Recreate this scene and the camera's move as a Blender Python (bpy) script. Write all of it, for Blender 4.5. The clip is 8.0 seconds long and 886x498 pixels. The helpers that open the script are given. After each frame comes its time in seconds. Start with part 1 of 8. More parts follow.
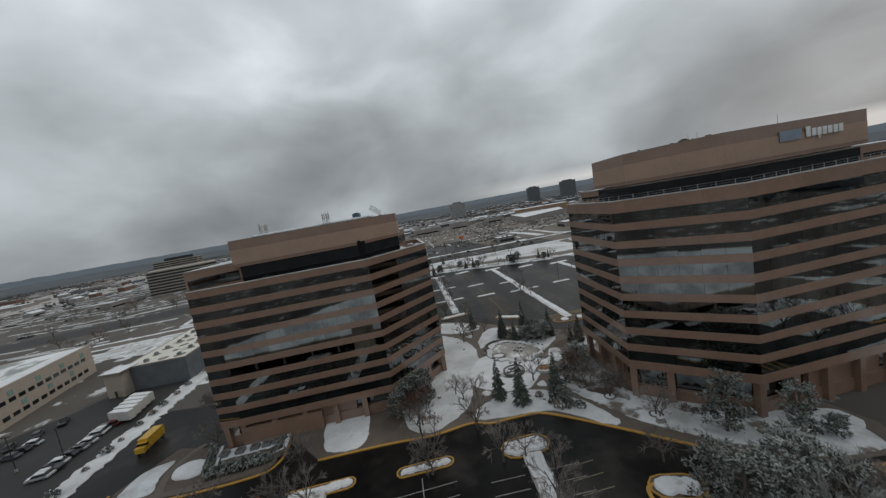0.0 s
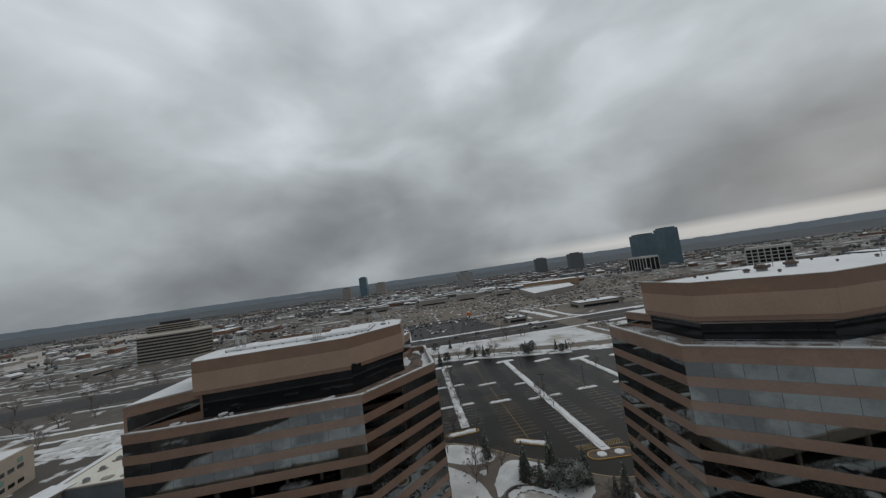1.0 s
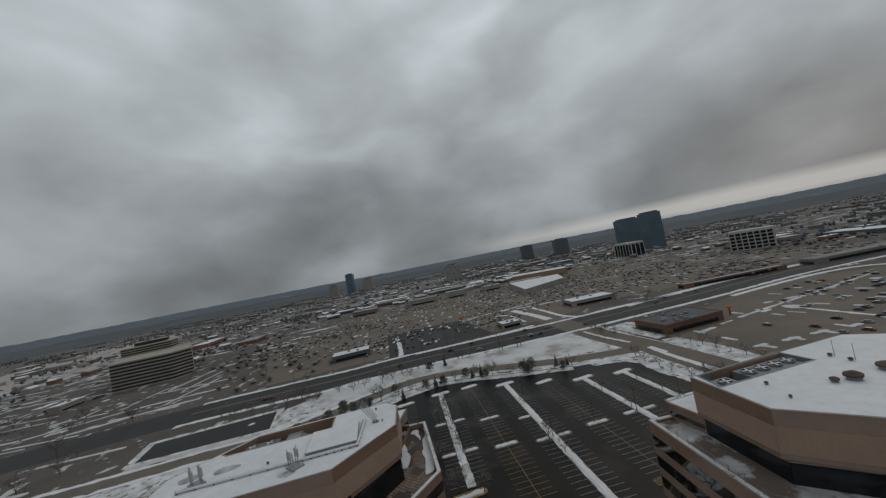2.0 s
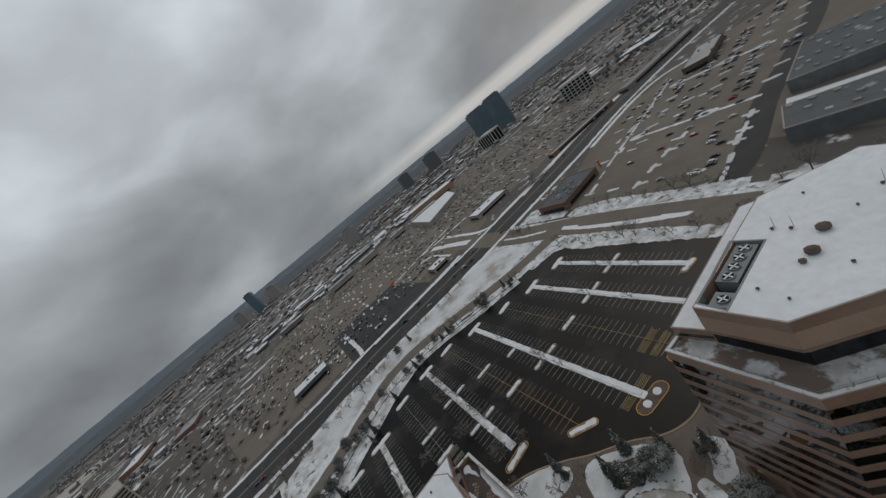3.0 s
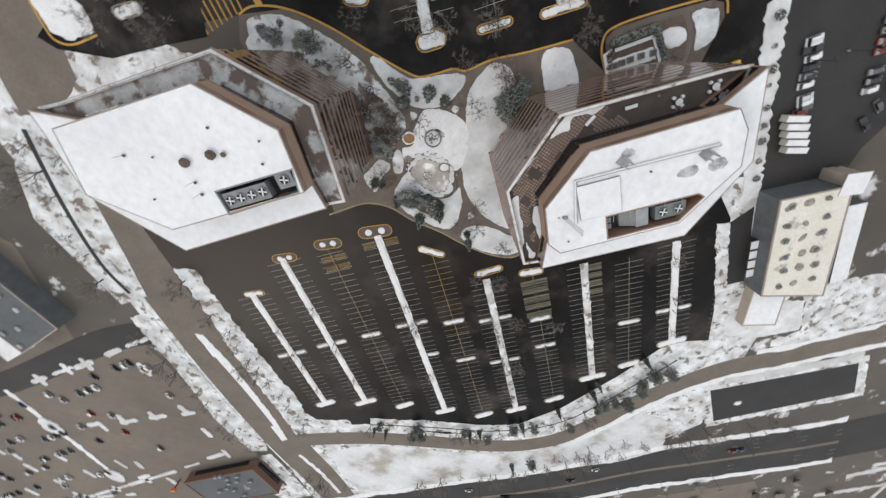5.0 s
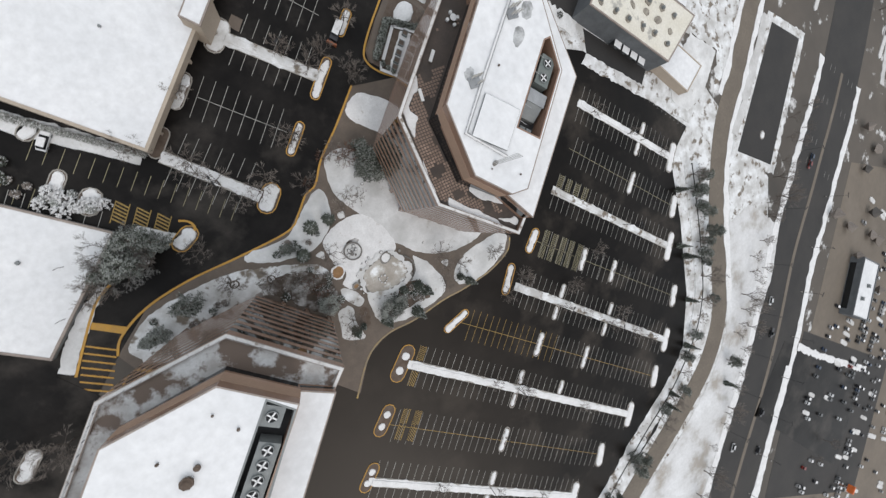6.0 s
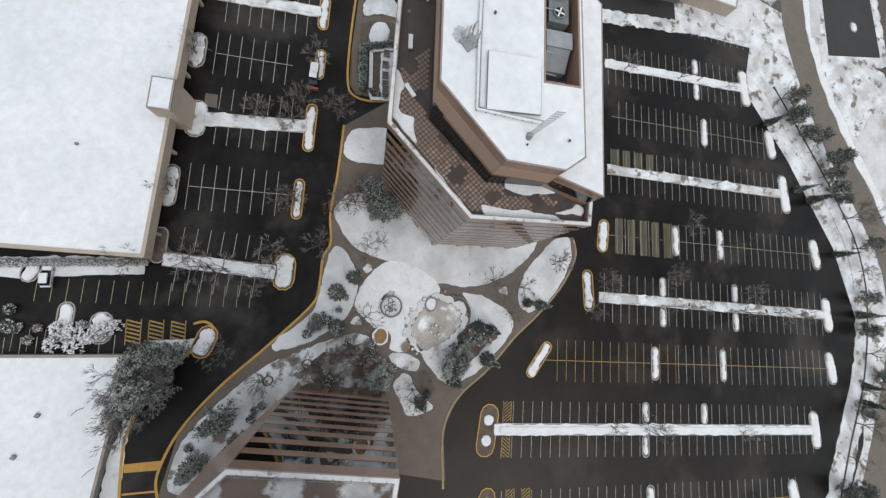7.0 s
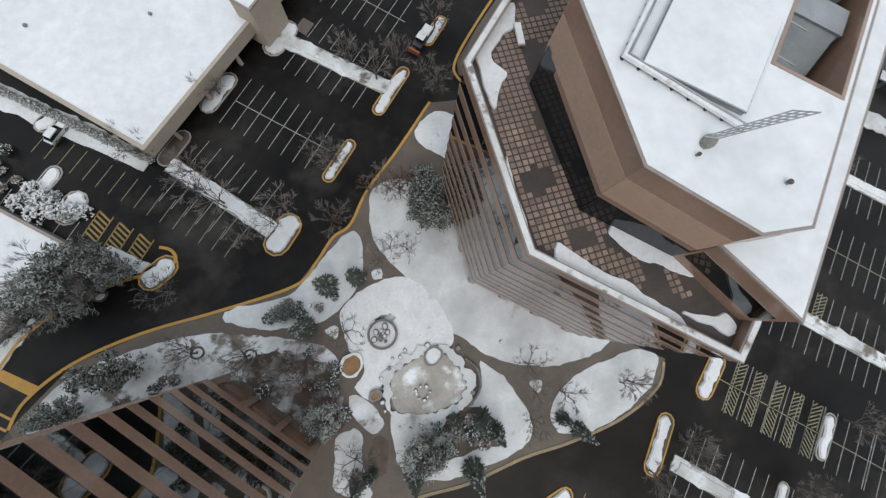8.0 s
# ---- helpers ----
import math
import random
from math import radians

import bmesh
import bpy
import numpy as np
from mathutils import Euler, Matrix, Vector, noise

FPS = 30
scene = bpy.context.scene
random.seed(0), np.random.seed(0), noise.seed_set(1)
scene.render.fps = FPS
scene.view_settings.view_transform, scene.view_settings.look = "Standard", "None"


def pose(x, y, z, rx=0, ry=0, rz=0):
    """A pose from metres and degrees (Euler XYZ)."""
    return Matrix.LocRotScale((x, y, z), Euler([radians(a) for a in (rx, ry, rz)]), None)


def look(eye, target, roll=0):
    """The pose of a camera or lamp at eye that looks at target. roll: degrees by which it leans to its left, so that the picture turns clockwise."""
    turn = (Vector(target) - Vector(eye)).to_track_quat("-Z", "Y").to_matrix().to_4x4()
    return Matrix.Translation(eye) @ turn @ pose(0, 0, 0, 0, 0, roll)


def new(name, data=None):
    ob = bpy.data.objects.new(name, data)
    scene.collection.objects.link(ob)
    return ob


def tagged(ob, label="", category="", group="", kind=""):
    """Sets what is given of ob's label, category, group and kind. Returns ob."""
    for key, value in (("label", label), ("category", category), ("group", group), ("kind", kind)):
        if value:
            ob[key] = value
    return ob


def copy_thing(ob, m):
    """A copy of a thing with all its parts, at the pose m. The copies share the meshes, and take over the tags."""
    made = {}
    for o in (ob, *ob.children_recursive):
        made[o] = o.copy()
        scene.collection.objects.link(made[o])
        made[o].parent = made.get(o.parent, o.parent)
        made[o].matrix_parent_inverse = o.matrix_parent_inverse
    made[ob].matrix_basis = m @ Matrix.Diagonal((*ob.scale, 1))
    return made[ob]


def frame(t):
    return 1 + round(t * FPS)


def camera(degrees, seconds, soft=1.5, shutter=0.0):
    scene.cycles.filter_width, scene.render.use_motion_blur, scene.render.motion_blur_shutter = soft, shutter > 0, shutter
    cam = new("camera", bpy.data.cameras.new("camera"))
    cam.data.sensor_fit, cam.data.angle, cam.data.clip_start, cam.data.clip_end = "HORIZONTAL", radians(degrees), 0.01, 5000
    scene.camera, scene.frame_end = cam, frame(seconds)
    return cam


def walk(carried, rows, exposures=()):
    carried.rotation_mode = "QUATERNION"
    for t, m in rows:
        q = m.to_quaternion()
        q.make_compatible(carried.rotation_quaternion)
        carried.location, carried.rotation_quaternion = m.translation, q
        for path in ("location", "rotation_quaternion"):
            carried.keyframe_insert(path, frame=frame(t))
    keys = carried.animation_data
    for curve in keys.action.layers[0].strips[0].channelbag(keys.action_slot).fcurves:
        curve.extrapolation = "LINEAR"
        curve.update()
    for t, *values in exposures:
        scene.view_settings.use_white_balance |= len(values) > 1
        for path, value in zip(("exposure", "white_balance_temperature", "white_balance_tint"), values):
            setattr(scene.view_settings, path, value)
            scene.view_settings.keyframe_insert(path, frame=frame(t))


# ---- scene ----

# ---- camera ----
cam = camera(104.9, 8.0, soft=1.3, shutter=0.1)
PATH = [
    (0, (45.82, 19.25, 43.85), (6.240, 63.849, 37.181), -10.11),
    (0.5, (40.56, 24.74, 48.12), (1.037, 69.881, 48.609), -8.45),
    (1, (36.42, 29.61, 54.41), (-2.734, 74.802, 59.317), -7.82),
    (1.2, (34.76, 31.58, 57.29), (-3.788, 77.135, 63.535), -8.61),
    (2.3, (25.86, 42.62, 79.44), (-10.839, 90.067, 78.248), -13.44),
    (2.5, (24.09, 44.64, 83.72), (-9.904, 93.912, 79.662), -19.05),
    (3, (19.65, 49.77, 94.55), (-7.342, 101.389, 80.140), -39.25),
    (3.5, (17.22, 54.70, 103.56), (-1.705, 104.657, 76.241), -68.57),
    (4, (14.72, 58.71, 108.68), (0.736, 101.579, 69.103), -101.89),
    (4.5, (12.84, 63.09, 112.00), (-1.088, 96.701, 64.284), -138.35),
    (5, (11.14, 68.48, 112.94), (-5.393, 93.296, 60.875), 178.78),
    (5.2, (10.46, 70.55, 112.70), (-7.161, 92.392, 59.669), 160.71),
    (6.3, (6.01, 79.94, 100.70), (-12.254, 89.091, 44.282), 81.82),
    (6.5, (4.75, 81.02, 97.20), (-12.444, 88.051, 40.151), 73.30),
    (7, (1.24, 83.26, 87.60), (-12.570, 85.235, 29.242), 59.93),
    (7.5, (-2.84, 85.03, 76.88), (-12.920, 82.194, 17.805), 47.17),
    (8, (-6.49, 86.19, 65.69), (-13.640, 77.284, 6.785), 25.77),
]
walk(cam, [(t, look(eye, target, roll)) for t, eye, target, roll in PATH],
     exposures=[(0.0, 0.2, 6500, 10), (1.0, -0.02, 6500, 10), (2.4, -0.33, 6500, 10), (3.0, -0.06, 6500, 11), (3.5, 0.2, 6500, 11), (4.3, 0.8, 6750, 14), (5.2, 1.05, 6750, 14), (7.0, 1.05, 6500, 12.5), (8.0, 1.0, 6400, 11)])

# ---- sky and light: overcast winter evening, a bright gap low over the north ----
SUN_AZ, SUN_EL = radians(79), radians(6)
world = bpy.data.worlds.new("overcast_sky")
scene.world = world
world.use_nodes = True
wn, wl = world.node_tree.nodes, world.node_tree.links
wn.clear()


def wnode(kind, **vals):
    n = wn.new(kind)
    for k, v in vals.items():
        n.inputs[k].default_value = v
    return n


w_out = wn.new("ShaderNodeOutputWorld")
w_bg = wnode("ShaderNodeBackground", Strength=1.0)
w_sky = wn.new("ShaderNodeTexSky")
w_sky.sky_type, w_sky.sun_disc = "NISHITA", False
w_sky.sun_elevation, w_sky.sun_rotation = SUN_EL, radians(90) - SUN_AZ
w_sky.air_density, w_sky.dust_density = 1.5, 4.0
w_co = wn.new("ShaderNodeTexCoord")
w_sep = wn.new("ShaderNodeSeparateXYZ")
wl.new(w_co.outputs["Generated"], w_sep.inputs[0])


def wmath(op, a, b=None, clamp=False):
    n = wn.new("ShaderNodeMath")
    n.operation, n.use_clamp = op, clamp
    for i, v in enumerate((a, b)):
        if v is None:
            continue
        if isinstance(v, (int, float)):
            n.inputs[i].default_value = v
        else:
            wl.new(v, n.inputs[i])
    return n.outputs[0]


# the cloud deck is a plane above: direction divided by its height
w_up = wmath("ADD", wmath("MAXIMUM", w_sep.outputs["Z"], 0.0), 0.95)
w_comb = wn.new("ShaderNodeCombineXYZ")
wl.new(wmath("DIVIDE", w_sep.outputs["X"], w_up), w_comb.inputs[0])
wl.new(wmath("DIVIDE", w_sep.outputs["Y"], w_up), w_comb.inputs[1])
wl.new(wmath("MULTIPLY", w_sep.outputs["Z"], 1.15), w_comb.inputs[2])
w_n1 = wnode("ShaderNodeTexNoise", Scale=2.9, Detail=4.0, Roughness=0.45, Distortion=0.25)
w_n2 = wnode("ShaderNodeTexNoise", Scale=6.0, Detail=5.0, Roughness=0.5, Distortion=0.5)
wl.new(w_comb.outputs[0], w_n1.inputs["Vector"])
wl.new(w_comb.outputs[0], w_n2.inputs["Vector"])
w_mix = wmath("ADD", wmath("MULTIPLY", w_n1.outputs[0], 0.80), wmath("MULTIPLY", w_n2.outputs[0], 0.20))
w_ramp = wn.new("ShaderNodeValToRGB")
wl.new(w_mix, w_ramp.inputs[0])
els = w_ramp.color_ramp.elements
els[0].position, els[0].color = 0.32, (0.225, 0.245, 0.26, 1)
els[1].position, els[1].color = 0.69, (0.50, 0.545, 0.575, 1)
mid = els.new(0.5)
mid.color = (0.335, 0.365, 0.385, 1)
# the deck is thinner overhead and murky low down
w_lift = wn.new("ShaderNodeMapRange")
w_lift.interpolation_type = "SMOOTHSTEP"
w_lift.inputs["From Min"].default_value, w_lift.inputs["From Max"].default_value = 0.0, 0.6
w_lift.inputs["To Min"].default_value, w_lift.inputs["To Max"].default_value = 0.74, 1.52
wl.new(w_sep.outputs["Z"], w_lift.inputs["Value"])
w_deck = wn.new("ShaderNodeVectorMath")
w_deck.operation = "SCALE"
wl.new(w_ramp.outputs[0], w_deck.inputs[0])
wl.new(w_lift.outputs[0], w_deck.inputs["Scale"])
# the low gap in the cloud, brightest towards the sun
w_dir = wmath("ADD", wmath("MULTIPLY", w_sep.outputs["X"], math.cos(SUN_AZ)), wmath("MULTIPLY", w_sep.outputs["Y"], math.sin(SUN_AZ)))
w_low = wmath("SUBTRACT", 1.0, wmath("MULTIPLY", wmath("ABSOLUTE", wmath("SUBTRACT", w_sep.outputs["Z"], 0.026)), 34.0), clamp=True)
w_side = wmath("MULTIPLY", wmath("SUBTRACT", w_dir, 0.66), 3.2, clamp=True)
w_gap = wmath("MULTIPLY", w_low, w_side)
w_m1 = wn.new("ShaderNodeMix")
w_m1.data_type = "RGBA"
w_m1.inputs["B"].default_value = (0.62, 0.612, 0.585, 1)
wl.new(wmath("MULTIPLY", wmath("MULTIPLY", w_gap, 1.4, clamp=True), 0.72), w_m1.inputs["Factor"])
wl.new(w_deck.outputs[0], w_m1.inputs["A"])
w_m2 = wn.new("ShaderNodeMix")
w_m2.data_type, w_m2.blend_type = "RGBA", "ADD"
w_m2.inputs["Factor"].default_value = 0.0008
wl.new(w_m1.outputs["Result"], w_m2.inputs["A"])
wl.new(w_sky.outputs[0], w_m2.inputs["B"])
wl.new(w_m2.outputs["Result"], w_bg.inputs["Color"])
wl.new(w_bg.outputs[0], w_out.inputs[0])

sun_data = bpy.data.lights.new("sun", "SUN")
sun_data.energy, sun_data.angle, sun_data.color = 0.5, radians(25), (1.0, 0.93, 0.85)
sun_lamp = new("sun", sun_data)
sun_lamp.matrix_world = look((0, 0, 100), (-math.cos(SUN_AZ) * 50, -math.sin(SUN_AZ) * 50, 100 - 50 * math.tan(radians(48))))


# ---- materials ----
def make_mat(name, base, rough=0.8, metal=0.0, second=None, scale=1.0, fine=12.0, bump=0.15, contrast=0.5, third=None, third_scale=0.1, third_at=0.6, spec=0.5, per_object=0.0, third_soft=0.07):
    """A surface with coarse and fine variation in world-sized noise; third: stains of their own shape."""
    m = bpy.data.materials.new(name)
    m.use_nodes = True
    nt = m.node_tree
    n, l = nt.nodes, nt.links
    b = n["Principled BSDF"]
    b.inputs["Roughness"].default_value, b.inputs["Metallic"].default_value = rough, metal
    b.inputs["Specular IOR Level"].default_value = spec
    geo = n.new("ShaderNodeNewGeometry")
    second = second or tuple(c * 0.7 for c in base)

    def noise_at(s, detail=5.0):
        t = n.new("ShaderNodeTexNoise")
        t.inputs["Scale"].default_value, t.inputs["Detail"].default_value, t.inputs["Roughness"].default_value = s, detail, 0.6
        l.new(geo.outputs["Position"], t.inputs["Vector"])
        return t.outputs[0]

    def mixed(f, a, bb):
        x = n.new("ShaderNodeMix")
        x.data_type = "RGBA"
        for k, v in (("Factor", f), ("A", a), ("B", bb)):
            if isinstance(v, tuple):
                x.inputs[k].default_value = (*v[:3], 1)
            elif isinstance(v, float):
                x.inputs[k].default_value = v
            else:
                l.new(v, x.inputs[k])
        return x.outputs["Result"]

    def ramp(f, lo, hi):
        r = n.new("ShaderNodeMapRange")
        r.inputs["From Min"].default_value, r.inputs["From Max"].default_value = lo, hi
        l.new(f, r.inputs["Value"])
        return r.outputs[0]

    c = mixed(ramp(noise_at(scale), 0.5 - 0.5 * contrast + 0.1, 0.5 + 0.5 * contrast - 0.1), base, second)
    f = noise_at(fine, 3.0)
    c = mixed(ramp(f, 0.2, 1.4), c, tuple(x * 0.55 for x in base))
    if third:
        c = mixed(ramp(noise_at(third_scale, 7.0), third_at, third_at + third_soft), c, third)
    if per_object:
        info = n.new("ShaderNodeObjectInfo")
        hsv = n.new("ShaderNodeHueSaturation")
        l.new(c, hsv.inputs["Color"])
        r = n.new("ShaderNodeMapRange")
        r.inputs["To Min"].default_value, r.inputs["To Max"].default_value = 1 - per_object, 1 + per_object
        l.new(info.outputs["Random"], r.inputs["Value"])
        l.new(r.outputs[0], hsv.inputs["Value"])
        c = hsv.outputs[0]
    l.new(c, b.inputs["Base Color"])
    if bump:
        bp = n.new("ShaderNodeBump")
        bp.inputs["Strength"].default_value, bp.inputs["Distance"].default_value = bump, 0.05
        l.new(f, bp.inputs["Height"])
        l.new(bp.outputs[0], b.inputs["Normal"])
    return m


SNOW = make_mat("snow", (0.735, 0.738, 0.745), 0.75, second=(0.60, 0.60, 0.605), scale=0.35, fine=2.2, bump=0.5, contrast=0.6, third=(0.46, 0.445, 0.43), third_scale=0.55, third_at=0.63)
PALE_FIELD = make_mat("dry_grass_and_snow", (0.40, 0.37, 0.335), 0.95, second=(0.29, 0.255, 0.22), scale=0.006, fine=0.06, bump=0.0)
SNOW_GREY = make_mat("old_grey_snow", (0.62, 0.62, 0.62), 0.85, second=(0.36, 0.35, 0.34), scale=0.06, fine=0.8, bump=0.3, contrast=0.5, per_object=0.1)
SNOW_LAWN = make_mat("trodden_lawn_snow", (0.70, 0.705, 0.71), 0.8, second=(0.42, 0.42, 0.415), scale=0.11, fine=2.0, bump=0.4, contrast=0.55, third=(0.30, 0.275, 0.245), third_scale=0.3, third_at=0.62, third_soft=0.12)
SNOW_THIN = make_mat("thin_snow", (0.72, 0.735, 0.75), 0.8, second=(0.38, 0.37, 0.355), scale=0.16, fine=2.4, bump=0.5, contrast=0.45, third=(0.15, 0.125, 0.10), third_scale=0.22, third_at=0.545)
SNOW_FIELD = make_mat("open_snow_field", (0.67, 0.678, 0.69), 0.75, second=(0.42, 0.415, 0.41), scale=0.05, fine=0.7, bump=0.4, contrast=0.55, third=(0.30, 0.275, 0.245), third_scale=0.05, third_at=0.525, third_soft=0.12)
ROOF_SNOW = make_mat("roof_snow", (0.725, 0.732, 0.745), 0.7, second=(0.60, 0.615, 0.635), scale=0.06, fine=0.6, bump=0.06, contrast=0.7)
COPING_SNOW = make_mat("worn_coping_snow", (0.66, 0.665, 0.67), 0.8, second=(0.50, 0.49, 0.48), scale=0.3, fine=2.5, bump=0.3, contrast=0.5, third=(0.20, 0.165, 0.14), third_scale=0.5, third_at=0.56, third_soft=0.1)
ASPHALT = make_mat("wet_asphalt", (0.0050, 0.0044, 0.0041), 0.36, second=(0.0115, 0.0098, 0.0086), scale=0.06, fine=0.6, bump=0.06, contrast=0.4, third=(0.044, 0.037, 0.031), third_scale=0.045, third_at=0.515, third_soft=0.2, spec=0.085)
ASPHALT_DRY = make_mat("drying_asphalt", (0.0058, 0.0052, 0.0050), 0.38, second=(0.0165, 0.0148, 0.0137), scale=0.07, fine=0.6, bump=0.06, contrast=0.4, third=(0.05, 0.044, 0.039), third_scale=0.05, third_at=0.51, third_soft=0.2, spec=0.09)
ROAD_GREY = make_mat("salted_road", (0.0145, 0.0138, 0.0138), 0.8, second=(0.029, 0.026, 0.024), scale=0.05, fine=1.2, bump=0.06)
ROAD_BROWN = make_mat("salted_brown_drive", (0.120, 0.100, 0.080), 0.85, second=(0.155, 0.130, 0.104), scale=0.08, fine=0.9, bump=0.05)
LOT_BROWN = make_mat("dry_salted_asphalt", (0.162, 0.134, 0.106), 0.9, second=(0.112, 0.094, 0.076), scale=0.02, fine=0.25, bump=0.05, contrast=0.5, third=(0.155, 0.132, 0.108), third_scale=0.03, third_at=0.55, third_soft=0.2)
WALK = make_mat("wet_concrete_walk", (0.135, 0.105, 0.083), 0.75, second=(0.10, 0.08, 0.065), scale=0.3, fine=3.0, bump=0.08)
def brown_along_x(mat, x0, x1, colour):
    """A given colour that takes over from the wet asphalt along x, with an uneven front."""
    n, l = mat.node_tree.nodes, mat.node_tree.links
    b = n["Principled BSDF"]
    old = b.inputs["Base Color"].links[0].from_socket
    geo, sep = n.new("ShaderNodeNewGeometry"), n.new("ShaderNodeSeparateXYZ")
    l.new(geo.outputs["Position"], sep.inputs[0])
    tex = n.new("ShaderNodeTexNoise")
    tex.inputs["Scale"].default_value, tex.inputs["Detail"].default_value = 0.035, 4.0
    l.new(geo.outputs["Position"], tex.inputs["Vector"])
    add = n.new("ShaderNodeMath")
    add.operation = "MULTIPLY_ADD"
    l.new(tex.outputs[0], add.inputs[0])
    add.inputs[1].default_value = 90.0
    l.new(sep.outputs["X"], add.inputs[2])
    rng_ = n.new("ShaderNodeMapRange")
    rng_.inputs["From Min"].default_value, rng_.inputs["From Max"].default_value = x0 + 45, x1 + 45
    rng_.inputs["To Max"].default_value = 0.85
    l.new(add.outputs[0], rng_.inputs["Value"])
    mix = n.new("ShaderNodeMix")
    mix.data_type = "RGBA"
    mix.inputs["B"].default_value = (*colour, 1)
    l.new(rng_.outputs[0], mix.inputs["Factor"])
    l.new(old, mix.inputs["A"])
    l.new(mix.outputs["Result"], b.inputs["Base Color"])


# lighter brown towards +x on the north lot
brown_along_x(ASPHALT, -75, 25, (0.036, 0.030, 0.025))
KERB = make_mat("concrete_kerb", (0.36, 0.34, 0.31), 0.85, scale=0.4, fine=5)
KERB_YELLOW = make_mat("yellow_kerb_paint", (0.50, 0.265, 0.035), 0.7, second=(0.38, 0.215, 0.055), scale=0.7, fine=4)
KERB_WORN = make_mat("faded_kerb_paint", (0.30, 0.215, 0.11), 0.8, second=(0.20, 0.17, 0.13), scale=0.5, fine=4, third=(0.36, 0.25, 0.08), third_scale=0.3, third_at=0.58)
PAINT_WHITE = make_mat("worn_white_line", (0.40, 0.39, 0.37), 0.8, second=(0.20, 0.195, 0.18), scale=0.8, fine=6, bump=0)
PAINT_PALE = make_mat("worn_pale_yellow_line", (0.30, 0.27, 0.165), 0.8, second=(0.17, 0.15, 0.10), scale=0.8, fine=6, bump=0)
PAINT_YELLOW = make_mat("worn_yellow_line", (0.37, 0.24, 0.065), 0.8, second=(0.22, 0.15, 0.055), scale=0.8, fine=6, bump=0)
GRASS = make_mat("winter_land", (0.108, 0.092, 0.077), 0.95, second=(0.062, 0.056, 0.050), scale=0.012, fine=0.09, bump=0.1, third=(0.50, 0.50, 0.50), third_scale=0.075, third_at=0.585, third_soft=0.06)
MULCH = make_mat("mulch_with_thin_snow", (0.062, 0.046, 0.036), 0.95, second=(0.105, 0.082, 0.066), scale=0.5, fine=4, third=(0.42, 0.415, 0.41), third_scale=0.24, third_at=0.475, third_soft=0.16)
SOIL = make_mat("mulch_bed", (0.085, 0.06, 0.045), 0.95, second=(0.13, 0.10, 0.08), scale=0.6, fine=4)
PRECAST = make_mat("brown_precast", (0.270, 0.168, 0.121), 0.2, second=(0.222, 0.139, 0.101), scale=0.25, fine=3.0, bump=0.02, spec=0.8)
PRECAST_LIGHT = make_mat("light_precast_panel", (0.375, 0.255, 0.185), 0.85, second=(0.33, 0.225, 0.165), scale=0.25, fine=3.0, bump=0.08)
COPING = make_mat("coping_metal", (0.30, 0.25, 0.22), 0.6, scale=0.5, fine=4)
GLASS = make_mat("dark_reflective_glass", (0.24, 0.258, 0.258), 0.03, metal=1.0, second=(0.13, 0.135, 0.14), scale=0.16, fine=0.35, bump=0.0, contrast=0.35, per_object=0.06)
GLASS_CLEAR = make_mat("dark_window_glass", (0.045, 0.05, 0.055), 0.06, metal=0.7, scale=0.3, fine=1, bump=0)
PAVER = make_mat("brown_paver", (0.24, 0.17, 0.135), 0.85, second=(0.18, 0.13, 0.105), scale=0.5, fine=5)
PAVER_BED = make_mat("wet_dark_bedding", (0.045, 0.035, 0.03), 0.7, second=(0.075, 0.055, 0.045), scale=0.25, fine=3)
TERRACE_SNOW = make_mat("patchy_terrace_snow", (0.50, 0.51, 0.52), 0.8, second=(0.28, 0.265, 0.25), scale=0.3, fine=2.5, bump=0.3, contrast=0.5, third=(0.11, 0.082, 0.066), third_scale=0.2, third_at=0.47)
STEEL = make_mat("galvanised_steel", (0.34, 0.35, 0.36), 0.45, metal=0.6, second=(0.26, 0.27, 0.28), scale=0.6, fine=5, bump=0.05)
UNIT_GREY = make_mat("grey_unit_paint", (0.20, 0.215, 0.215), 0.6, second=(0.15, 0.165, 0.17), scale=0.6, fine=4)
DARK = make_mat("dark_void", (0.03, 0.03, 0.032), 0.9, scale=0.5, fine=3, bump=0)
BARK = make_mat("bark", (0.135, 0.112, 0.096), 0.95, second=(0.085, 0.07, 0.062), scale=2, fine=14, per_object=0.25)
TWIG = make_mat("twigs", (0.215, 0.188, 0.168), 0.95, second=(0.14, 0.12, 0.106), scale=2, fine=14, per_object=0.25)
TWIG_RED = make_mat("russet_leaves", (0.16, 0.075, 0.045), 0.95, second=(0.10, 0.055, 0.04), scale=2, fine=14)
ROOF_DARK = make_mat("dark_membrane_roof", (0.060, 0.068, 0.073), 0.8, second=(0.09, 0.098, 0.10), scale=0.06, fine=0.8, third=(0.30, 0.31, 0.32), third_scale=0.09, third_at=0.63)
NEEDLE = make_mat("spruce_needles", (0.050, 0.060, 0.048), 0.9, second=(0.085, 0.094, 0.075), scale=0.8, fine=6, per_object=0.25)
TWIG_FROST = make_mat("frosted_twigs", (0.30, 0.295, 0.285), 0.95, second=(0.17, 0.165, 0.155), scale=1.2, fine=9, per_object=0.2)
FLECK = make_mat("snow_on_boughs", (0.30, 0.31, 0.305), 0.85, second=(0.21, 0.22, 0.215), scale=0.9, fine=6, bump=0)
NEEDLE_FROST = make_mat("frosted_pine_needles", (0.35, 0.365, 0.34), 0.9, second=(0.19, 0.205, 0.185), scale=0.8, fine=5, per_object=0.2)
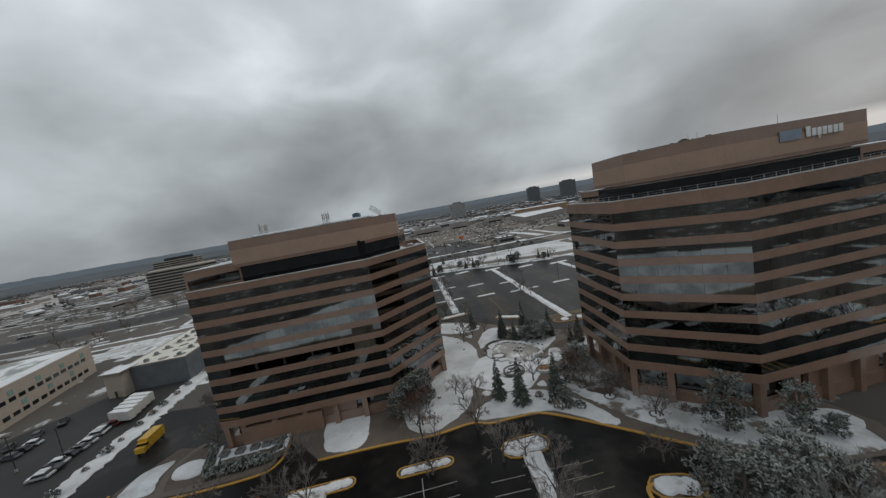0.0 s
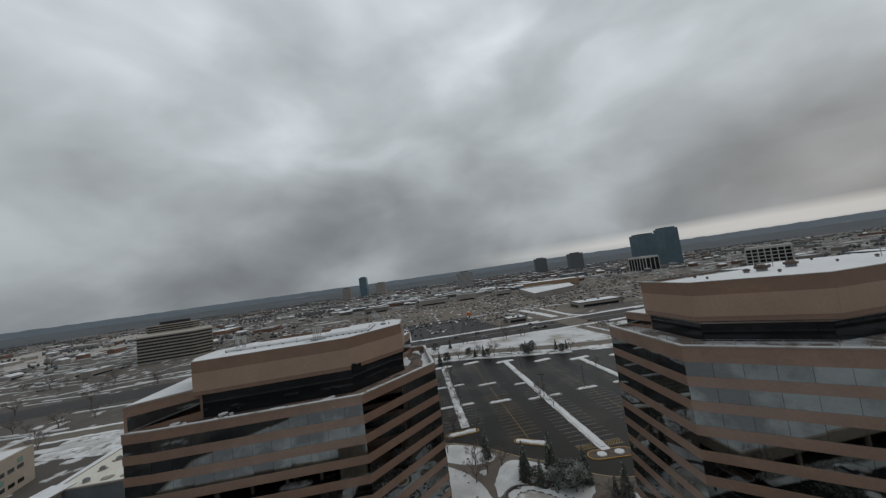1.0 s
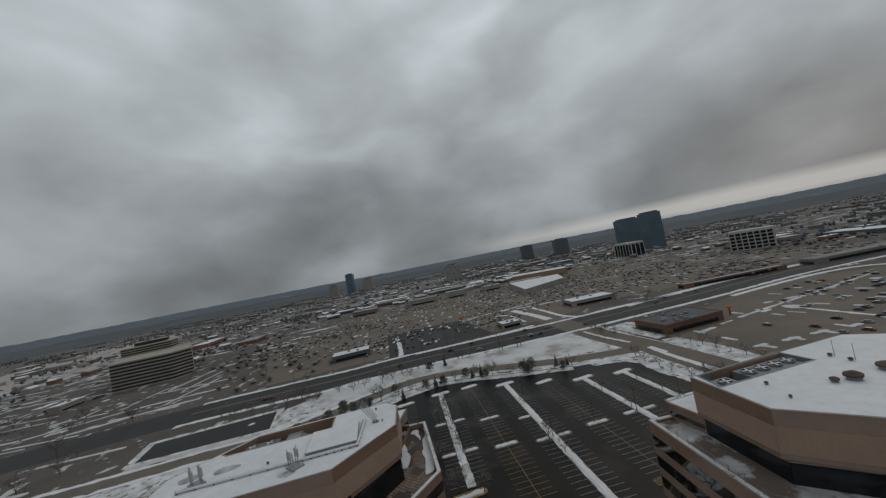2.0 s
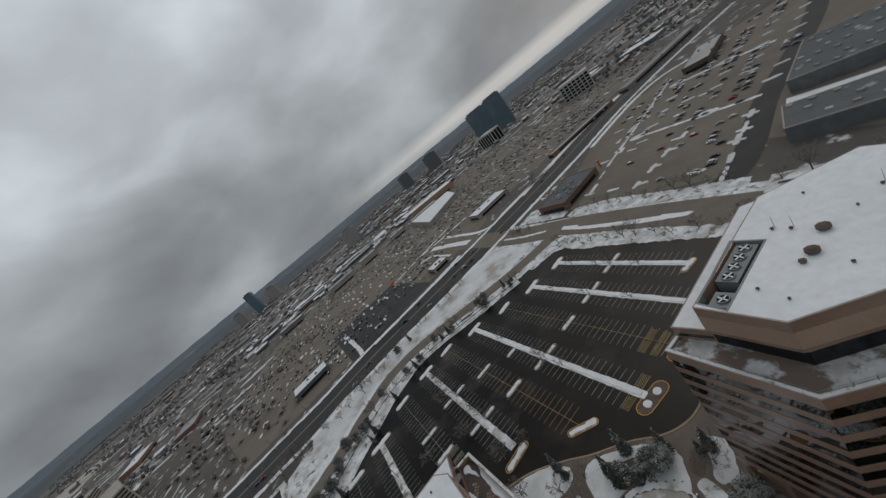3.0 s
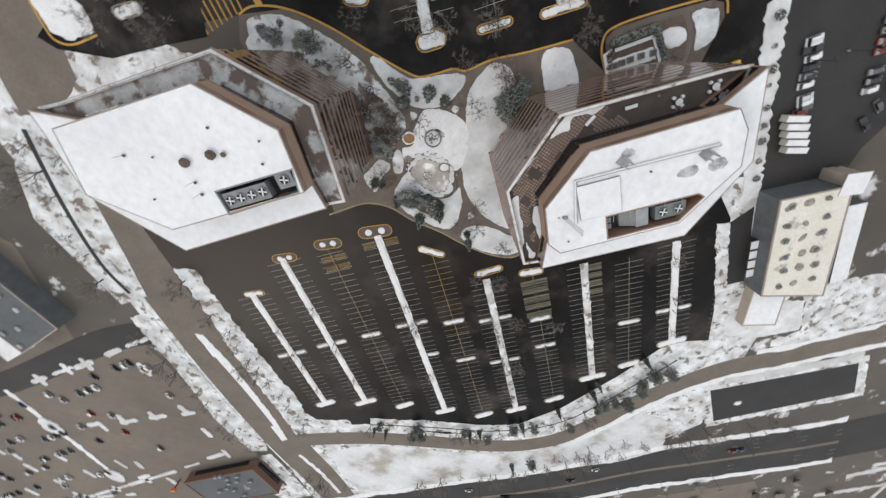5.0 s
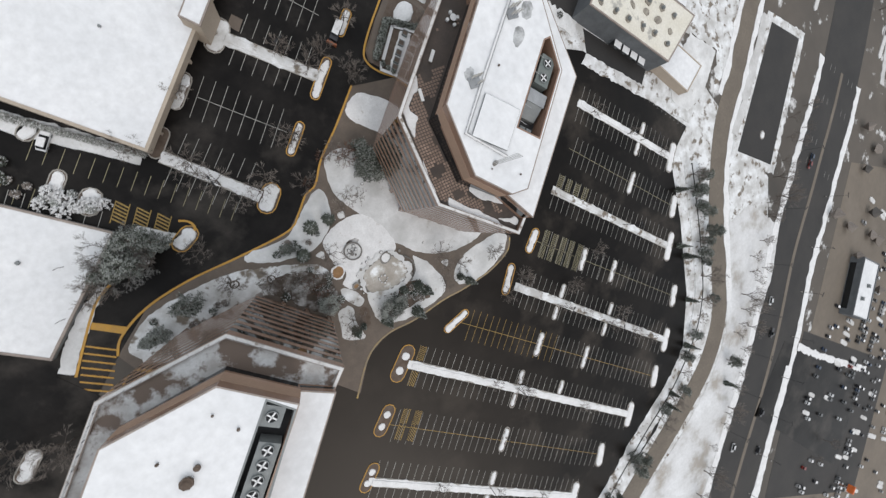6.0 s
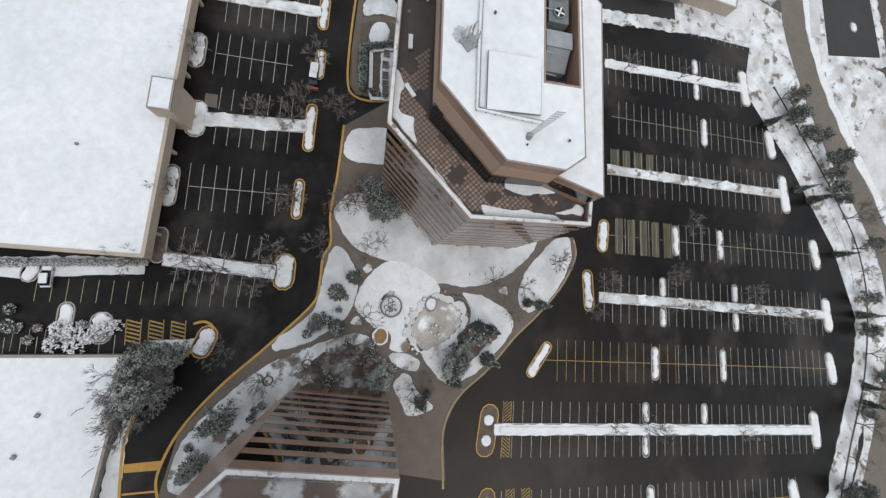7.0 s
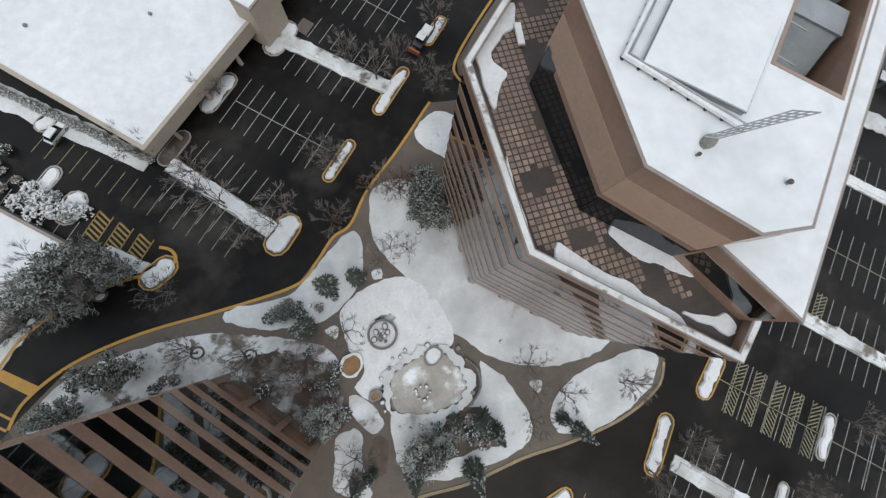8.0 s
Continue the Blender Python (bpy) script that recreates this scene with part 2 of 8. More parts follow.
STONE = make_mat("grey_stone", (0.26, 0.245, 0.225), 0.9, second=(0.17, 0.16, 0.15), scale=1.2, fine=7)
BEIGE = make_mat("beige_panel", (0.40, 0.34, 0.275), 0.85, second=(0.36, 0.305, 0.25), scale=0.3, fine=3)
CREAM = make_mat("cream_roof_membrane", (0.60, 0.57, 0.49), 0.85, second=(0.66, 0.64, 0.58), scale=0.1, fine=1.5, third=(0.34, 0.33, 0.30), third_scale=0.17, third_at=0.62)
SLATE = make_mat("slate_grey_wall", (0.125, 0.135, 0.145), 0.8, scale=0.3, fine=3)
GREEN_ROOF = make_mat("green_grey_roof", (0.33, 0.345, 0.325), 0.85, second=(0.25, 0.265, 0.245), scale=0.05, fine=0.8, third=(0.66, 0.67, 0.68), third_scale=0.06, third_at=0.5)
TEAL = make_mat("teal_panel", (0.20, 0.32, 0.28), 0.8, scale=0.4, fine=3)
BRICK_RED = make_mat("red_brick_wall", (0.19, 0.10, 0.068), 0.9, second=(0.15, 0.085, 0.06), scale=0.4, fine=4, per_object=0.2)
FAR_WALL = make_mat("far_wall", (0.27, 0.245, 0.22), 0.9, second=(0.22, 0.20, 0.185), scale=0.05, fine=0.5, per_object=0.45)
FAR_ROOF = make_mat("far_roof", (0.36, 0.362, 0.365), 0.9, second=(0.23, 0.222, 0.215), scale=0.02, fine=0.2, per_object=0.4)
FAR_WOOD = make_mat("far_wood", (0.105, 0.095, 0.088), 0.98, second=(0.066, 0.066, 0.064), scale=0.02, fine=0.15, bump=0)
# distance haze mixed into both ridge colours, bluer and paler on the far one
HILL_NEAR_HAZY = make_mat("wooded_foothills", (0.058, 0.068, 0.078), 1.0, second=(0.088, 0.098, 0.108), scale=0.003, fine=0.03, bump=0, third=(0.2, 0.205, 0.21), third_scale=0.008, third_at=0.66)
HILL_HAZY = make_mat("distant_wooded_ridge", (0.080, 0.104, 0.130), 1.0, second=(0.10, 0.122, 0.145), scale=0.004, fine=0.03, bump=0, third=(0.15, 0.165, 0.18), third_scale=0.006, third_at=0.62)
# base colour lifted towards blue, with some distance haze in it
TOWER_GLASS = make_mat("blue_tower_glass", (0.125, 0.195, 0.235), 0.3, metal=0.45, second=(0.085, 0.14, 0.17), scale=0.03, fine=0.2, bump=0)
CAST_WHITE = make_mat("pale_concrete_frame", (0.50, 0.485, 0.45), 0.85, second=(0.42, 0.41, 0.385), scale=0.1, fine=1)
TYRE = make_mat("tyre_rubber", (0.02, 0.02, 0.02), 0.9, scale=2, fine=9)
LAMP_RED = make_mat("orange_sign_face", (0.75, 0.16, 0.03), 0.6, scale=1, fine=4, bump=0)
LETTER = make_mat("white_letter_face", (0.80, 0.80, 0.78), 0.5, scale=1, fine=4, bump=0)
LOGO_BLUE = make_mat("grey_blue_logo_face", (0.24, 0.29, 0.36), 0.5, scale=1, fine=4, bump=0)
YELLOW = make_mat("yellow_truck_paint", (0.62, 0.36, 0.03), 0.45, scale=0.7, fine=4, bump=0)
ORANGE = make_mat("orange_plough_paint", (0.30, 0.09, 0.035), 0.6, scale=0.7, fine=4, bump=0)
CAR_PAINTS = [make_mat("car_paint", c, 0.35, metal=0.2, second=tuple(x * 0.85 for x in c), scale=0.8, fine=3, bump=0)
              for c in ((0.03, 0.03, 0.035), (0.10, 0.105, 0.11), (0.28, 0.28, 0.285), (0.55, 0.56, 0.57), (0.20, 0.025, 0.02), (0.04, 0.06, 0.10), (0.07, 0.065, 0.055))]


# ---- mesh tools ----
def mesh_of(name, verts, faces, mats, idx=None):
    me = bpy.data.meshes.new(name)
    me.from_pydata([tuple(v) for v in verts], [], faces)
    for m in mats if isinstance(mats, (list, tuple)) else [mats]:
        me.materials.append(m)
    if idx:
        me.polygons.foreach_set("material_index", idx)
    me.update()
    return me


class Soup:
    """Gathers vertices and faces of one mesh."""

    def __init__(self):
        self.v, self.f, self.i = [], [], []

    def add(self, verts, faces, mat=0):
        k = len(self.v)
        self.v += [tuple(p) for p in verts]
        self.f += [tuple(k + a for a in f) for f in faces]
        self.i += [mat] * len(faces)
        return self

    def prism(self, poly, z0, z1, mat=0, top=None, taper=0.0):
        """An upright prism over a polygon (counter-clockwise); top: another material for its lid; taper: inset of the lid."""
        n = len(poly)
        up = inset(poly, taper) if taper else poly
        self.add([(x, y, z0) for x, y in poly] + [(x, y, z1) for x, y in up], [(a, (a + 1) % n, n + (a + 1) % n, n + a) for a in range(n)], mat)
        self.add([(x, y, z1) for x, y in up], [tuple(range(n))], mat if top is None else top)
        self.add([(x, y, z0) for x, y in poly], [tuple(reversed(range(n)))], mat)
        return self

    def box(self, c, s, rz=0.0, mat=0, top=None):
        """A box: centre of its base, size, turn in radians."""
        ca, sa = math.cos(rz), math.sin(rz)
        pts = [(c[0] + dx * s[0] / 2 * ca - dy * s[1] / 2 * sa, c[1] + dx * s[0] / 2 * sa + dy * s[1] / 2 * ca) for dx, dy in ((-1, -1), (1, -1), (1, 1), (-1, 1))]
        return self.prism(pts, c[2], c[2] + s[2], mat, top)

    def ring(self, poly, inner, z0, z1, mat=0):
        """A band between two polygons of as many corners."""
        n = len(poly)
        v = [(x, y, z) for p, z in ((poly, z0), (poly, z1), (inner, z1), (inner, z0)) for x, y in p]
        f = []
        for a in range(n):
            b = (a + 1) % n
            for k in range(4):
                q, r = k * n, ((k + 1) % 4) * n
                f.append((q + a, q + b, r + b, r + a))
        return self.add(v, f, mat)

    def tube(self, pts, radii, sides=4, mat=0, cap=True):
        rings = []
        for k, (p, r) in enumerate(zip(pts, radii)):
            p = Vector(p)
            d = (Vector(pts[min(k + 1, len(pts) - 1)]) - Vector(pts[max(k - 1, 0)])).normalized()
            a = d.orthogonal().normalized()
            b = d.cross(a)
            rings.append([p + (a * math.cos(2 * math.pi * j / sides) + b * math.sin(2 * math.pi * j / sides)) * r for j in range(sides)])
        v = [q for ring in rings for q in ring]
        f = [(k * sides + j, k * sides + (j + 1) % sides, (k + 1) * sides + (j + 1) % sides, (k + 1) * sides + j) for k in range(len(rings) - 1) for j in range(sides)]
        if cap:
            f += [tuple(reversed(range(sides))), tuple(range(len(v) - sides, len(v)))]
        return self.add(v, f, mat)

    def mesh(self, name, mats):
        return mesh_of(name, self.v, self.f, mats, self.i)


def area2(p):
    return sum(a[0] * b[1] - b[0] * a[1] for a, b in zip(p, p[1:] + p[:1]))


def ccw(p):
    p = [tuple(q) for q in p]
    return p if area2(p) > 0 else p[::-1]


def inset(poly, d):
    """The polygon (counter-clockwise) with every side moved inwards by d."""
    out, n = [], len(poly)
    for k in range(n):
        a, b, c = (Vector(poly[(k + j) % n]).to_2d() for j in (-1, 0, 1))
        e, f = (b - a).normalized(), (c - b).normalized()
        n1, n2 = Vector((-e.y, e.x)), Vector((-f.y, f.x))
        m = n1 + n2
        out.append(tuple(b + m * (d / max(0.3, 1 + n1.dot(n2)))))
    return out


def smooth(pts, closed=False, steps=5):
    """A Catmull-Rom curve through the points."""
    out, n = [], len(pts)
    for k in range(n if closed else n - 1):
        p = [Vector(pts[(k + j) % n] if closed else pts[min(max(k + j, 0), n - 1)]) for j in (-1, 0, 1, 2)]
        for s in range(steps):
            t = s / steps
            out.append(tuple(0.5 * (2 * p[1] + (p[2] - p[0]) * t + (2 * p[0] - 5 * p[1] + 4 * p[2] - p[3]) * t * t + (3 * p[1] - p[0] - 3 * p[2] + p[3]) * t ** 3)))
    return out if closed else out + [tuple(pts[-1])]


def offset_line(line, d):
    """The open line moved to its left by d."""
    out = []
    for k, p in enumerate(line):
        a, b = Vector(line[max(k - 1, 0)]), Vector(line[min(k + 1, len(line) - 1)])
        e = (b - a).normalized()
        out.append((p[0] - e.y * d, p[1] + e.x * d))
    return out


def band(line, w):
    """The closed outline of a strip w wide along an open line."""
    return ccw(offset_line(line, w / 2) + offset_line(line, -w / 2)[::-1])


def capsule(c, length, width, ang, k=5):
    """An island's rounded outline."""
    out = []
    r, h = width / 2, max(length / 2 - width / 2, 0.01)
    for s, base in ((1, -math.pi / 2), (-1, math.pi / 2)):
        for j in range(k + 1):
            t = base + math.pi * j / k
            out.append((s * h + r * math.cos(t), r * math.sin(t)))
    return [(c[0] + x * math.cos(ang) - y * math.sin(ang), c[1] + x * math.sin(ang) + y * math.cos(ang)) for x, y in out]


def ellipse(c, a, b, ang=0.0, n=24):
    return [(c[0] + a * math.cos(t) * math.cos(ang) - b * math.sin(t) * math.sin(ang), c[1] + a * math.cos(t) * math.sin(ang) + b * math.sin(t) * math.cos(ang)) for t in (2 * math.pi * j / n for j in range(n))]


def ragged(poly, step=1.0, amp=0.2, seed=0.0):
    """The outline cut into short steps and pushed in and out unevenly."""
    out, n = [], len(poly)
    c = (sum(p[0] for p in poly) / n, sum(p[1] for p in poly) / n)
    for a, b in zip(poly, poly[1:] + poly[:1]):
        k = max(1, int(dist(a, b) / step))
        for j in range(k):
            p = lerp(a, b, j / k)
            d = max(dist(p, c), 0.01)
            f = amp * (noise.noise((p[0] * 0.6, p[1] * 0.6, seed)) * 1.5 + noise.noise((p[0] * 1.9, p[1] * 1.9, seed + 5)))
            e = (Vector(b) - Vector(a)).normalized() if dist(a, b) > 0.01 else Vector((1, 0))
            out.append((p[0] + e.y * f, p[1] - e.x * f))
    return out


def thing(name, label, category, group="", kind="", at=(0, 0, 0)):
    ob = new(name)
    ob.location = at
    ob.empty_display_size = 0.5
    return tagged(ob, label, category, group, kind)


def part(name, soup, mats, parent, label=""):
    ob = new(name, soup.mesh(name, mats) if isinstance(soup, Soup) else soup)
    ob.parent = parent
    ob.matrix_parent_inverse = Matrix.Translation(-parent.location) if parent.type == "EMPTY" else Matrix()
    return tagged(ob, label) if label else ob


def flat(name, poly, z, mat, label, category="ground", kind="structure", thick=0.0):
    """A piece of ground: a thin slab over a polygon."""
    s = Soup()
    s.prism(ccw(poly), z - 0.3 - thick, z, 0)
    return tagged(new(name, s.mesh(name, [mat])), label, category, "", kind)


def dist(a, b):
    return math.hypot(a[0] - b[0], a[1] - b[1])


def lerp(a, b, t):
    return (a[0] + (b[0] - a[0]) * t, a[1] + (b[1] - a[1]) * t)


# ---- ground, roads and lots ----
R_FAR = 4800
flat("ground", ellipse((0, 300), R_FAR, R_FAR, n=96), 0.0, GRASS, "brown winter land with patches of snow", "ground")

HIGHWAY = smooth([(-760, -560), (-430, -110), (-300, 85), (-248, 148), (-212, 187), (-186, 222), (-162, 249), (-136, 275), (-111, 302), (-95, 318), (-46, 374), (0, 427), (85, 530), (240, 660), (700, 985), (1700, 1500)])
CROSS = smooth([(190, 20), (128, 104), (100, 148), (77, 180), (54, 205), (22, 238), (-16, 273), (-48, 298), (-75, 322), (-113, 357), (-182, 413), (-300, 540), (-620, 860)])
RING = smooth([(-256, 8), (-213, 59), (-195, 84), (-178, 103), (-167.5, 123), (-159, 146), (-153, 172), (-146, 192), (-132, 208), (-116, 218), (-95, 228), (-77, 236), (-57, 246), (-38, 258), (-22, 270)])

# snowy verges first, roads on them
flat("ground_snow_north", [(-150, 40), (-172, 88), (-204, 140), (-192, 180), (-145, 235), (-92, 300), (-60, 330), (-30, 300), (60, 225), (130, 150), (150, 60), (90, 92), (70, 118), (20, 150), (-100, 40)],
     0.02, SNOW_THIN, "thin trodden snow over grass beside the lots", "snow")
for nm, pts, w in (("snow_bank_lane", [(-246, 4), (-254, 14), (-276, 32)], 5.0), ("snow_bank_yard", [(-228, 6), (-217, 24), (-198, 46)], 5.5), ("snow_bank_small_lot", [(-224, 64), (-207, 86), (-184, 112)], 5.5),
                   ("snow_bank_far_lane", [(-372, 46), (-352, 88), (-330, 126)], 5.0), ("snow_bank_far_road", [(-410, 30), (-380, 92), (-336, 150)], 4.0)):
    flat(nm, ragged(band(smooth(pts), w), 2.5, 1.1), 0.25, SNOW_GREY, "bank of old ploughed snow beside a lane", "snow")
flat("pale_field", ragged(ccw(smooth([(-860, -40), (-900, 90), (-1120, 160), (-1480, 440), (-1700, 330), (-1650, 60), (-1260, -60)], True, 4)), 30, 14), 0.04, PALE_FIELD, "wide pale field of dry grass and old snow", "field")
flat("highway", band(offset_line(HIGHWAY, 2), 39), 0.05, ROAD_GREY, "wide grey salted divided highway", "road")
flat("side_road", band(CROSS, 22), 0.06, ROAD_BROWN, "brown salted side road with two carriageways", "road")
flat("ring_drive", band(RING, 11), 0.07, ROAD_BROWN, "brown salted ring drive round the car park", "road")
NORTH_LOT = [(60, 186), (57, 190), (-20, 258), (-48, 236), (-90, 221), (-115, 200), (-129, 170), (-136, 136), (-139, 108), (-153, 98), (-107, 55), (-60, 40), (-30, 90), (0, 112), (16, 104), (44, 136), (63, 135), (76, 120), (98, 148)]
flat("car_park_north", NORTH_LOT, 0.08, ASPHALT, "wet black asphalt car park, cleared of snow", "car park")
WEST_LOT = [(-92, 26), (-72, 12), (-60, -10), (-50, -60), (60, -70), (120, 10), (118, 70), (84, 104), (73, 100), (62, 90), (52, 82.5), (41, 80), (27.5, 79.2), (14, 77.6), (6, 70), (2, 67.8), (-2.5, 61.7), (-10, 54.6), (-19, 45), (-33, 46), (-42, 36), (-66, 46)]
flat("car_park_west", WEST_LOT, 0.07, ASPHALT_DRY, "wet black asphalt car park and entrance road", "car park")
flat("car_park_east", [(-60, 6), (-56, -60), (-112, -62), (-121, 16), (-127, 28), (-112, 44), (-100, 42)], 0.09, ROAD_GREY, "wet black asphalt car park behind the tower", "car park")
flat("snow_round_small_lot", ragged(inset(ccw([(-184, 119.6), (-228, 68.6), (-249, 81), (-207.5, 134.6)]), -4.2), 2.0, 0.8), 0.1, SNOW_THIN, "ploughed snow round the small car park", "snow")
flat("car_park_small", [(-184, 119.6), (-228, 68.6), (-249, 81), (-207.5, 134.6)], 0.14, ROAD_GREY, "small cleared asphalt car park beside the highway", "car park")
flat("shop_car_park", [(88, 250), (66, 232), (30, 262), (-20, 306), (20, 400), (60, 470), (170, 520), (330, 470), (300, 300), (160, 200), (112, 206)], 0.04, LOT_BROWN, "brown dry salted shop car park", "car park")
flat("mall_car_park", [(-96, 392), (-150, 318), (-208, 252), (-285, 160), (-420, 220), (-560, 420), (-520, 640), (-330, 760), (-190, 640), (-120, 520)], 0.04, LOT_BROWN, "brown dry salted mall car park", "car park")
flat("mall_car_park_dark", [(-150, 312), (-212, 236), (-300, 310), (-236, 376)], 0.07, ROAD_GREY, "darker cleared part of the mall car park", "car park")
flat("mall_car_park_north", [(-40, 470), (-105, 420), (-190, 520), (-320, 760), (-180, 900), (60, 780), (190, 690)], 0.045, LOT_BROWN, "brown dry salted shop car park", "car park")

# the highway's median and lane lines, kerbs of snow along the roads
HW_MED = [p for p in HIGHWAY if -300 < p[0] < 260]
for nm, line, w, z, m, lab, cat in (
        ("road_median", offset_line(HW_MED, 3), 2.6, 0.12, ROAD_BROWN, "narrow brown median of the highway", "median"),
        ("snow_bank_highway_south", offset_line(HW_MED, -19.5), 4.5, 0.22, SNOW, "ploughed snow bank along the highway", "snow"),
        ("snow_bank_highway_north", offset_line(HW_MED, 23.5), 4.5, 0.22, SNOW, "ploughed snow bank along the highway", "snow"),
        ("snow_bank_ring_outer", offset_line(RING[:34], 7.0), 3.5, 0.2, SNOW, "ploughed snow bank along the ring drive", "snow"),
        ("snow_bank_ring_inner", offset_line(RING[:14], -7.0), 3.0, 0.2, SNOW, "ploughed snow bank along the ring drive", "snow")):
    flat(nm, ragged(band(line, w), 3, 0.9) if m is SNOW else band(line, w), z, m, lab, cat)
RING_WALK = smooth([(-50, 234), (-67, 225), (-85, 216), (-103, 208), (-118, 198), (-130, 187), (-138, 174), (-142, 160), (-145, 146), (-148, 128), (-150, 114)])
flat("verge_strip", ragged(band(RING_WALK, 8.6), 1.5, 0.6), 0.2, SNOW_THIN, "snow-covered planted strip round the car park", "verge")
flat("ring_footpath", band(offset_line(RING_WALK, -1.2), 0.7), 0.23, ROAD_GREY, "wet cleared footpath through the snow strip", "path")
flat("verge_strip_west", ragged(ccw([(60, 186), (42, 203), (25, 222), (3.7, 242), (-19.4, 264), (-29.5, 257), (-42.5, 245), (-42.8, 241), (-39, 237.5), (-25, 246), (-16, 243), (-7.4, 232.6), (4, 225), (19, 212), (44, 190), (52, 182)]), 1.5, 0.8), 0.2, SNOW_THIN, "half-melted snow strip with trees beside the side road", "verge")
flat("verge_snow_field", ragged(ccw([(-41.8, 271.6), (-51, 259.5), (-63.6, 249.3), (-78, 242.5), (-97, 236.3), (-118, 226.3), (-135, 215.5), (-148.7, 201.2), (-155.3, 184.9), (-162, 163.7), (-168, 150), (-186, 148), (-206, 168), (-192, 191.7), (-171.5, 211), (-147, 236), (-122, 261.4), (-96.4, 288.6), (-80, 304), (-57, 288.4)]), 2, 0.7), 0.12, SNOW_FIELD, "open snow field between ring drive and highway", "snow")
flat("road_median_side", ragged(ccw([(44.7, 216.8), (41.4, 215.9), (27.6, 226), (12.8, 240), (-4, 256), (-17.4, 271.5), (-15.1, 274.1), (5.7, 253.7), (28.2, 233)]), 1.5, 0.4), 0.22, SNOW, "long median of ploughed snow in the side road", "snow")
flat("median_core", band(smooth([(34, 227.5), (20, 239.6), (6, 252.4), (-6, 264)]), 2.0), 0.235, ROAD_BROWN, "bare brown middle of the long median", "median")
flat("verge_side_north", ragged(ccw([(64, 214), (52, 226.4), (39.8, 237.9), (18.4, 258.8), (-7.7, 280.5), (-11.7, 287.7), (-3.6, 292.6), (19.5, 275.9), (45.5, 246), (70, 222)]), 1.5, 0.6), 0.22, SNOW_THIN, "half-melted snow verge with trees beside the side road", "verge")
flat("verge_restaurant", ragged(ccw([(-14, 290), (-24, 298), (-52, 322), (-40, 336), (-26, 332), (-34, 318), (-10, 296)]), 1.5, 0.6), 0.2, SNOW_THIN, "patchy snow verge beside the restaurant", "verge")
for nm, pts, w in (("road_median_junction", [(-28.3, 283), (-39.3, 288.9), (-61.1, 305.4), (-66, 310)], 2.2),
                   ("snow_bank_shop", [(-12, 446), (-33.5, 425), (-69.4, 387), (-84.5, 366), (-103.3, 370), (-134, 398), (-165.8, 427.4)], 4.5),
                   ("snow_bank_bank", [(-120.1, 336), (-134, 316), (-165, 279), (-192, 248)], 5.0),
                   ("verge_side_far", [(-113.4, 358), (-147, 386), (-182, 412.5)], 8.0),
                   ("snow_bank_highway_far", [(115, 588), (44, 518), (-17, 448), (-51, 398)], 6.0),
                   ("snow_bank_lot_edge", [(166, 497), (126, 512), (93, 494), (58, 455), (27, 414)], 5.0),
                   ("snow_bank_lot_row", [(114, 304), (93, 325), (76, 342), (58, 361)], 2.6),
                   ("snow_bank_lot_rear", [(164, 388), (144, 413.5), (115, 441)], 2.6),
                   ("snow_bank_mall", [(-168, 470), (-196, 427), (-229, 373)], 3.4),
                   ("snow_bank_mall_side", [(-271, 299), (-227, 263), (-204, 242)], 4.0),
                   ("snow_bank_far_lot", [(-139.2, 459.9), (-178, 428.5), (-208.8, 411)], 4.0),
                   ("snow_bank_far_street", [(-136.5, 352.6), (-156, 370), (-174, 386), (-193.4, 387)], 3.0)):
    flat(nm, ragged(band(smooth(pts), w), 1.8, 0.7), 0.24, SNOW, "bank of ploughed snow beside the street", "snow")

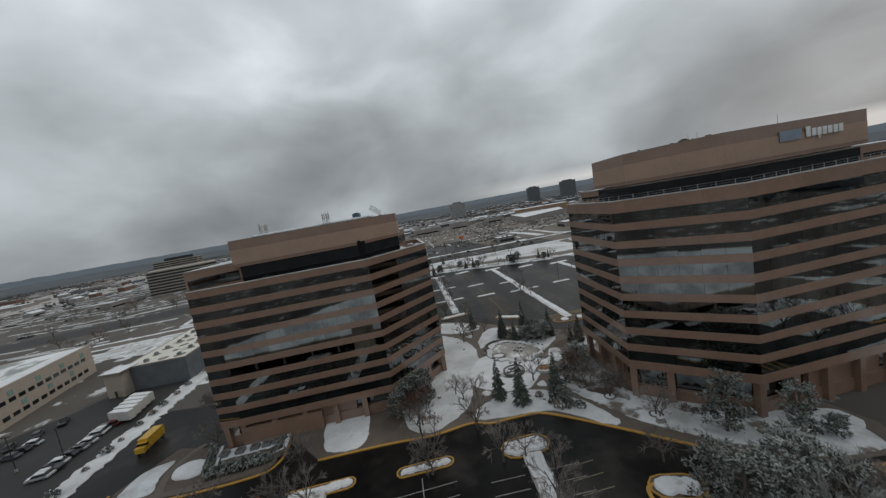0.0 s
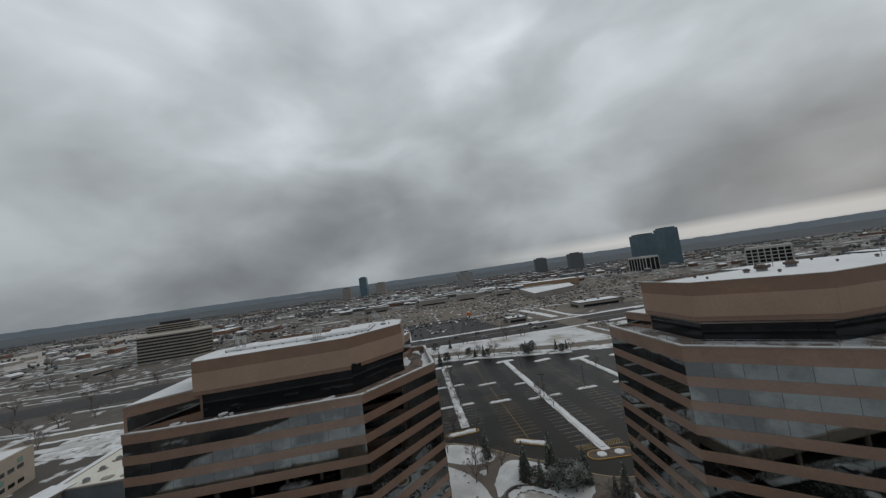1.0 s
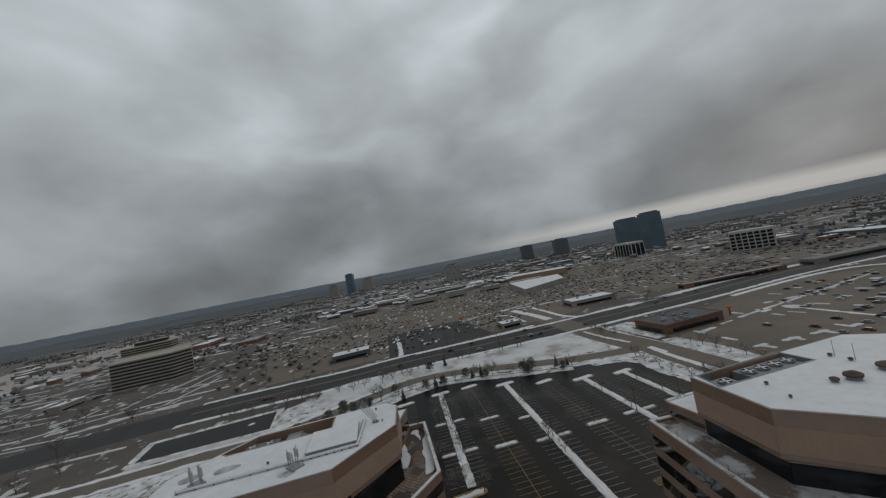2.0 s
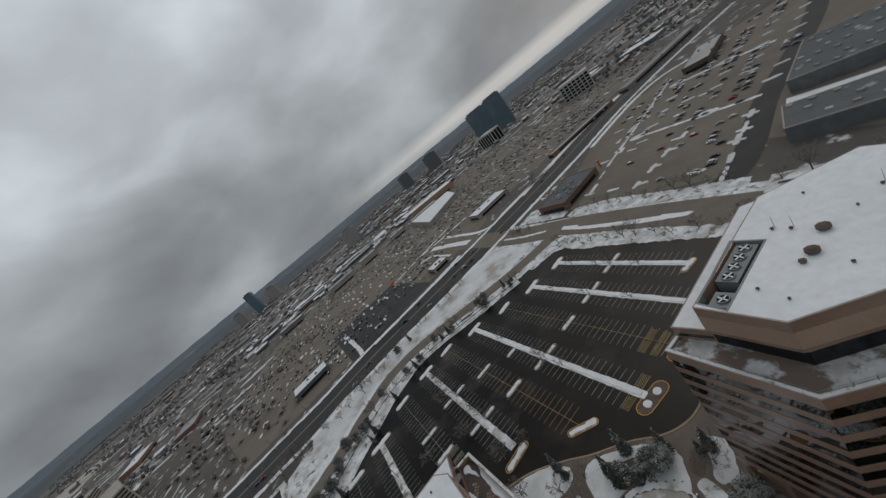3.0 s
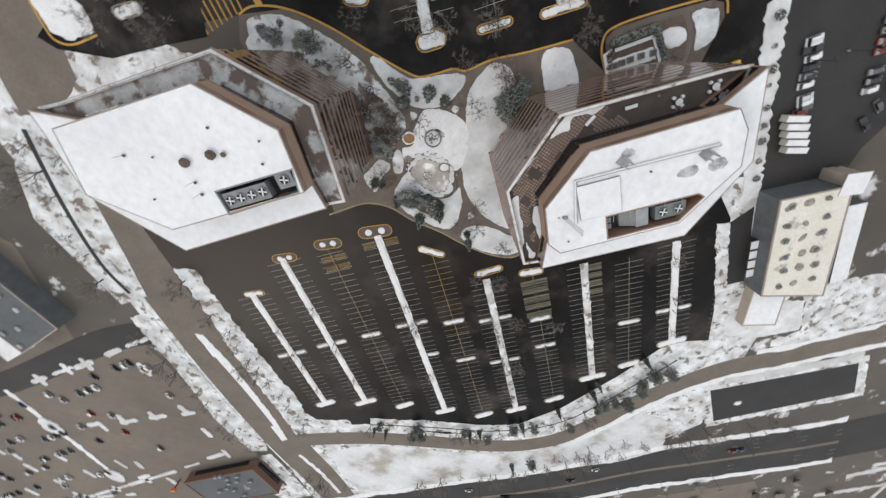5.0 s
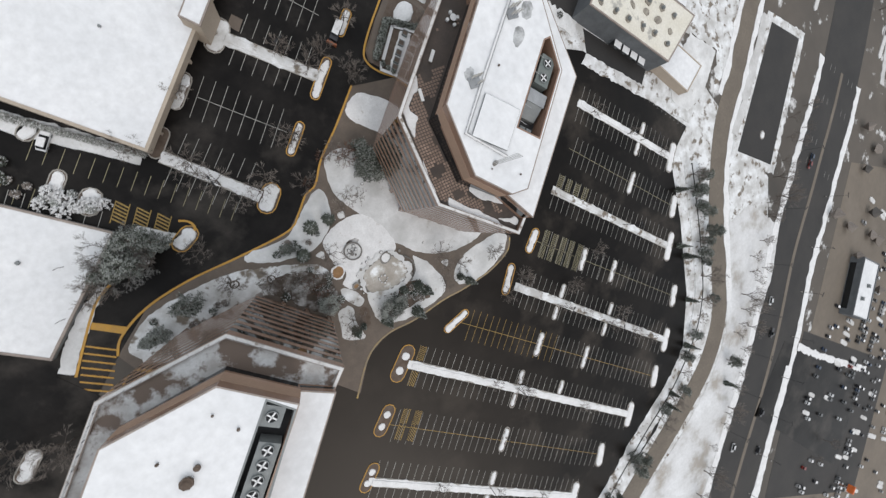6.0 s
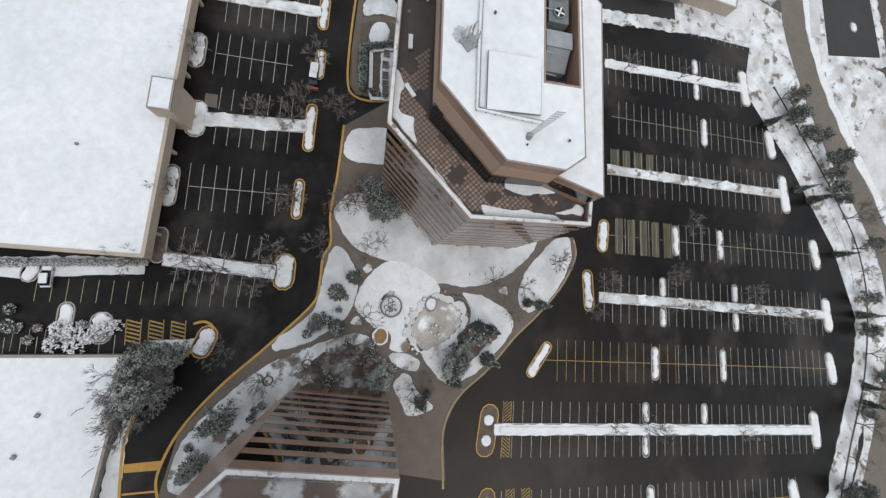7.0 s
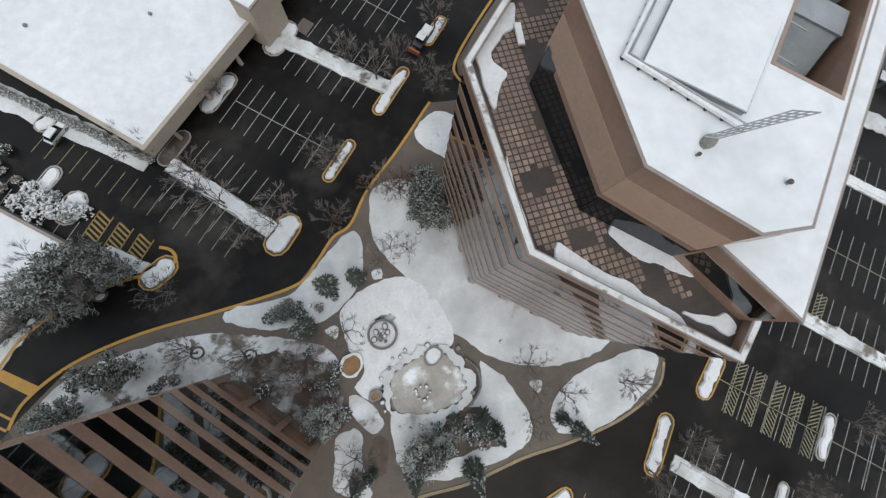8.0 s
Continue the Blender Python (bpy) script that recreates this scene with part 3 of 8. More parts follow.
# the plaza between the towers
flat("plaza_paving", [(62, 90), (52, 82), (41, 79.6), (27.5, 78.8), (14, 77.2), (5.8, 69.8), (2, 67.4), (-2.5, 61.4), (-10, 54.2), (-18.6, 45.2), (-33, 46), (-40, 52), (-40, 98), (-52, 107), (-49, 111.5), (-41, 114.6), (-30, 116.2), (-20, 116.4), (-9, 117.8), (1, 117.8), (9, 121.5), (16, 131), (26, 118), (60, 96)],
     0.16, WALK, "wet brown concrete plaza paving between the towers", "paving")
LAWNS = [
    ("lawn_tower", [(-3, 62.4), (-7.4, 60.3), (-12.7, 62.6), (-18, 68), (-19.5, 80), (-25, 89), (-35, 97), (-42, 100.5), (-38, 102.6), (-29.8, 102.7), (-21.5, 100), (-16.8, 96.7), (-14.2, 93.6), (-11.8, 91.4), (-9.4, 86), (-7.8, 82.4), (-5.6, 79.2), (-3.2, 75.2), (-1.6, 69.7)]),
    ("lawn_circle", [(7.2, 84.3), (5.0, 82.0), (1.2, 80.3), (-3.2, 79.4), (-7.7, 81.2), (-11.4, 86.7), (-12.4, 92.3), (-11.7, 94.6), (-7.4, 94.4), (-3.0, 95.3), (0.3, 96.6), (2.5, 98.6), (3.5, 100.3), (5.2, 99.9), (6.8, 97.3), (4.6, 94.8), (5.0, 92.9), (6.5, 91.2), (6.9, 88.5)]),
    ("lawn_crescent", [(27.0, 79.4), (24.4, 78.4), (19.6, 78.9), (14.2, 78.0), (10.4, 75.0), (5.2, 70.6), (1.6, 69.0), (0.6, 72.8), (1.9, 78), (6, 82.5), (11.6, 84.8), (19.5, 83.9), (26, 81.2)]),
    ("lawn_long", [(59.3, 89.2), (53, 84.2), (45.5, 82.4), (36.3, 81.6), (28.9, 82.2), (25.2, 83.4), (17.8, 85.8), (12.2, 88.3), (8.9, 92.2), (13.4, 97), (27.1, 91), (39.3, 92), (53.4, 95), (58.3, 93)]),
    ("lawn_strip", [(11.6, 105.0), (8.4, 104.0), (7.2, 106), (8, 109), (7.4, 113.3), (7.8, 115.8), (13.2, 113.0), (12.6, 109)]),
    ("lawn_tongue", [(7.6, 98.4), (4.2, 101.2), (3.2, 104.6), (4.9, 105.8), (6.8, 104.2), (8.4, 101)]),
    ("lawn_grove", [(-16.4, 98.4), (-18.4, 100.6), (-21.0, 104.4), (-22.6, 109.6), (-21.7, 114.2), (-12.5, 116.2), (-4.3, 116.2), (1.2, 113.7), (2.2, 107.7), (1.2, 103.2), (-2.6, 105.4), (-7, 106.2), (-11.4, 106), (-14.8, 103.8), (-16.0, 100.6)]),
    ("lawn_disc", [(-28.7, 108.2), (-33.7, 105.3), (-41.2, 104.1), (-47.4, 104), (-50.6, 106.5), (-47.3, 110.8), (-41.1, 114), (-33.6, 115.6), (-28.2, 114.6), (-26.5, 111.7)]),
    ("lawn_entry", [(-14.2, 52.6), (-19.6, 47.4), (-28.4, 52.6), (-25.4, 56.2), (-22.4, 60)]),
    ("lawn_small", [(-0.2, 77.6), (-1.8, 77.6), (-1.8, 79.3), (-0.2, 79.3)]),
    ("lawn_triangle", [(10.4, 86.2), (7.8, 86.0), (8.6, 88.4)]),
    ("lawn_star", [(-24.4, 104.4), (-26.8, 104.8), (-25.4, 106.8)]),
]
for nm, pts in LAWNS:
    o = flat(nm, ragged(ccw(smooth(pts, True, 4)), 0.8, 0.25), 0.28 if nm == "lawn_circle" else 0.27, SNOW_THIN if nm in ("lawn_long", "lawn_tongue") else SNOW if nm in ("lawn_circle", "lawn_entry") else SNOW_LAWN, "snow-covered lawn bed with a curved edge in the plaza", "lawn")
flat("mulch_bed_tower", ragged(ccw(smooth([(11, 92), (16, 89), (22, 87.6), (27, 87.6), (25, 91.4), (19.5, 98), (14, 104), (10, 103), (9.4, 97)], True, 4)), 0.7, 0.5), 0.285, MULCH, "bare brown mulch bed along the tower", "bed")
flat("mulch_bed_grove", ragged(ccw(smooth([(-9, 105.6), (-14, 106.4), (-17.2, 110.4), (-16, 113.4), (-12.5, 113), (-8, 113.4), (-3, 113), (-2.4, 110), (-6.5, 108.6)], True, 4)), 0.7, 0.4), 0.285, SOIL, "bare brown mulch bed under the spruces", "bed")
flat("bed_under_pines", ragged(smooth([(44, 84), (50, 86), (56, 90), (48, 92), (38, 91), (36, 87)], True, 4), 0.8, 0.4), 0.285, SNOW_THIN, "half-melted snow and soil under the pines", "bed")


flat("mulch_bed_walk", ragged(ccw(smooth([(4.6, 106.4), (3.0, 108.2), (4.6, 112.3), (7.0, 112), (6.4, 108)], True, 4)), 0.6, 0.25), 0.24, SOIL, "small bare brown bed beside the plaza walk", "bed")

# kerbs along the plaza and roads
def kerb_line(name, pts, mat, label, w=0.54, h=0.26):
    s = Soup()
    line = smooth(pts, steps=6)
    s.prism(band(line, w), -0.1, h, 0)
    return tagged(new(name, s.mesh(name, [mat])), label, "kerb", "", "structure")


kerb_line("kerb_plaza_west", [(62, 90), (59.3, 86), (51.8, 81.8), (40.9, 79.4), (27.5, 78.5), (14, 77), (9.5, 73.5), (5.7, 69.5), (2, 67.6), (-2.5, 61.5), (-10, 54.4), (-19, 45)], KERB_YELLOW, "kerb with worn yellow paint along the plaza")
kerb_line("kerb_plaza_north", [(17.5, 132), (9, 121.6), (1, 118), (-9, 118), (-20, 116.6), (-29, 116.4), (-40, 115), (-48.6, 111.6), (-51.5, 107.5)], KERB_WORN, "kerb with worn yellow paint round the plaza")
kerb_line("kerb_entry_road", [(71.0, 90.6), (66, 83.8), (62.0, 78.6), (58.9, 75.4), (52.1, 71.7), (42.8, 69.4), (36.5, 69.3), (33.9, 67.6), (34.5, 65.6), (36.4, 64.6)], KERB_YELLOW, "kerb with worn yellow paint at the entrance road")
kerb_line("kerb_hedge", [(-34.2, 46.7), (-29, 43.6), (-26.2, 40.3), (-26.6, 36.6), (-33.0, 28.7), (-44.4, 16.9), (-47.6, 15.6), (-50.6, 17.4)], KERB_YELLOW, "kerb with worn yellow paint before the hedge garden")


# ---- parking rows ----
def stall_lines(name, runs, mat, label):
    """Thin painted lines; a run: from, to, width."""
    s = Soup()
    for a, b, w in runs:
        e = (Vector(b) - Vector(a)).normalized()
        n = Vector((-e.y, e.x)) * w / 2
        s.add([(a[0] + n.x, a[1] + n.y, 0.096), (a[0] - n.x, a[1] - n.y, 0.096), (b[0] - n.x, b[1] - n.y, 0.096), (b[0] + n.x, b[1] + n.y, 0.096)], [(0, 1, 2, 3)])
    return tagged(new(name, s.mesh(name, [mat])), label, "parking lines", "", "stuff")


def stalls(a, b, depth, sides, gap, pitch=2.72, w=0.13):
    """Lines of a row from a to b: stalls of that depth on the given sides, starting at gap from the axis."""
    e = (Vector(b) - Vector(a)).normalized()
    n = Vector((-e.y, e.x))
    out = []
    for k in range(int(dist(a, b) / pitch) + 1):
        p = Vector(a) + e * k * pitch
        for s in sides:
            out.append((tuple(p + n * s * gap), tuple(p + n * s * (gap + depth)), w))
    return out


def island(c, length, width, ang, yellow=False, label="rounded snow-covered car park island", name="parking_island", bed=False):
    """A kerbed island with a heap of snow on it."""
    ob = thing(name, label, "traffic island", "islands of the car parks", at=(*c, 0.08))
    s = Soup()
    o = capsule(c, length, width, ang)
    s.ring(o, inset(o, 0.25), 0.05, 0.25)
    part("kerb", s, [KERB_YELLOW if yellow else KERB], ob)
    s = Soup()
    i = inset(o, 0.22)
    if bed is None:
        s.prism(i, 0.05, 0.2, 0)
        part("bed", s, [SOIL], ob, "bare dark soil bed")
        return ob
    if bed:
        s.prism(i, 0.05, 0.22, 0)
        part("bed", s, [SOIL], ob, "bare brown soil bed")
        for k in range(2):
            f = (k - 0.5) * (length - width) * 0.62
            q = (c[0] + math.cos(ang) * f, c[1] + math.sin(ang) * f)
            s = Soup()
            s.prism(ragged(ellipse(q, width * 0.27, width * 0.27, 0, 14), 0.4, 0.12, k), 0.2, 0.42, 0, taper=0.12)
            part("snow", s, [SNOW], ob, "round patch of snow")
        return ob
    s.prism(i, 0.05, 0.2, 0)
    part("bed", s, [SOIL], ob)
    s = Soup()
    h = 0.48 if width > 1.6 else 0.35
    top = ragged(inset(i, 0.18 if not yellow else 0.3), 0.5, 0.3, c[0])
    s.prism(top, 0.15, h, 0, taper=min(0.25, width * 0.12))
    part("snow", s, [SNOW_THIN if bed == 0 and bed is not False else SNOW], ob)
    return ob


def divider(a, b, width=2.8, label="long snow-covered divider between parking rows"):
    ob = thing("parking_divider", label, "traffic island", "islands of the car parks", at=(*a, 0.08))
    e = (Vector(b) - Vector(a)).normalized()
    n = Vector((-e.y, e.x))
    k = max(4, int(dist(a, b) / 2.5))
    lo, hi = [], []
    for j in range(k + 1):
        p = Vector(a).lerp(Vector(b), j / k)
        lo.append(tuple(p - n * (width / 2 + random.uniform(-.3, .2))))
        hi.append(tuple(p + n * (width / 2 + random.uniform(-.3, .2))))
    s = Soup()
    o = ragged(ccw(lo + hi[::-1]), 0.9, 0.3, a[1])
    s.prism(o, 0.0, 0.32, 0)
    snow_mat = SNOW_THIN if random.random() < 0.35 else SNOW
    part("snow", s, [snow_mat], ob)
    s = Soup()
    crest = ccw([(x + random.uniform(-.15, .15), y + random.uniform(-.15, .15)) for x, y in band([lerp(a, b, j / (k * 2)) for j in range(1, k * 2)], width * 0.62)])
    s.prism(crest, 0.28, 0.52, 0, taper=0.2)
    part("snow_crest", s, [snow_mat], ob)
    s = Soup()
    s.prism(band([a, lerp(a, b, .5), b], width + 0.25), 0.0, 0.2, 0)
    part("kerb", s, [KERB], ob)
    return ob


def angle_of(a, b):
    return math.atan2(b[1] - a[1], b[0] - a[0])


lines_w, lines_y, lines_p = [], [], []
# rows with a long divider: ends, places of its cross islands (share of the length, sides)
for a, b, crosses, pad in (
        ((30.1, 182.1), (-22.9, 231.1), ((0.49, 0),), 9),
        ((25.7, 159.1), (-39.8, 219.2), ((0.525, 0),), 10),
        ((-1, 130.6), (-78.3, 203.8), ((0.42, 0), (0.607, -1)), 9),
        ((-47, 124.8), (-109.3, 183.3), ((0.25, 0), (0.56, 0)), 9),
        ((-75, 98.2), (-125.4, 144), (), 11),
        ((-98, 72), (-139.2, 107.6), ((0.63, 0),), 11)):
    ang = angle_of(a, b)
    n = Vector((-math.sin(ang), math.cos(ang)))
    divider(a, b)
    for share, side in crosses:
        c = lerp(a, b, share)
        for sd in ((1, -1) if side == 0 else (-side,)):
            island((c[0] + n.x * sd * 4.4, c[1] + n.y * sd * 4.4), 6.0, 2.3, ang + math.pi / 2)
    if pad:
        island(b, pad + 2.5, 3.9, ang + math.pi / 2 + 0.1)
    lines_w += stalls(lerp(a, b, 0.02), b, 5.4, (1, -1), 1.6)
for c, l_, w_, an, yl in (((29.3, 181.2), 9, 3, 0.72, True), ((24.8, 158.2), 10, 4, 0.72, True), ((0.6, 129.4), 13, 5, 0.72, True), ((-45.5, 121.2), 12, 3.4, 0.9, True),
                         ((13.2, 143.6), 11, 4.4, 0.72, True), ((-21.6, 125.6), 11, 3.0, 0.25, True), ((-60, 112.4), 10, 3.6, 0.75, True)):
    island(c, l_, w_, an + math.pi * 0.25 * 0, yl, "brown island with yellow kerb ending a parking row" if w_ > 3.6 else "snow-covered island with yellow kerb ending a parking row", "row_end_island", w_ > 3.6)
# rows back to back without a divider: axis and islands
for a, b, isl, end in (((13.8, 144.5), (-59.2, 212), (-21.4, 176.3), (-58, 211.1)), ((-22.5, 126.6), (-98, 196.4), (-48.2, 150.4), (-97.5, 195.8)),
                       ((-61.5, 113.2), (-121, 166.8), (-79.2, 128.9), (-120.6, 166.4)), ((-88, 86.5), (-134.5, 129), (-113.4, 109.7), (-133.6, 128.2))):
    ang = angle_of(a, b)
    c = lerp(a, b, 0.42)
    (lines_y if a[0] == -22.5 else lines_w).extend(stalls(lerp(a, b, 0.04), c, 5.5, (1, -1), 0.0))
    lines_w += stalls(c, b, 5.5, (1, -1), 0.0)
    (lines_p if a[0] < -60 else lines_y).append((a, b, 0.16))
    island(isl, 9.6, 2.6, ang + math.pi / 2)
    island(end, 10.5, 3.8, ang + math.pi / 2 + 0.15)
island((-65.9, 166.7), 9.6, 2.3, angle_of((-22.5, 126.6), (-98, 196.4)) + math.pi / 2)
island((-91.5, 140), 9.6, 2.3, angle_of((-61.5, 113.2), (-121, 166.8)) + math.pi / 2)
lines_w += stalls((-190, 119), (-231, 75), 5.0, (-1,), 1.0) + stalls((-205, 129), (-240, 88), 5.0, (1,), 1.0)
island((-204.9, 118.2), 4.5, 3.6, 0.9)
lines_w += stalls((-112, 62), (-151, 98.5), 5.4, (1,), 0.3)
lines_w += stalls((46, 188.5), (-22, 250), 5.4, (-1,), 4.0)
# west lot
for a, b, sides, gap in (((19.4, 37.7), (2.9, 52.1), (1, -1), 0.0), ((-4.6, 13.3), (-18, 25.2), (1, -1), 0.0), ((30.5, 50.6), (17.4, 63.6), (1, -1), 1.7), ((4.3, 26.9), (-9.3, 39.2), (1, -1), 1.7), ((-16, 2), (-31, 15), (1, -1), 1.7),
                         ((74, 35), (48, 56), (-1,), 1.5), ((-22, -14), (-42, 4), (1, -1), 0.0)):
    lines_w += stalls(a, b, 5.6, sides, gap, 2.75)
lines_p += stalls((53, 37.6), (21.5, 65.4), 5.0, (-1,), 0.4, 2.75)
lines_p += stalls((66, 40.4), (56.5, 48.8), 4.6, (-1,), 0.3, 2.75)
lines_w += [((19.4, 37.7), (2.9, 52.1), 0.15), ((-4.6, 13.3), (-18, 25.2), 0.15)]
divider((32.9, 48.8), (16.4, 65.8), 3.0)
divider((8.2, 25.2), (-11.4, 40.6), 3.2)
divider((-14, 0.5), (-33, 16.5), 3.0)
W_ANG = angle_of((-1.7, 50.5), (5.1, 58))
for c, l_, w_, yl in (((1.7, 54.3), 10.4, 2.6, True), ((22.3, 35.4), 10.2, 3.6, False), ((-23.9, 28.4), 8.6, 2.7, True), ((-1.5, 10.6), 9.4, 4.2, False), ((-11.6, 41), 13, 2.8, True), ((14.7, 66.9), 9, 5.0, True), ((-33.6, 17.2), 10, 2.8, True), ((8.6, 25), 9.5, 4.6, False), ((-44, 5), 9, 2.8, True)):
    island(c, l_, w_, W_ANG, yl, "snow-covered island with yellow kerb in the car park" if yl else "kerbed island of soil and half-melted snow by the deck", bed=False if yl else 0)
flat("stair_pad", [(1.2, 22.6), (3.2, 20.8), (5.4, 23.2), (3.4, 25.2)], 0.12, WALK, "brown paved pad beside the stair tower", "paving")
island((50.4, 54.0), 7, 4.6, 0.9, False, "heaped snow over shrubs on a kerbed island")
island((53.3, 35.9), 5.4, 3.4, 0.6)
ob = island((31.8, 45.7), 8.4, 3.2, W_ANG, False, "kerbed island of bare dark soil in the car park", "parking_island", None)
flat("deck_strip", ragged(ccw([(35.2, 46.6), (37.8, 49.3), (62.5, 31.0), (80, 17.4), (77.2, 13.6)]), 1.2, 0.35), 0.2, SNOW_LAWN, "strip of grey trodden snow along the parking deck", "verge")
flat("branch_road", band(smooth([(58, 224), (78, 244), (112, 296), (150, 342), (190, 394), (240, 470)]), 13), 0.065, ROAD_GREY, "dark salted branch road past the halls", "road")
flat("verge_west", [(112, 172), (106, 190), (90, 203), (74, 216), (66, 206), (76, 190), (92, 166), (104, 148), (112, 152)], 0.13, SNOW_THIN, "snow-covered verge with trees beside the side road", "verge")
flat("verge_footpath", band(smooth([(110, 156), (98, 178), (84, 198), (72, 208)]), 1.6), 0.16, ROAD_GREY, "narrow cleared footpath through the snow", "path")
island((37.0, 69.3), 7.6, 4.4, 0.56, True)
island((54.5, 48.5), 8, 3.2, 0.85, False)
flat("snow_bed_entrance", ragged(ccw(smooth([(21.6, 93.4), (26, 90.2), (33.1, 88.6), (39.7, 86.4), (38.3, 83.6), (31.4, 83.2), (25.3, 85.2)], True, 3)), 0.8, 0.3), 0.24, SNOW_LAWN, "snow-covered bed at the foot of the tower", "snow")
flat("snow_bed_side", ragged(ccw(smooth([(51.3, 93.6), (54.7, 97.6), (58.3, 95.4), (57.3, 92.0), (51.4, 88.6), (49.8, 90.4)], True, 3)), 0.8, 0.3), 0.24, SNOW_LAWN, "snow-covered bed at the foot of the tower", "snow")
flat("tree_bed", ragged(ccw([(36.8, 68.4), (42.8, 68.8), (52.1, 71.1), (58.9, 74.8), (62.8, 77.6), (65.0, 81.0), (46.9, 63.9), (44.5, 62.4), (41, 65.2)]), 1.0, 0.3), 0.2, SNOW_LAWN, "snow and bare soil under the trees by the entrance road", "bed")
flat("block_verge", ragged(ccw([(57.4, 72.6), (57, 74.2), (60.9, 77.9), (66.2, 83.8), (71, 90), (73.4, 88), (68.8, 82), (64, 77)]), 0.8, 0.3), 0.25, SNOW_LAWN, "strip of snow between the low building and the road", "snow")
flat("car_park_corner", [(107.5, 125.2), (102.7, 125.6), (89.3, 119.8), (76.3, 107.3), (67.9, 99.8), (74.0, 88.6), (101.0, 106.3)], 0.14, ASPHALT_DRY, "wet asphalt lot behind the tower", "car park")
flat("corner_island", ragged(ccw([(112, 107), (109.5, 116), (104.4, 121.8), (99.4, 121.2), (94.2, 115.6), (96.0, 112.4), (100.1, 109.6), (106, 104)]), 1.0, 0.4), 0.4, SNOW, "snow-covered island in the corner of the car park", "snow")
kerb_line("kerb_corner", [(109.9, 116.4), (105.2, 122.2), (102.6, 123.4), (98.8, 121.8), (93.6, 115.8)], KERB_YELLOW, "kerb with worn yellow paint round the corner island")
island((87.5, 105.2), 8.5, 3.4, 0.75, False)
flat("tower_bank", ragged(ccw([(99.5, 141.6), (97.0, 130.9), (76.9, 107.9), (72.3, 107.1), (66.5, 105.0), (98.2, 142.5)]), 1.0, 0.5), 0.3, SNOW_THIN, "snow-covered bank along the foot of the tower", "snow")
# hatched bays
for c in ((46.3, 58.4), (43.1, 61.3), (39.9, 64.2)):
    u, v = Vector((-0.79, 0.61)), Vector((0.61, 0.79))
    o = Vector(c)
    for k in range(6):
        p = o + v * (k * 0.85 - 2.5)
        lines_y.append((tuple(p - u * 1.4), tuple(p + u * 1.4 + v * 0.9), 0.36))
    for sd in (-1, 1):
        lines_y.append((tuple(o + u * sd * 1.4 - v * 2.6), tuple(o + u * sd * 1.4 + v * 2.9), 0.2))


def hatch(a, b, side, count, mat, bay=2.2, step=4.2, depth=5.0, gap=1.8):
    e = (Vector(b) - Vector(a)).normalized()
    n = Vector((-e.y, e.x)) * side
    for k in range(count):
        p = Vector(a) + e * k * step
        for j in range(-1, 6):
            q0, q1 = gap + depth * j / 6, gap + depth * (j + 2.2) / 6
            f0, f1 = max(0.0, (gap - q0) / (q1 - q0)), min(1.0, (gap + depth - q0) / (q1 - q0))
            mat.append((tuple(p + e * bay * f0 + n * (q0 + (q1 - q0) * f0)), tuple(p + e * bay * f1 + n * (q0 + (q1 - q0) * f1)), 0.2))
        for sft in (0, bay):
            mat.append((tuple(p + e * sft + n * gap), tuple(p + e * sft + n * (gap + depth)), 0.17))


hatch((-76, 99.2), (-125, 144), 1, 4, lines_p)
hatch((-63.5, 115), (-121, 166.8), 1, 5, lines_p, gap=0.3)
hatch((-63.5, 115), (-121, 166.8), -1, 5, lines_p, gap=0.3)
hatch((-2.5, 132), (-78, 204), 1, 1, lines_y)
hatch((-2.5, 132), (-78, 204), -1, 1, lines_y)
hatch((9.5, 147.5), (-60, 211), 1, 2, lines_y, gap=0.2)
hatch((9.5, 147.5), (-60, 211), -1, 2, lines_y, gap=0.2)
stall_lines("parking_lines", lines_w, PAINT_WHITE, "worn white stall lines painted on the asphalt")
stall_lines("parking_lines_pale", lines_p, PAINT_PALE, "worn pale yellow hatching painted on the asphalt")
stall_lines("parking_lines_yellow", lines_y, PAINT_YELLOW, "worn yellow lines and hatching painted on the asphalt")
flat("stop_bar", [(64.2, 81.0), (58.6, 85.6), (57.4, 84.2), (63.0, 79.8)], 0.1, KERB_YELLOW, "yellow painted bar across the entrance road", "road marking")
s_ = []
for k in range(8):
    s_.append(((66.5 + k * 0.9, 84.5 + k * 1.5), (61.5 + k * 0.9, 88.6 + k * 1.5), 0.4))
stall_lines("entry_hatching", s_, KERB_YELLOW, "yellow hatching painted on the entrance road")
lane = []
for off in (-9.5, -5, 11, 15.5):
    ln = offset_line(HW_MED, off)
    for p, q in zip(ln, ln[1:]):
        for k in range(int(dist(p, q) / 12)):
            f0 = k * 12 / dist(p, q)
            lane.append((lerp(p, q, f0), lerp(p, q, min(1, f0 + 3.5 / dist(p, q))), 0.2))
stall_lines("lane_lines", lane, PAINT_WHITE, "worn white dashed lane lines on the highway")


# ---- the two office towers ----
def wall_run(s, a, b, z0, z1, out, mat=0):
    """A wall panel between two points, as thick as out, standing outwards."""
    e = (Vector(b) - Vector(a)).normalized()
    n = Vector((e.y, -e.x)) * out
    s.prism(ccw([a, b, (b[0] + n.x, b[1] + n.y), (a[0] + n.x, a[1] + n.y)]), z0, z1, mat)


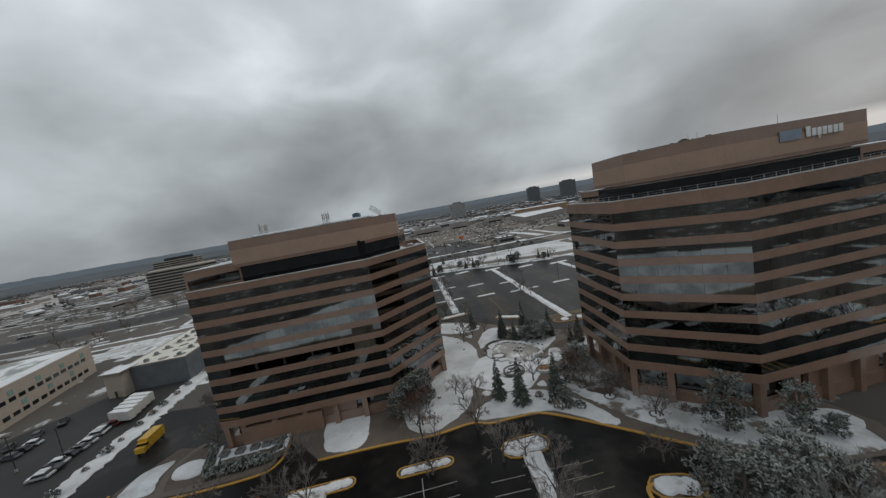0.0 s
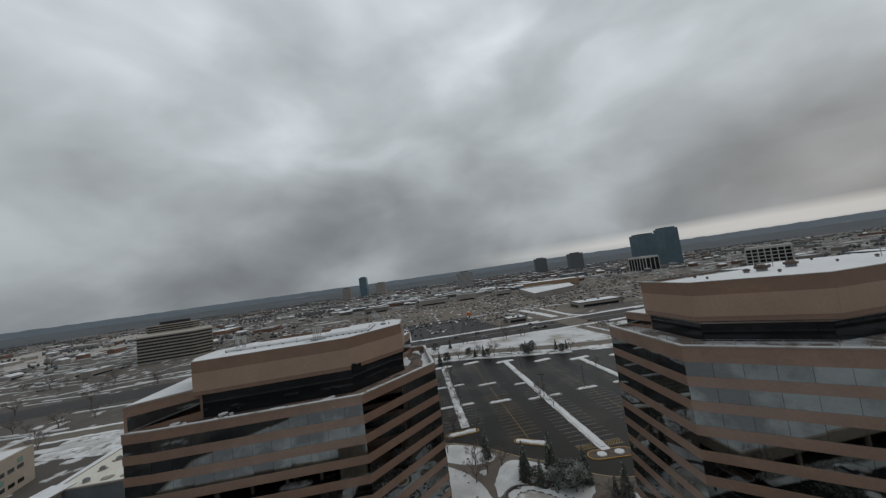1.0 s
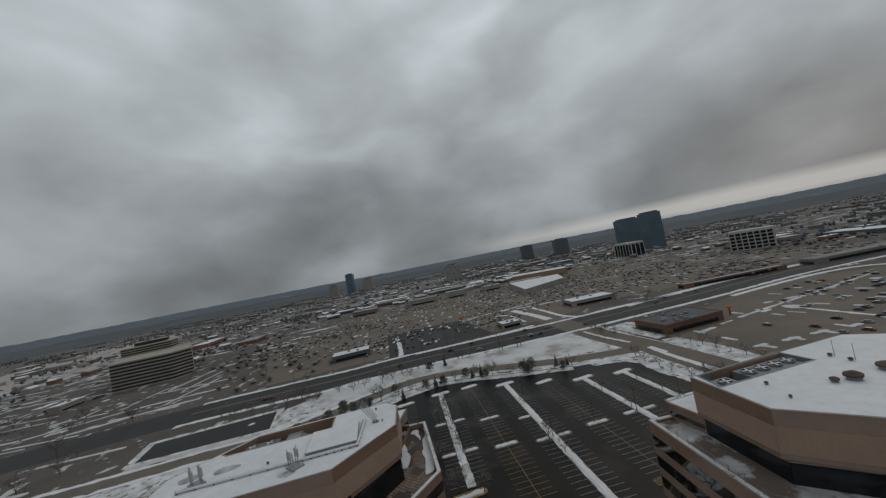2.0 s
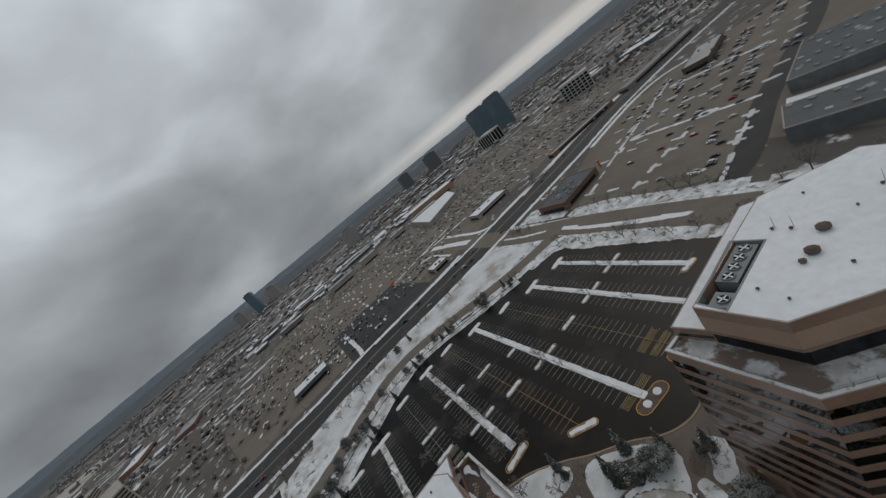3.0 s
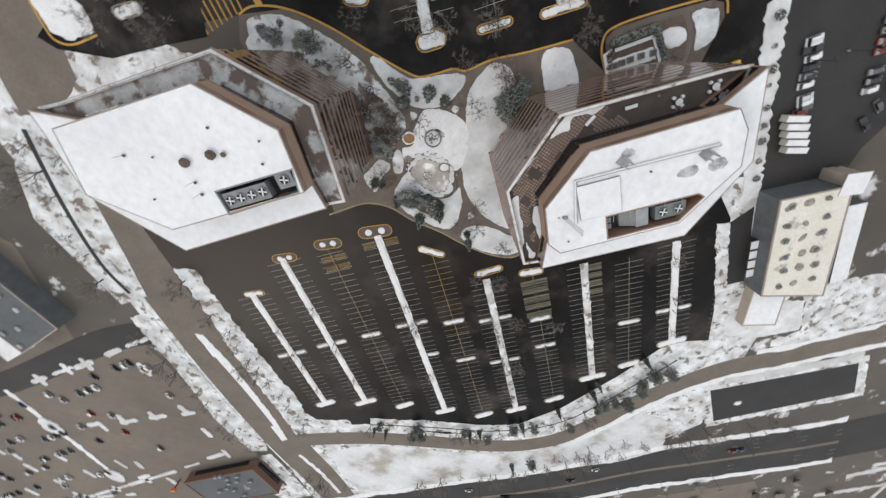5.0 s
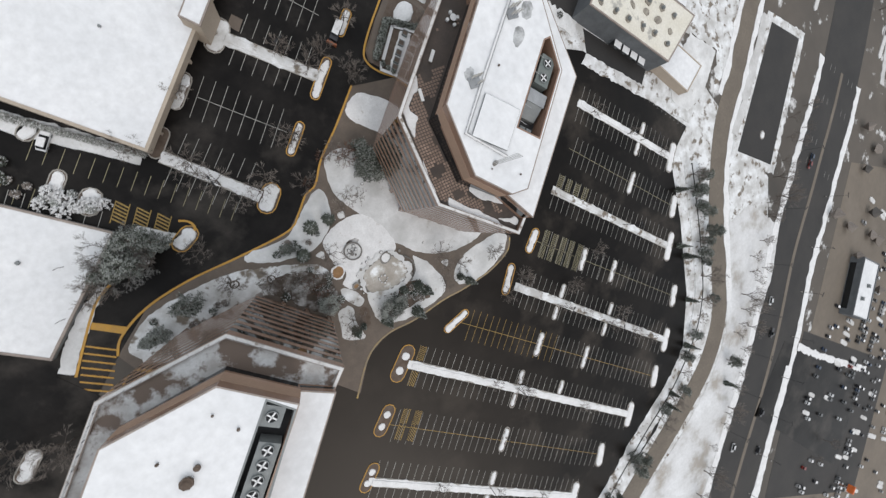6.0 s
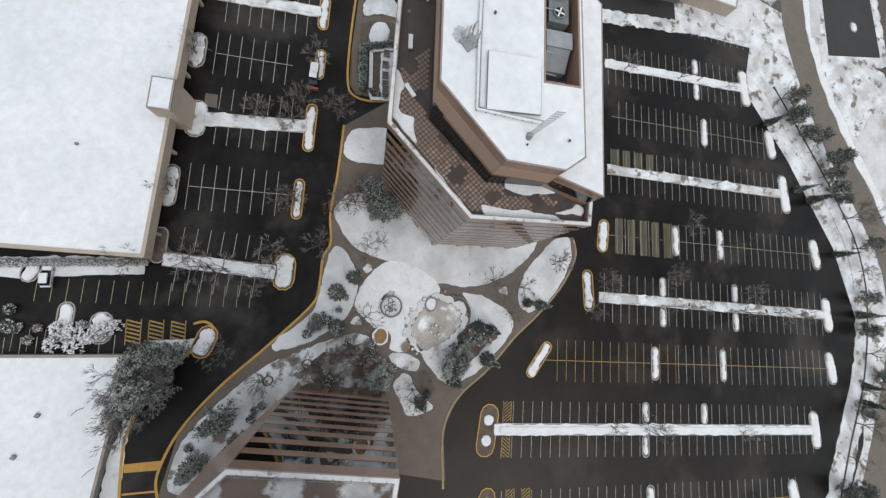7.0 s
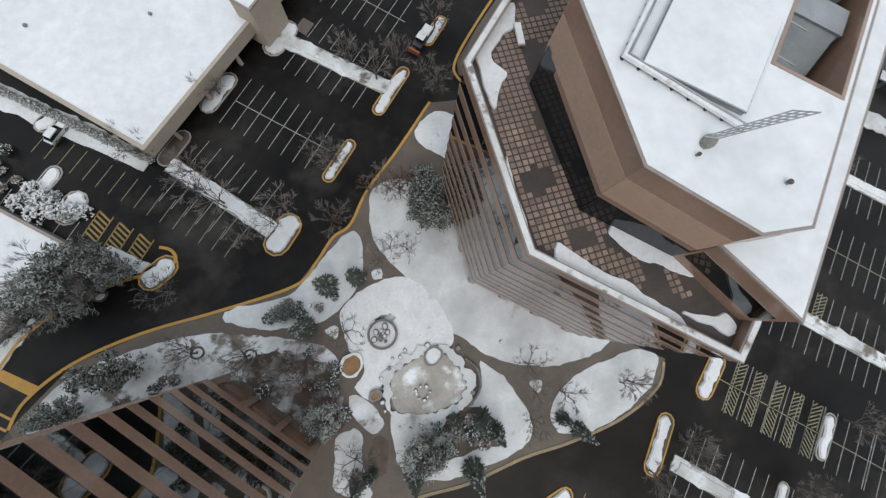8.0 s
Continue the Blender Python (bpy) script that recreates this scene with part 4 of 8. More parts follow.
def fan_unit(parent, c, r, z):
    """A round fan with four blades on a unit's lid."""
    s = Soup()
    s.ring(ellipse(c, r, r, 0, 14), ellipse(c, r * 0.86, r * 0.86, 0, 14), z - 0.1, z + 0.32)
    s.prism(ellipse(c, r * 0.9, r * 0.9, 0, 14), z - 0.1, z + 0.06, 1)
    s.prism(ellipse(c, r * 0.2, r * 0.2, 0, 8), z, z + 0.3)
    fan = part("fan", s, [UNIT_GREY, DARK], parent)
    for k in range(4):
        a = k * math.pi / 2 + 0.5
        s = Soup()
        s.box((c[0] + math.cos(a) * r * 0.45, c[1] + math.sin(a) * r * 0.45, z + 0.27), (r * 0.84, r * 0.24, 0.05), a)
        part("blade", s, [SNOW], fan, "fan blade dusted with snow")


def office_tower(name, label, foot, ledge, roof, z_terr, z_ledge, z_roof, floor_mat, drop=1.05, base=6.93, top=1.9, storeys=9):
    """foot: outline up to the terrace (counter-clockwise). ledge: outline of the block behind the terrace up to the ledge. roof: outline of the tall top."""
    foot, ledge, roof = ccw(foot), ccw(ledge), ccw(roof)
    cx, cy = (sum(p[k] for p in foot) / len(foot) for k in (0, 1))
    ob = thing(name, label, "office building", at=(cx, cy, 0))
    floor_h = (z_terr - top - base) / storeys
    n = len(foot)
    core = inset(foot, 0.45)
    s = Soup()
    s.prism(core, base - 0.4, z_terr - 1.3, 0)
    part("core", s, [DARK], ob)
    # recessed entrance floor with piers
    low = inset(foot, 2.4)
    s = Soup()
    s.prism(low, 0.0, base, 0)
    part("entrance_floor", s, [GLASS], ob, "recessed dark glazed entrance floor")
    mid_wall = inset(foot, 0.9)
    s = Soup()
    s.ring(inset(foot, 1.2), inset(foot, 2.2), 0.0, 2.3)
    part("plinth", s, [PRECAST], ob, "low brown precast wall below the entrance glazing")
    for k in range(n):
        a, b = mid_wall[k], mid_wall[(k + 1) % n]
        count = max(1, round(dist(a, b) / 7.0))
        for j in range(count):
            p = lerp(a, b, (j + 0.0) / count)
            s = Soup()
            s.box((p[0], p[1], 0.0), (1.2, 1.2, base + 0.2), angle_of(a, b))
            part("pier", s, [PRECAST], ob)
        if k % 2 == 0:
            s = Soup()
            wall_run(s, lerp(low[k], low[(k + 1) % n], 0.3), lerp(low[k], low[(k + 1) % n], 0.75), 0, base, 0.9)
            part("base_wall", s, [PRECAST], ob)
    # spandrels and glass ribbons, floor by floor
    face_in = inset(foot, 0.6)
    glass_line = inset(foot, 0.07)
    for f in range(storeys + 1):
        z0 = base + f * floor_h - (0.25 if f else 0.5)
        hgt = 1.42 if f else 1.65
        s = Soup()
        s.ring(foot, face_in, z0, z0 + hgt)
        if f == storeys:
            s.ring(foot, face_in, z0 + hgt, z_terr)
        part("spandrel", s, [PRECAST], ob)
        if f == storeys:
            break
        for k in range(n):
            a, b = glass_line[k], glass_line[(k + 1) % n]
            if dist(a, b) < 1.0:
                continue
            m = max(1, round(dist(a, b) / 3.1))
            e = (Vector(b) - Vector(a)).normalized()
            nn = Vector((e.y, -e.x))
            zz0, zz1 = z0 + hgt - 0.05, z0 + floor_h + 0.05
            s = Soup()
            wall_run(s, (a[0] - nn.x * .12, a[1] - nn.y * .12), (b[0] - nn.x * .12, b[1] - nn.y * .12), zz0, zz1, 0.05)
            ribbon = part("window_ribbon", s, [DARK], ob)
            for j in range(m):
                p, q = lerp(a, b, (j + .006) / m), lerp(a, b, (j + .994) / m)
                d0, d1, d2 = (random.uniform(-.0035, .0035) for _ in range(3))
                fr = [(p[0] + nn.x * d0, p[1] + nn.y * d0, zz0), (q[0] + nn.x * d1, q[1] + nn.y * d1, zz0), (q[0] + nn.x * (d1 + d2), q[1] + nn.y * (d1 + d2), zz1), (p[0] + nn.x * (d0 + d2), p[1] + nn.y * (d0 + d2), zz1)]
                bk = [(x - nn.x * .03, y - nn.y * .03, z) for x, y, z in fr]
                pane = Soup().add(fr + bk, [(0, 1, 2, 3), (7, 6, 5, 4), (0, 4, 5, 1), (1, 5, 6, 2), (2, 6, 7, 3), (3, 7, 4, 0)])
                part("pane", pane, [GLASS], ribbon)
    # terrace floor, parapet with coping
    s = Soup()
    s.prism(inset(foot, 0.5), z_terr - 1.35, z_terr - drop, 0)
    part("terrace_floor", s, [floor_mat], ob, "wet terrace floor with remains of snow")
    s = Soup()
    s.ring(inset(foot, -0.06), inset(foot, 0.75), z_terr, z_terr + 0.14)
    part("coping", s, [COPING], ob)
    s = Soup()
    s.ring(inset(foot, 0.06), inset(foot, 0.6), z_terr + 0.13, z_terr + 0.22)
    part("coping_snow", s, [COPING_SNOW], ob, "thin snow on the parapet coping")
    # block behind the terrace: one more storey up to the ledge
    s = Soup()
    s.prism(ledge, z_terr - 1.2, z_ledge, 0)
    part("ledge_block", s, [PRECAST], ob)
    s = Soup()
    s.prism(inset(ledge, 0.2), z_ledge - 0.1, z_ledge + 0.24, 0)
    part("ledge_snow", s, [ROOF_SNOW], ob, "snow on the lower ledge roof")
    s = Soup()
    s.ring(inset(ledge, -0.06), inset(ledge, 0.22), z_ledge, z_ledge + 0.22)
    part("ledge_coping", s, [COPING], ob)
    for k in range(len(ledge)):
        a, b = ledge[k], ledge[(k + 1) % len(ledge)]
        front = all(min(dist(p, lerp(c, d, f / 20)) for c, d in zip(roof, roof[1:] + roof[:1]) for f in range(21)) < 2.6 for p in (a, b))
        if dist(a, b) > 4:
            s = Soup()
            if front:
                wall_run(s, a, b, z_terr - 1.0, z_ledge - 0.05, 0.07)
            else:
                wall_run(s, lerp(a, b, 0.04), lerp(a, b, 0.96), z_terr + 0.35, z_terr + min(2.6, z_ledge - z_terr - 1.2), 0.04)
            part("window_ribbon", s, [GLASS_CLEAR if front else GLASS], ob)
    # tall top: glass strip, brown fascia in three bands, roof
    glass_top = inset(roof, 1.5)
    z_f = z_terr + (2.7 if z_roof > 46 else 3.2)
    s = Soup()
    s.prism(glass_top, z_terr - 1.1, z_f + 0.1, 0)
    part("top_glazing", s, [GLASS_CLEAR], ob, "dark glazed strip behind the terrace")
    s = Soup()
    s.ring(roof, inset(roof, 0.42), z_f, z_roof)
    part("fascia", s, [PRECAST], ob, "tall plain brown precast fascia")
    band_lo, band_hi = z_f + (z_roof - z_f) * 0.12, z_f + (z_roof - z_f) * 0.66
    for k in range(len(roof)):
        a, b = roof[k], roof[(k + 1) % len(roof)]
        if dist(a, b) > 5:
            s = Soup()
            wall_run(s, lerp(a, b, 0.0), lerp(a, b, 1.0), band_lo, band_hi, 0.05)
            part("fascia_panel", s, [PRECAST_LIGHT], ob, "lighter flat band of the fascia")
    s = Soup()
    s.ring(inset(roof, -0.05), inset(roof, 0.24), z_roof, z_roof + 0.08)
    part("roof_coping", s, [COPING], ob)
    return ob, foot, ledge, roof


A_FOOT = [(13.4, 104.8), (27.5, 89.3), (47.0, 90.4), (69.4, 115.4), (73, 118.8), (61.3, 132.4), (40, 135.4), (16.2, 107.4)]
A_LEDGE = [(16.3, 107.3), (21.6, 103.4), (29.9, 94.6), (43.6, 95.5), (62.4, 114.9), (72.6, 118.9), (61.2, 132.2), (40.1, 135.2)]
A_ROOF = [(20.9, 103.1), (29.3, 94.3), (44.4, 94.8), (63.5, 115.8), (57, 126.6), (41, 125.6)]
B_FOOT = [(-34, 97.7), (-17.5, 83.9), (-16.4, 64), (-39.3, 39), (-42.8, 36), (-56.9, 48.8), (-59.4, 68.8), (-36.9, 95)]
B_LEDGE = [(-36.2, 94.4), (-31.6, 87), (-24, 80.6), (-22.9, 66.8), (-40.8, 46.8), (-42.6, 36.4), (-56.7, 48.9), (-59.2, 68.7)]
B_ROOF = [(-33.9, 87.2), (-30.0, 86.9), (-23.5, 80.6), (-22.9, 66.5), (-41.0, 45.5), (-45.7, 47), (-51.1, 52.1), (-50.9, 67.3)]
A_T, A_L, A_R = 39.7, 42.0, 48.3
B_T, B_L, B_R = 36.1, 40.3, 45.3


def roof_slab(ob, roof, well, z, z_low):
    """The snow roof with an open plant well cut out of it. The well is a polygon that begins and ends on a roof side."""
    s = Soup()
    inner = inset(ccw(roof), 0.2)
    bm = bmesh.new()
    vs = [bm.verts.new((x, y, z + 0.1)) for x, y in inner]
    bm.faces.new(vs)
    w = ccw(well)
    for a, b in zip(w, w[1:] + w[:1]):
        e = (Vector(b) - Vector(a)).normalized()
        bmesh.ops.bisect_plane(bm, geom=bm.verts[:] + bm.edges[:] + bm.faces[:], plane_co=(*a, 0), plane_no=(e.y, -e.x, 0))
    doomed = []
    for f in bm.faces:
        c = f.calc_center_median()
        if all((b[0] - a[0]) * (c.y - a[1]) - (b[1] - a[1]) * (c.x - a[0]) > 0 for a, b in zip(w, w[1:] + w[:1])):
            doomed.append(f)
    bmesh.ops.delete(bm, geom=doomed, context="FACES")
    me = bpy.data.meshes.new("roof_snow")
    bm.to_mesh(me)
    bm.free()
    me.materials.append(ROOF_SNOW)
    part("roof_snow", me, None, ob, "smooth snow cover on the flat roof")
    s = Soup()
    s.ring(w, inset(w, 0.3), z_low, z + 0.14)
    part("well_wall", s, [PRECAST if z < 46 else UNIT_GREY], ob)
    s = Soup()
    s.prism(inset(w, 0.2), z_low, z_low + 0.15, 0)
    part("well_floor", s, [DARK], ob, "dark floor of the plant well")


tower_a, fa, la, ra = office_tower("office_tower", "brown precast office tower with dark window ribbons and snow roof", A_FOOT, A_LEDGE, A_ROOF, A_T, A_L, A_R, TERRACE_SNOW, 0.3)
roof_slab(tower_a, A_ROOF, [(36, 112.3), (24.6, 99.6), (21.6, 103.6), (32, 116)], A_R, A_R - 3.2)
tower_b, fb, lb, rb = office_tower("office_tower", "brown precast office tower with paved roof terrace and snow roof", B_FOOT, B_LEDGE, B_ROOF, B_T, B_L, B_R, PAVER_BED, 1.05, 5.47, 1.2)
roof_slab(tower_b, B_ROOF, [(-35.8, 74.9), (-48.6, 60.4), (-50.4, 60.2), (-50.4, 67.1), (-40.4, 78.8)], B_R, B_R - 3.6)

s = Soup()
bw_c = lerp((-39.3, 39), (-16.4, 64), 0.26)
s.box((bw_c[0] - 0.5, bw_c[1] + 0.45, 0), (16.5, 0.9, 4.2), angle_of((-39.3, 39), (-16.4, 64)))
part("base_wall", s, [PRECAST], tower_b, "plain brown precast wall at the foot")


# railing on the first tower's parapet
ob = thing("terrace_railing", "thin metal railing along the terrace parapet", "railing", at=(45, 100, A_T))
rail_line = inset(ccw(A_FOOT), 0.5)
order = [p for p in rail_line]
best = [min(order, key=lambda q: dist(q, c)) for c in A_FOOT[:4]]
for a, b in zip(best, best[1:]):
    for zz in (0.55, 0.95):
        s = Soup()
        s.tube([(*a, A_T + zz), (*b, A_T + zz)], [0.026, 0.026], 4)
        part("rail", s, [STEEL], ob)
    for k in range(int(dist(a, b) / 2.2)):
        p = lerp(a, b, (k + .5) / int(dist(a, b) / 2.2))
        s = Soup()
        s.box((*p, A_T + .1), (0.09, 0.09, 0.9))
        part("post", s, [STEEL], ob)

# plant in the wells
CHILLER_TEAL = make_mat("teal_grey_casing", (0.10, 0.125, 0.12), 0.6, second=(0.16, 0.175, 0.17), scale=0.5, fine=4, bump=0.05)
def chiller(c, ang, length, z, fans, label, paint=None):
    ob = thing("chiller", label, "roof plant", "plant on the tower roofs", at=(*c, z))
    s = Soup()
    s.box((c[0], c[1], z + 0.3), (length, 3.3, 2.3), ang)
    part("casing", s, [paint or UNIT_GREY], ob)
    for k in range(int(length / 1.1)):
        t = (k + .5) * 1.1 - int(length / 1.1) * .55
        s = Soup()
        s.box((c[0] + math.cos(ang) * t, c[1] + math.sin(ang) * t, z + 0.6), (0.85, 3.36, 1.6), ang)
        part("grille", s, [DARK], ob, "dark coil grille")
    s = Soup()
    for dx in (-0.45, 0.45):
        s.box((c[0] + math.cos(ang) * dx * length, c[1] + math.sin(ang) * dx * length, z), (0.2, 3.2, 0.32), ang)
    part("skid", s, [DARK], ob)
    for k in range(fans):
        t = ((k + 0.5) / fans - 0.5) * length
        fan_unit(ob, (c[0] + math.cos(ang) * t, c[1] + math.sin(ang) * t), 1.0, z + 2.6)
    return ob


aw = angle_of((24.6, 99.6), (36, 112.3))
chiller((30.4, 110.2), aw, 9.6, A_R - 3.05, 4, "grey rooftop chiller with four fans in the plant well")
chiller((25.2, 102.9), aw, 3.4, A_R - 3.05, 1, "small grey rooftop condenser in the plant well")
bw = angle_of((-35.8, 74.9), (-48.6, 60.4))
chiller((-47.4, 66.2), bw, 6.4, B_R - 3.45, 2, "dark teal rooftop chiller with two snow-dusted fans", CHILLER_TEAL)
ob = thing("plant_box", "plain grey rooftop plant box in the well", "roof plant", "plant on the tower roofs", at=(-42.9, 71.4, B_R - 3.45))
s = Soup()
s.box((-43.4, 70.8, B_R - 3.45), (2.6, 4.2, 2.7), bw)
part("casing", s, [UNIT_GREY], ob)
s = Soup()
s.box((-43.4, 70.8, B_R - 0.76), (2.7, 4.3, 0.08), bw)
part("lid", s, [STEEL], ob)
s = Soup()
e_, n_ = Vector((math.cos(bw), math.sin(bw))), Vector((-math.sin(bw), math.cos(bw)))
prof_ = [(-1.3, -3.45), (-4.2, -3.45), (-4.2, -2.5), (-1.3, -0.9)]
ring_ = [[(-43.4 + e_.x * a_ + n_.x * w_, 70.8 + e_.y * a_ + n_.y * w_, B_R + z_) for a_, z_ in prof_] for w_ in (-1.9, 1.9)]
s.add(ring_[0] + ring_[1], [(3, 2, 1, 0), (4, 5, 6, 7), (0, 1, 5, 4), (1, 2, 6, 5), (2, 3, 7, 6), (3, 0, 4, 7)])
part("duct", s, [UNIT_GREY], ob, "sloping grey sheet-metal duct")
ob = thing("plant_pipes", "galvanised pipes along the plant well", "roof plant", "plant on the tower roofs", at=(-39.8, 68, B_R - 3.3))
for off in (0.0, 0.7):
    s = Soup()
    s.tube([(-36.2 - off, 73.6 - off, B_R - 2.4), (-41 - off, 68 - off, B_R - 2.4), (-46 - off, 62.2 - off, B_R - 2.4)], [0.16] * 3, 6)
    part("pipe", s, [CAST_WHITE], ob)
for k in range(5):
    q = lerp((-37.4, 73.8), (-47.0, 63.0), k / 4)
    s = Soup()
    s.tube([(q[0] - 0.2, q[1] - 0.2, B_R - 3.3), (q[0] - 0.2, q[1] - 0.2, B_R - 0.7), (q[0] - 1.5, q[1] + 1.2, B_R - 0.7)], [0.06] * 3, 5)
    part("frame", s, [STEEL], ob)
for q in ((-38.6, 75.4), (-39.8, 76.4)):
    s = Soup()
    s.box((q[0], q[1], B_R - 3.45), (1.0, 1.3, 1.5), bw)
    part("pump", s, [UNIT_GREY], ob)
for q in ((-37, 72.4), (-41.3, 67.4), (-45.2, 62.8)):
    s = Soup()
    s.box((q[0], q[1], B_R - 3.45), (0.3, 0.9, 1.1), bw)
    part("stand", s, [STEEL], ob)

# plant room and kerbed run of pipes on the second tower's roof
ob = thing("plant_room", "low rectangular plant room with a snow roof on the tower", "roof hut", at=(-29.2, 72.5, B_R - 0.3))
box = ccw([(-25.6, 73.4), (-31.4, 66.9), (-37.6, 72.0), (-31.8, 78.4)])
s = Soup()
s.prism(box, B_R - 0.1, B_R + 0.42, 0)
part("wall", s, [STEEL], ob)
s = Soup()
s.prism(inset(box, -0.06), B_R + 0.42, B_R + 0.5, 0)
part("roof_edge", s, [UNIT_GREY], ob)
s = Soup()
s.prism(inset(box, 0.02), B_R + 0.5, B_R + 0.58, 0)
part("roof_snow", s, [ROOF_SNOW], ob)
ob = thing("pipe_run", "raised pipe run round the plant room on the snow roof", "roof pipe", at=(-27, 71, B_R - 0.3))
run = [(-31.2, 79.4), (-24.5, 72.6), (-30.4, 65.9), (-43.2, 51.8)]
for off, r in ((0, 0.22), (0.55, 0.14)):
    s = Soup()
    s.tube([(x - off * 0.7, y - off * 0.1, B_R + 0.42) for x, y in run], [r] * 4, 6)
    part("pipe", s, [STEEL if off else SNOW], ob)
for k in range(22):
    t = k / 21 * 3
    p = lerp(run[min(int(t), 2)], run[min(int(t), 2) + 1], t - min(int(t), 2))
    s = Soup()
    s.box((p[0], p[1], B_R), (0.25, 0.25, 0.34))
    part("support", s, [DARK], ob)


def roof_vent(c, z, r, label="dark round roof vent standing in the snow"):
    ob = thing("roof_vent", label, "roof vent", "vents on the tower roofs", at=(*c, z))
    s = Soup()
    s.prism(ellipse(c, r * 0.75, r * 0.75, 0, 10), z - 0.1, z + 0.55 * r + 0.15, 0)
    part("pipe", s, [UNIT_GREY], ob)
    s = Soup()
    s.prism(ellipse(c, r, r, 0, 8), z + 0.3 * r + 0.15, z + 0.62 * r + 0.22, 0)
    s.prism(ellipse(c, r * 0.8, r * 0.8, 0.2, 8), z + 0.62 * r + 0.2, z + 0.85 * r + 0.24, 0, taper=r * 0.3)
    part("cap", s, [SOIL], ob, "weathered dark cap")
    if 0.26 < r < 0.4 and z > 47:
        s = Soup()
        s.tube([(c[0] + 0.5, c[1] + 0.3, z), (c[0] + 0.5, c[1] + 0.3, z + 2.4)], [0.05, 0.03], 5)
        part("pole", s, [STEEL], ob, "thin pole beside the vent")


for c, r in (((41.9, 109.2), .95), ((38.2, 105.1), .95), ((36.3, 103.9), 0.5), ((40.0, 100.6), 0.25), ((31.5, 98.0), 0.2), ((29.6, 101.8), 0.25), ((51.8, 114.0), 0.28), ((47.3, 111.5), 0.2), ((39.4, 112.3), 0.3), ((37.7, 114.1), 0.3), ((45.4, 120.2), 0.22)):
    roof_vent(c, A_R + 0.1, r)
for c, r in (((-33.2, 83.8), 0.2), ((-36.2, 62.8), 0.22), ((-27.4, 80.6), 0.15)):
    roof_vent(c, B_R + 0.1, r)


def antenna_cluster(c, z, count, label):
    ob = thing("antenna_cluster", label, "antenna", "antennas on the tower roof", at=(*c, z))
    s = Soup()
    s.box((c[0], c[1], z - 0.1), (2.4, 2.0, 0.35))
    part("ballast_frame", s, [STEEL], ob)
    for k in range(count):
        x, y = c[0] + (k % 3 - 1) * 0.8, c[1] + (k // 3 - 0.5) * 1.2
        s = Soup()
        s.tube([(x, y, z), (x, y, z + random.uniform(2.2, 3.2))], [0.06, 0.05], 5)
        part("mast", s, [STEEL], ob)
        s = Soup()
        s.box((x + 0.15, y, z + 1.2), (0.16, 0.3, 1.4), 0.6 * k)
        part("panel", s, [CAST_WHITE], ob)


# ragged grey patches laid on the snow near the antennas
ROOF_GREY_PATCH = make_mat("wet_bare_roof", (0.20, 0.205, 0.205), 0.6, second=(0.52, 0.53, 0.54), scale=0.5, fine=2.5, bump=0.0, contrast=0.45)
for k, (c, a_, b_) in enumerate((((-42.8, 58.6), 2.2, 1.2), ((-46.6, 54.4), 1.9, 1.3), ((-29.6, 62.7), 1.3, 0.8))):
    s = Soup()
    s.prism(ragged(ccw(ellipse(c, a_, b_, 0.85, 18)), 0.5, 0.35, k), B_R, B_R + 0.108, 0)
    part("bare_patch", s, [ROOF_GREY_PATCH], tower_b, "ragged grey patch on the roof snow")


antenna_cluster((-30.0, 64.4), B_R + 0.1, 5, "cluster of panel antennas on a ballast frame on the snow roof")
antenna_cluster((-42.8, 54.4), B_R + 0.1, 6, "cluster of panel antennas on a ballast frame on the snow roof")
ob = thing("roof_lattice_antenna", "pale lattice antenna leaning on the snow roof", "antenna", at=(-28.6, 79.8, B_R - 0.1))
s = Soup()
s.prism(ragged(ellipse((-28.5, 79.8), 0.75, 0.55, 0.3, 10), 0.3, 0.12), B_R - 0.1, B_R + 0.42, 0, taper=0.12)
part("foot", s, [STONE], ob)
RAILS = [[(-28.2, 79.5 + k * .2, B_R + 0.4 + k * .3), (-30.4, 79.55 + k * .25, B_R + 1.4 + k * .36), (-32.7, 79.6 + k * .3, B_R + 2.4 + k * .4)] for k in range(4)]
for rail_pts in RAILS:
    s = Soup()
    s.tube(rail_pts, [0.05] * 3, 4)
    part("rail", s, [STEEL], ob)
for k in range(12):
    f = k / 11 * 1.98
    a_, b_ = (Vector(r_[int(f)]).lerp(Vector(r_[int(f) + 1]), f - int(f)) for r_ in (RAILS[0], RAILS[-1]))
    s = Soup()
    s.tube([tuple(a_), tuple(b_)], [0.05, 0.05], 4)
    part("rung", s, [CAST_WHITE], ob)

# terrace of the second tower: pavers, snow drifts, benches
ter = ccw(B_FOOT)
TERR_IN = [(-33.4, 95.4), (-18.9, 83.3), (-17.8, 64.8), (-39, 41.6), (-41, 45.6), (-22.6, 66.3), (-23.9, 80.8), (-31.4, 87.8)]


def inside(p, poly):
    hit_ = False
    for a, b in zip(poly, poly[1:] + poly[:1]):
        if (a[1] > p[1]) != (b[1] > p[1]) and p[0] < (b[0] - a[0]) * (p[1] - a[1]) / (b[1] - a[1]) + a[0]:
            hit_ = not hit_
    return hit_


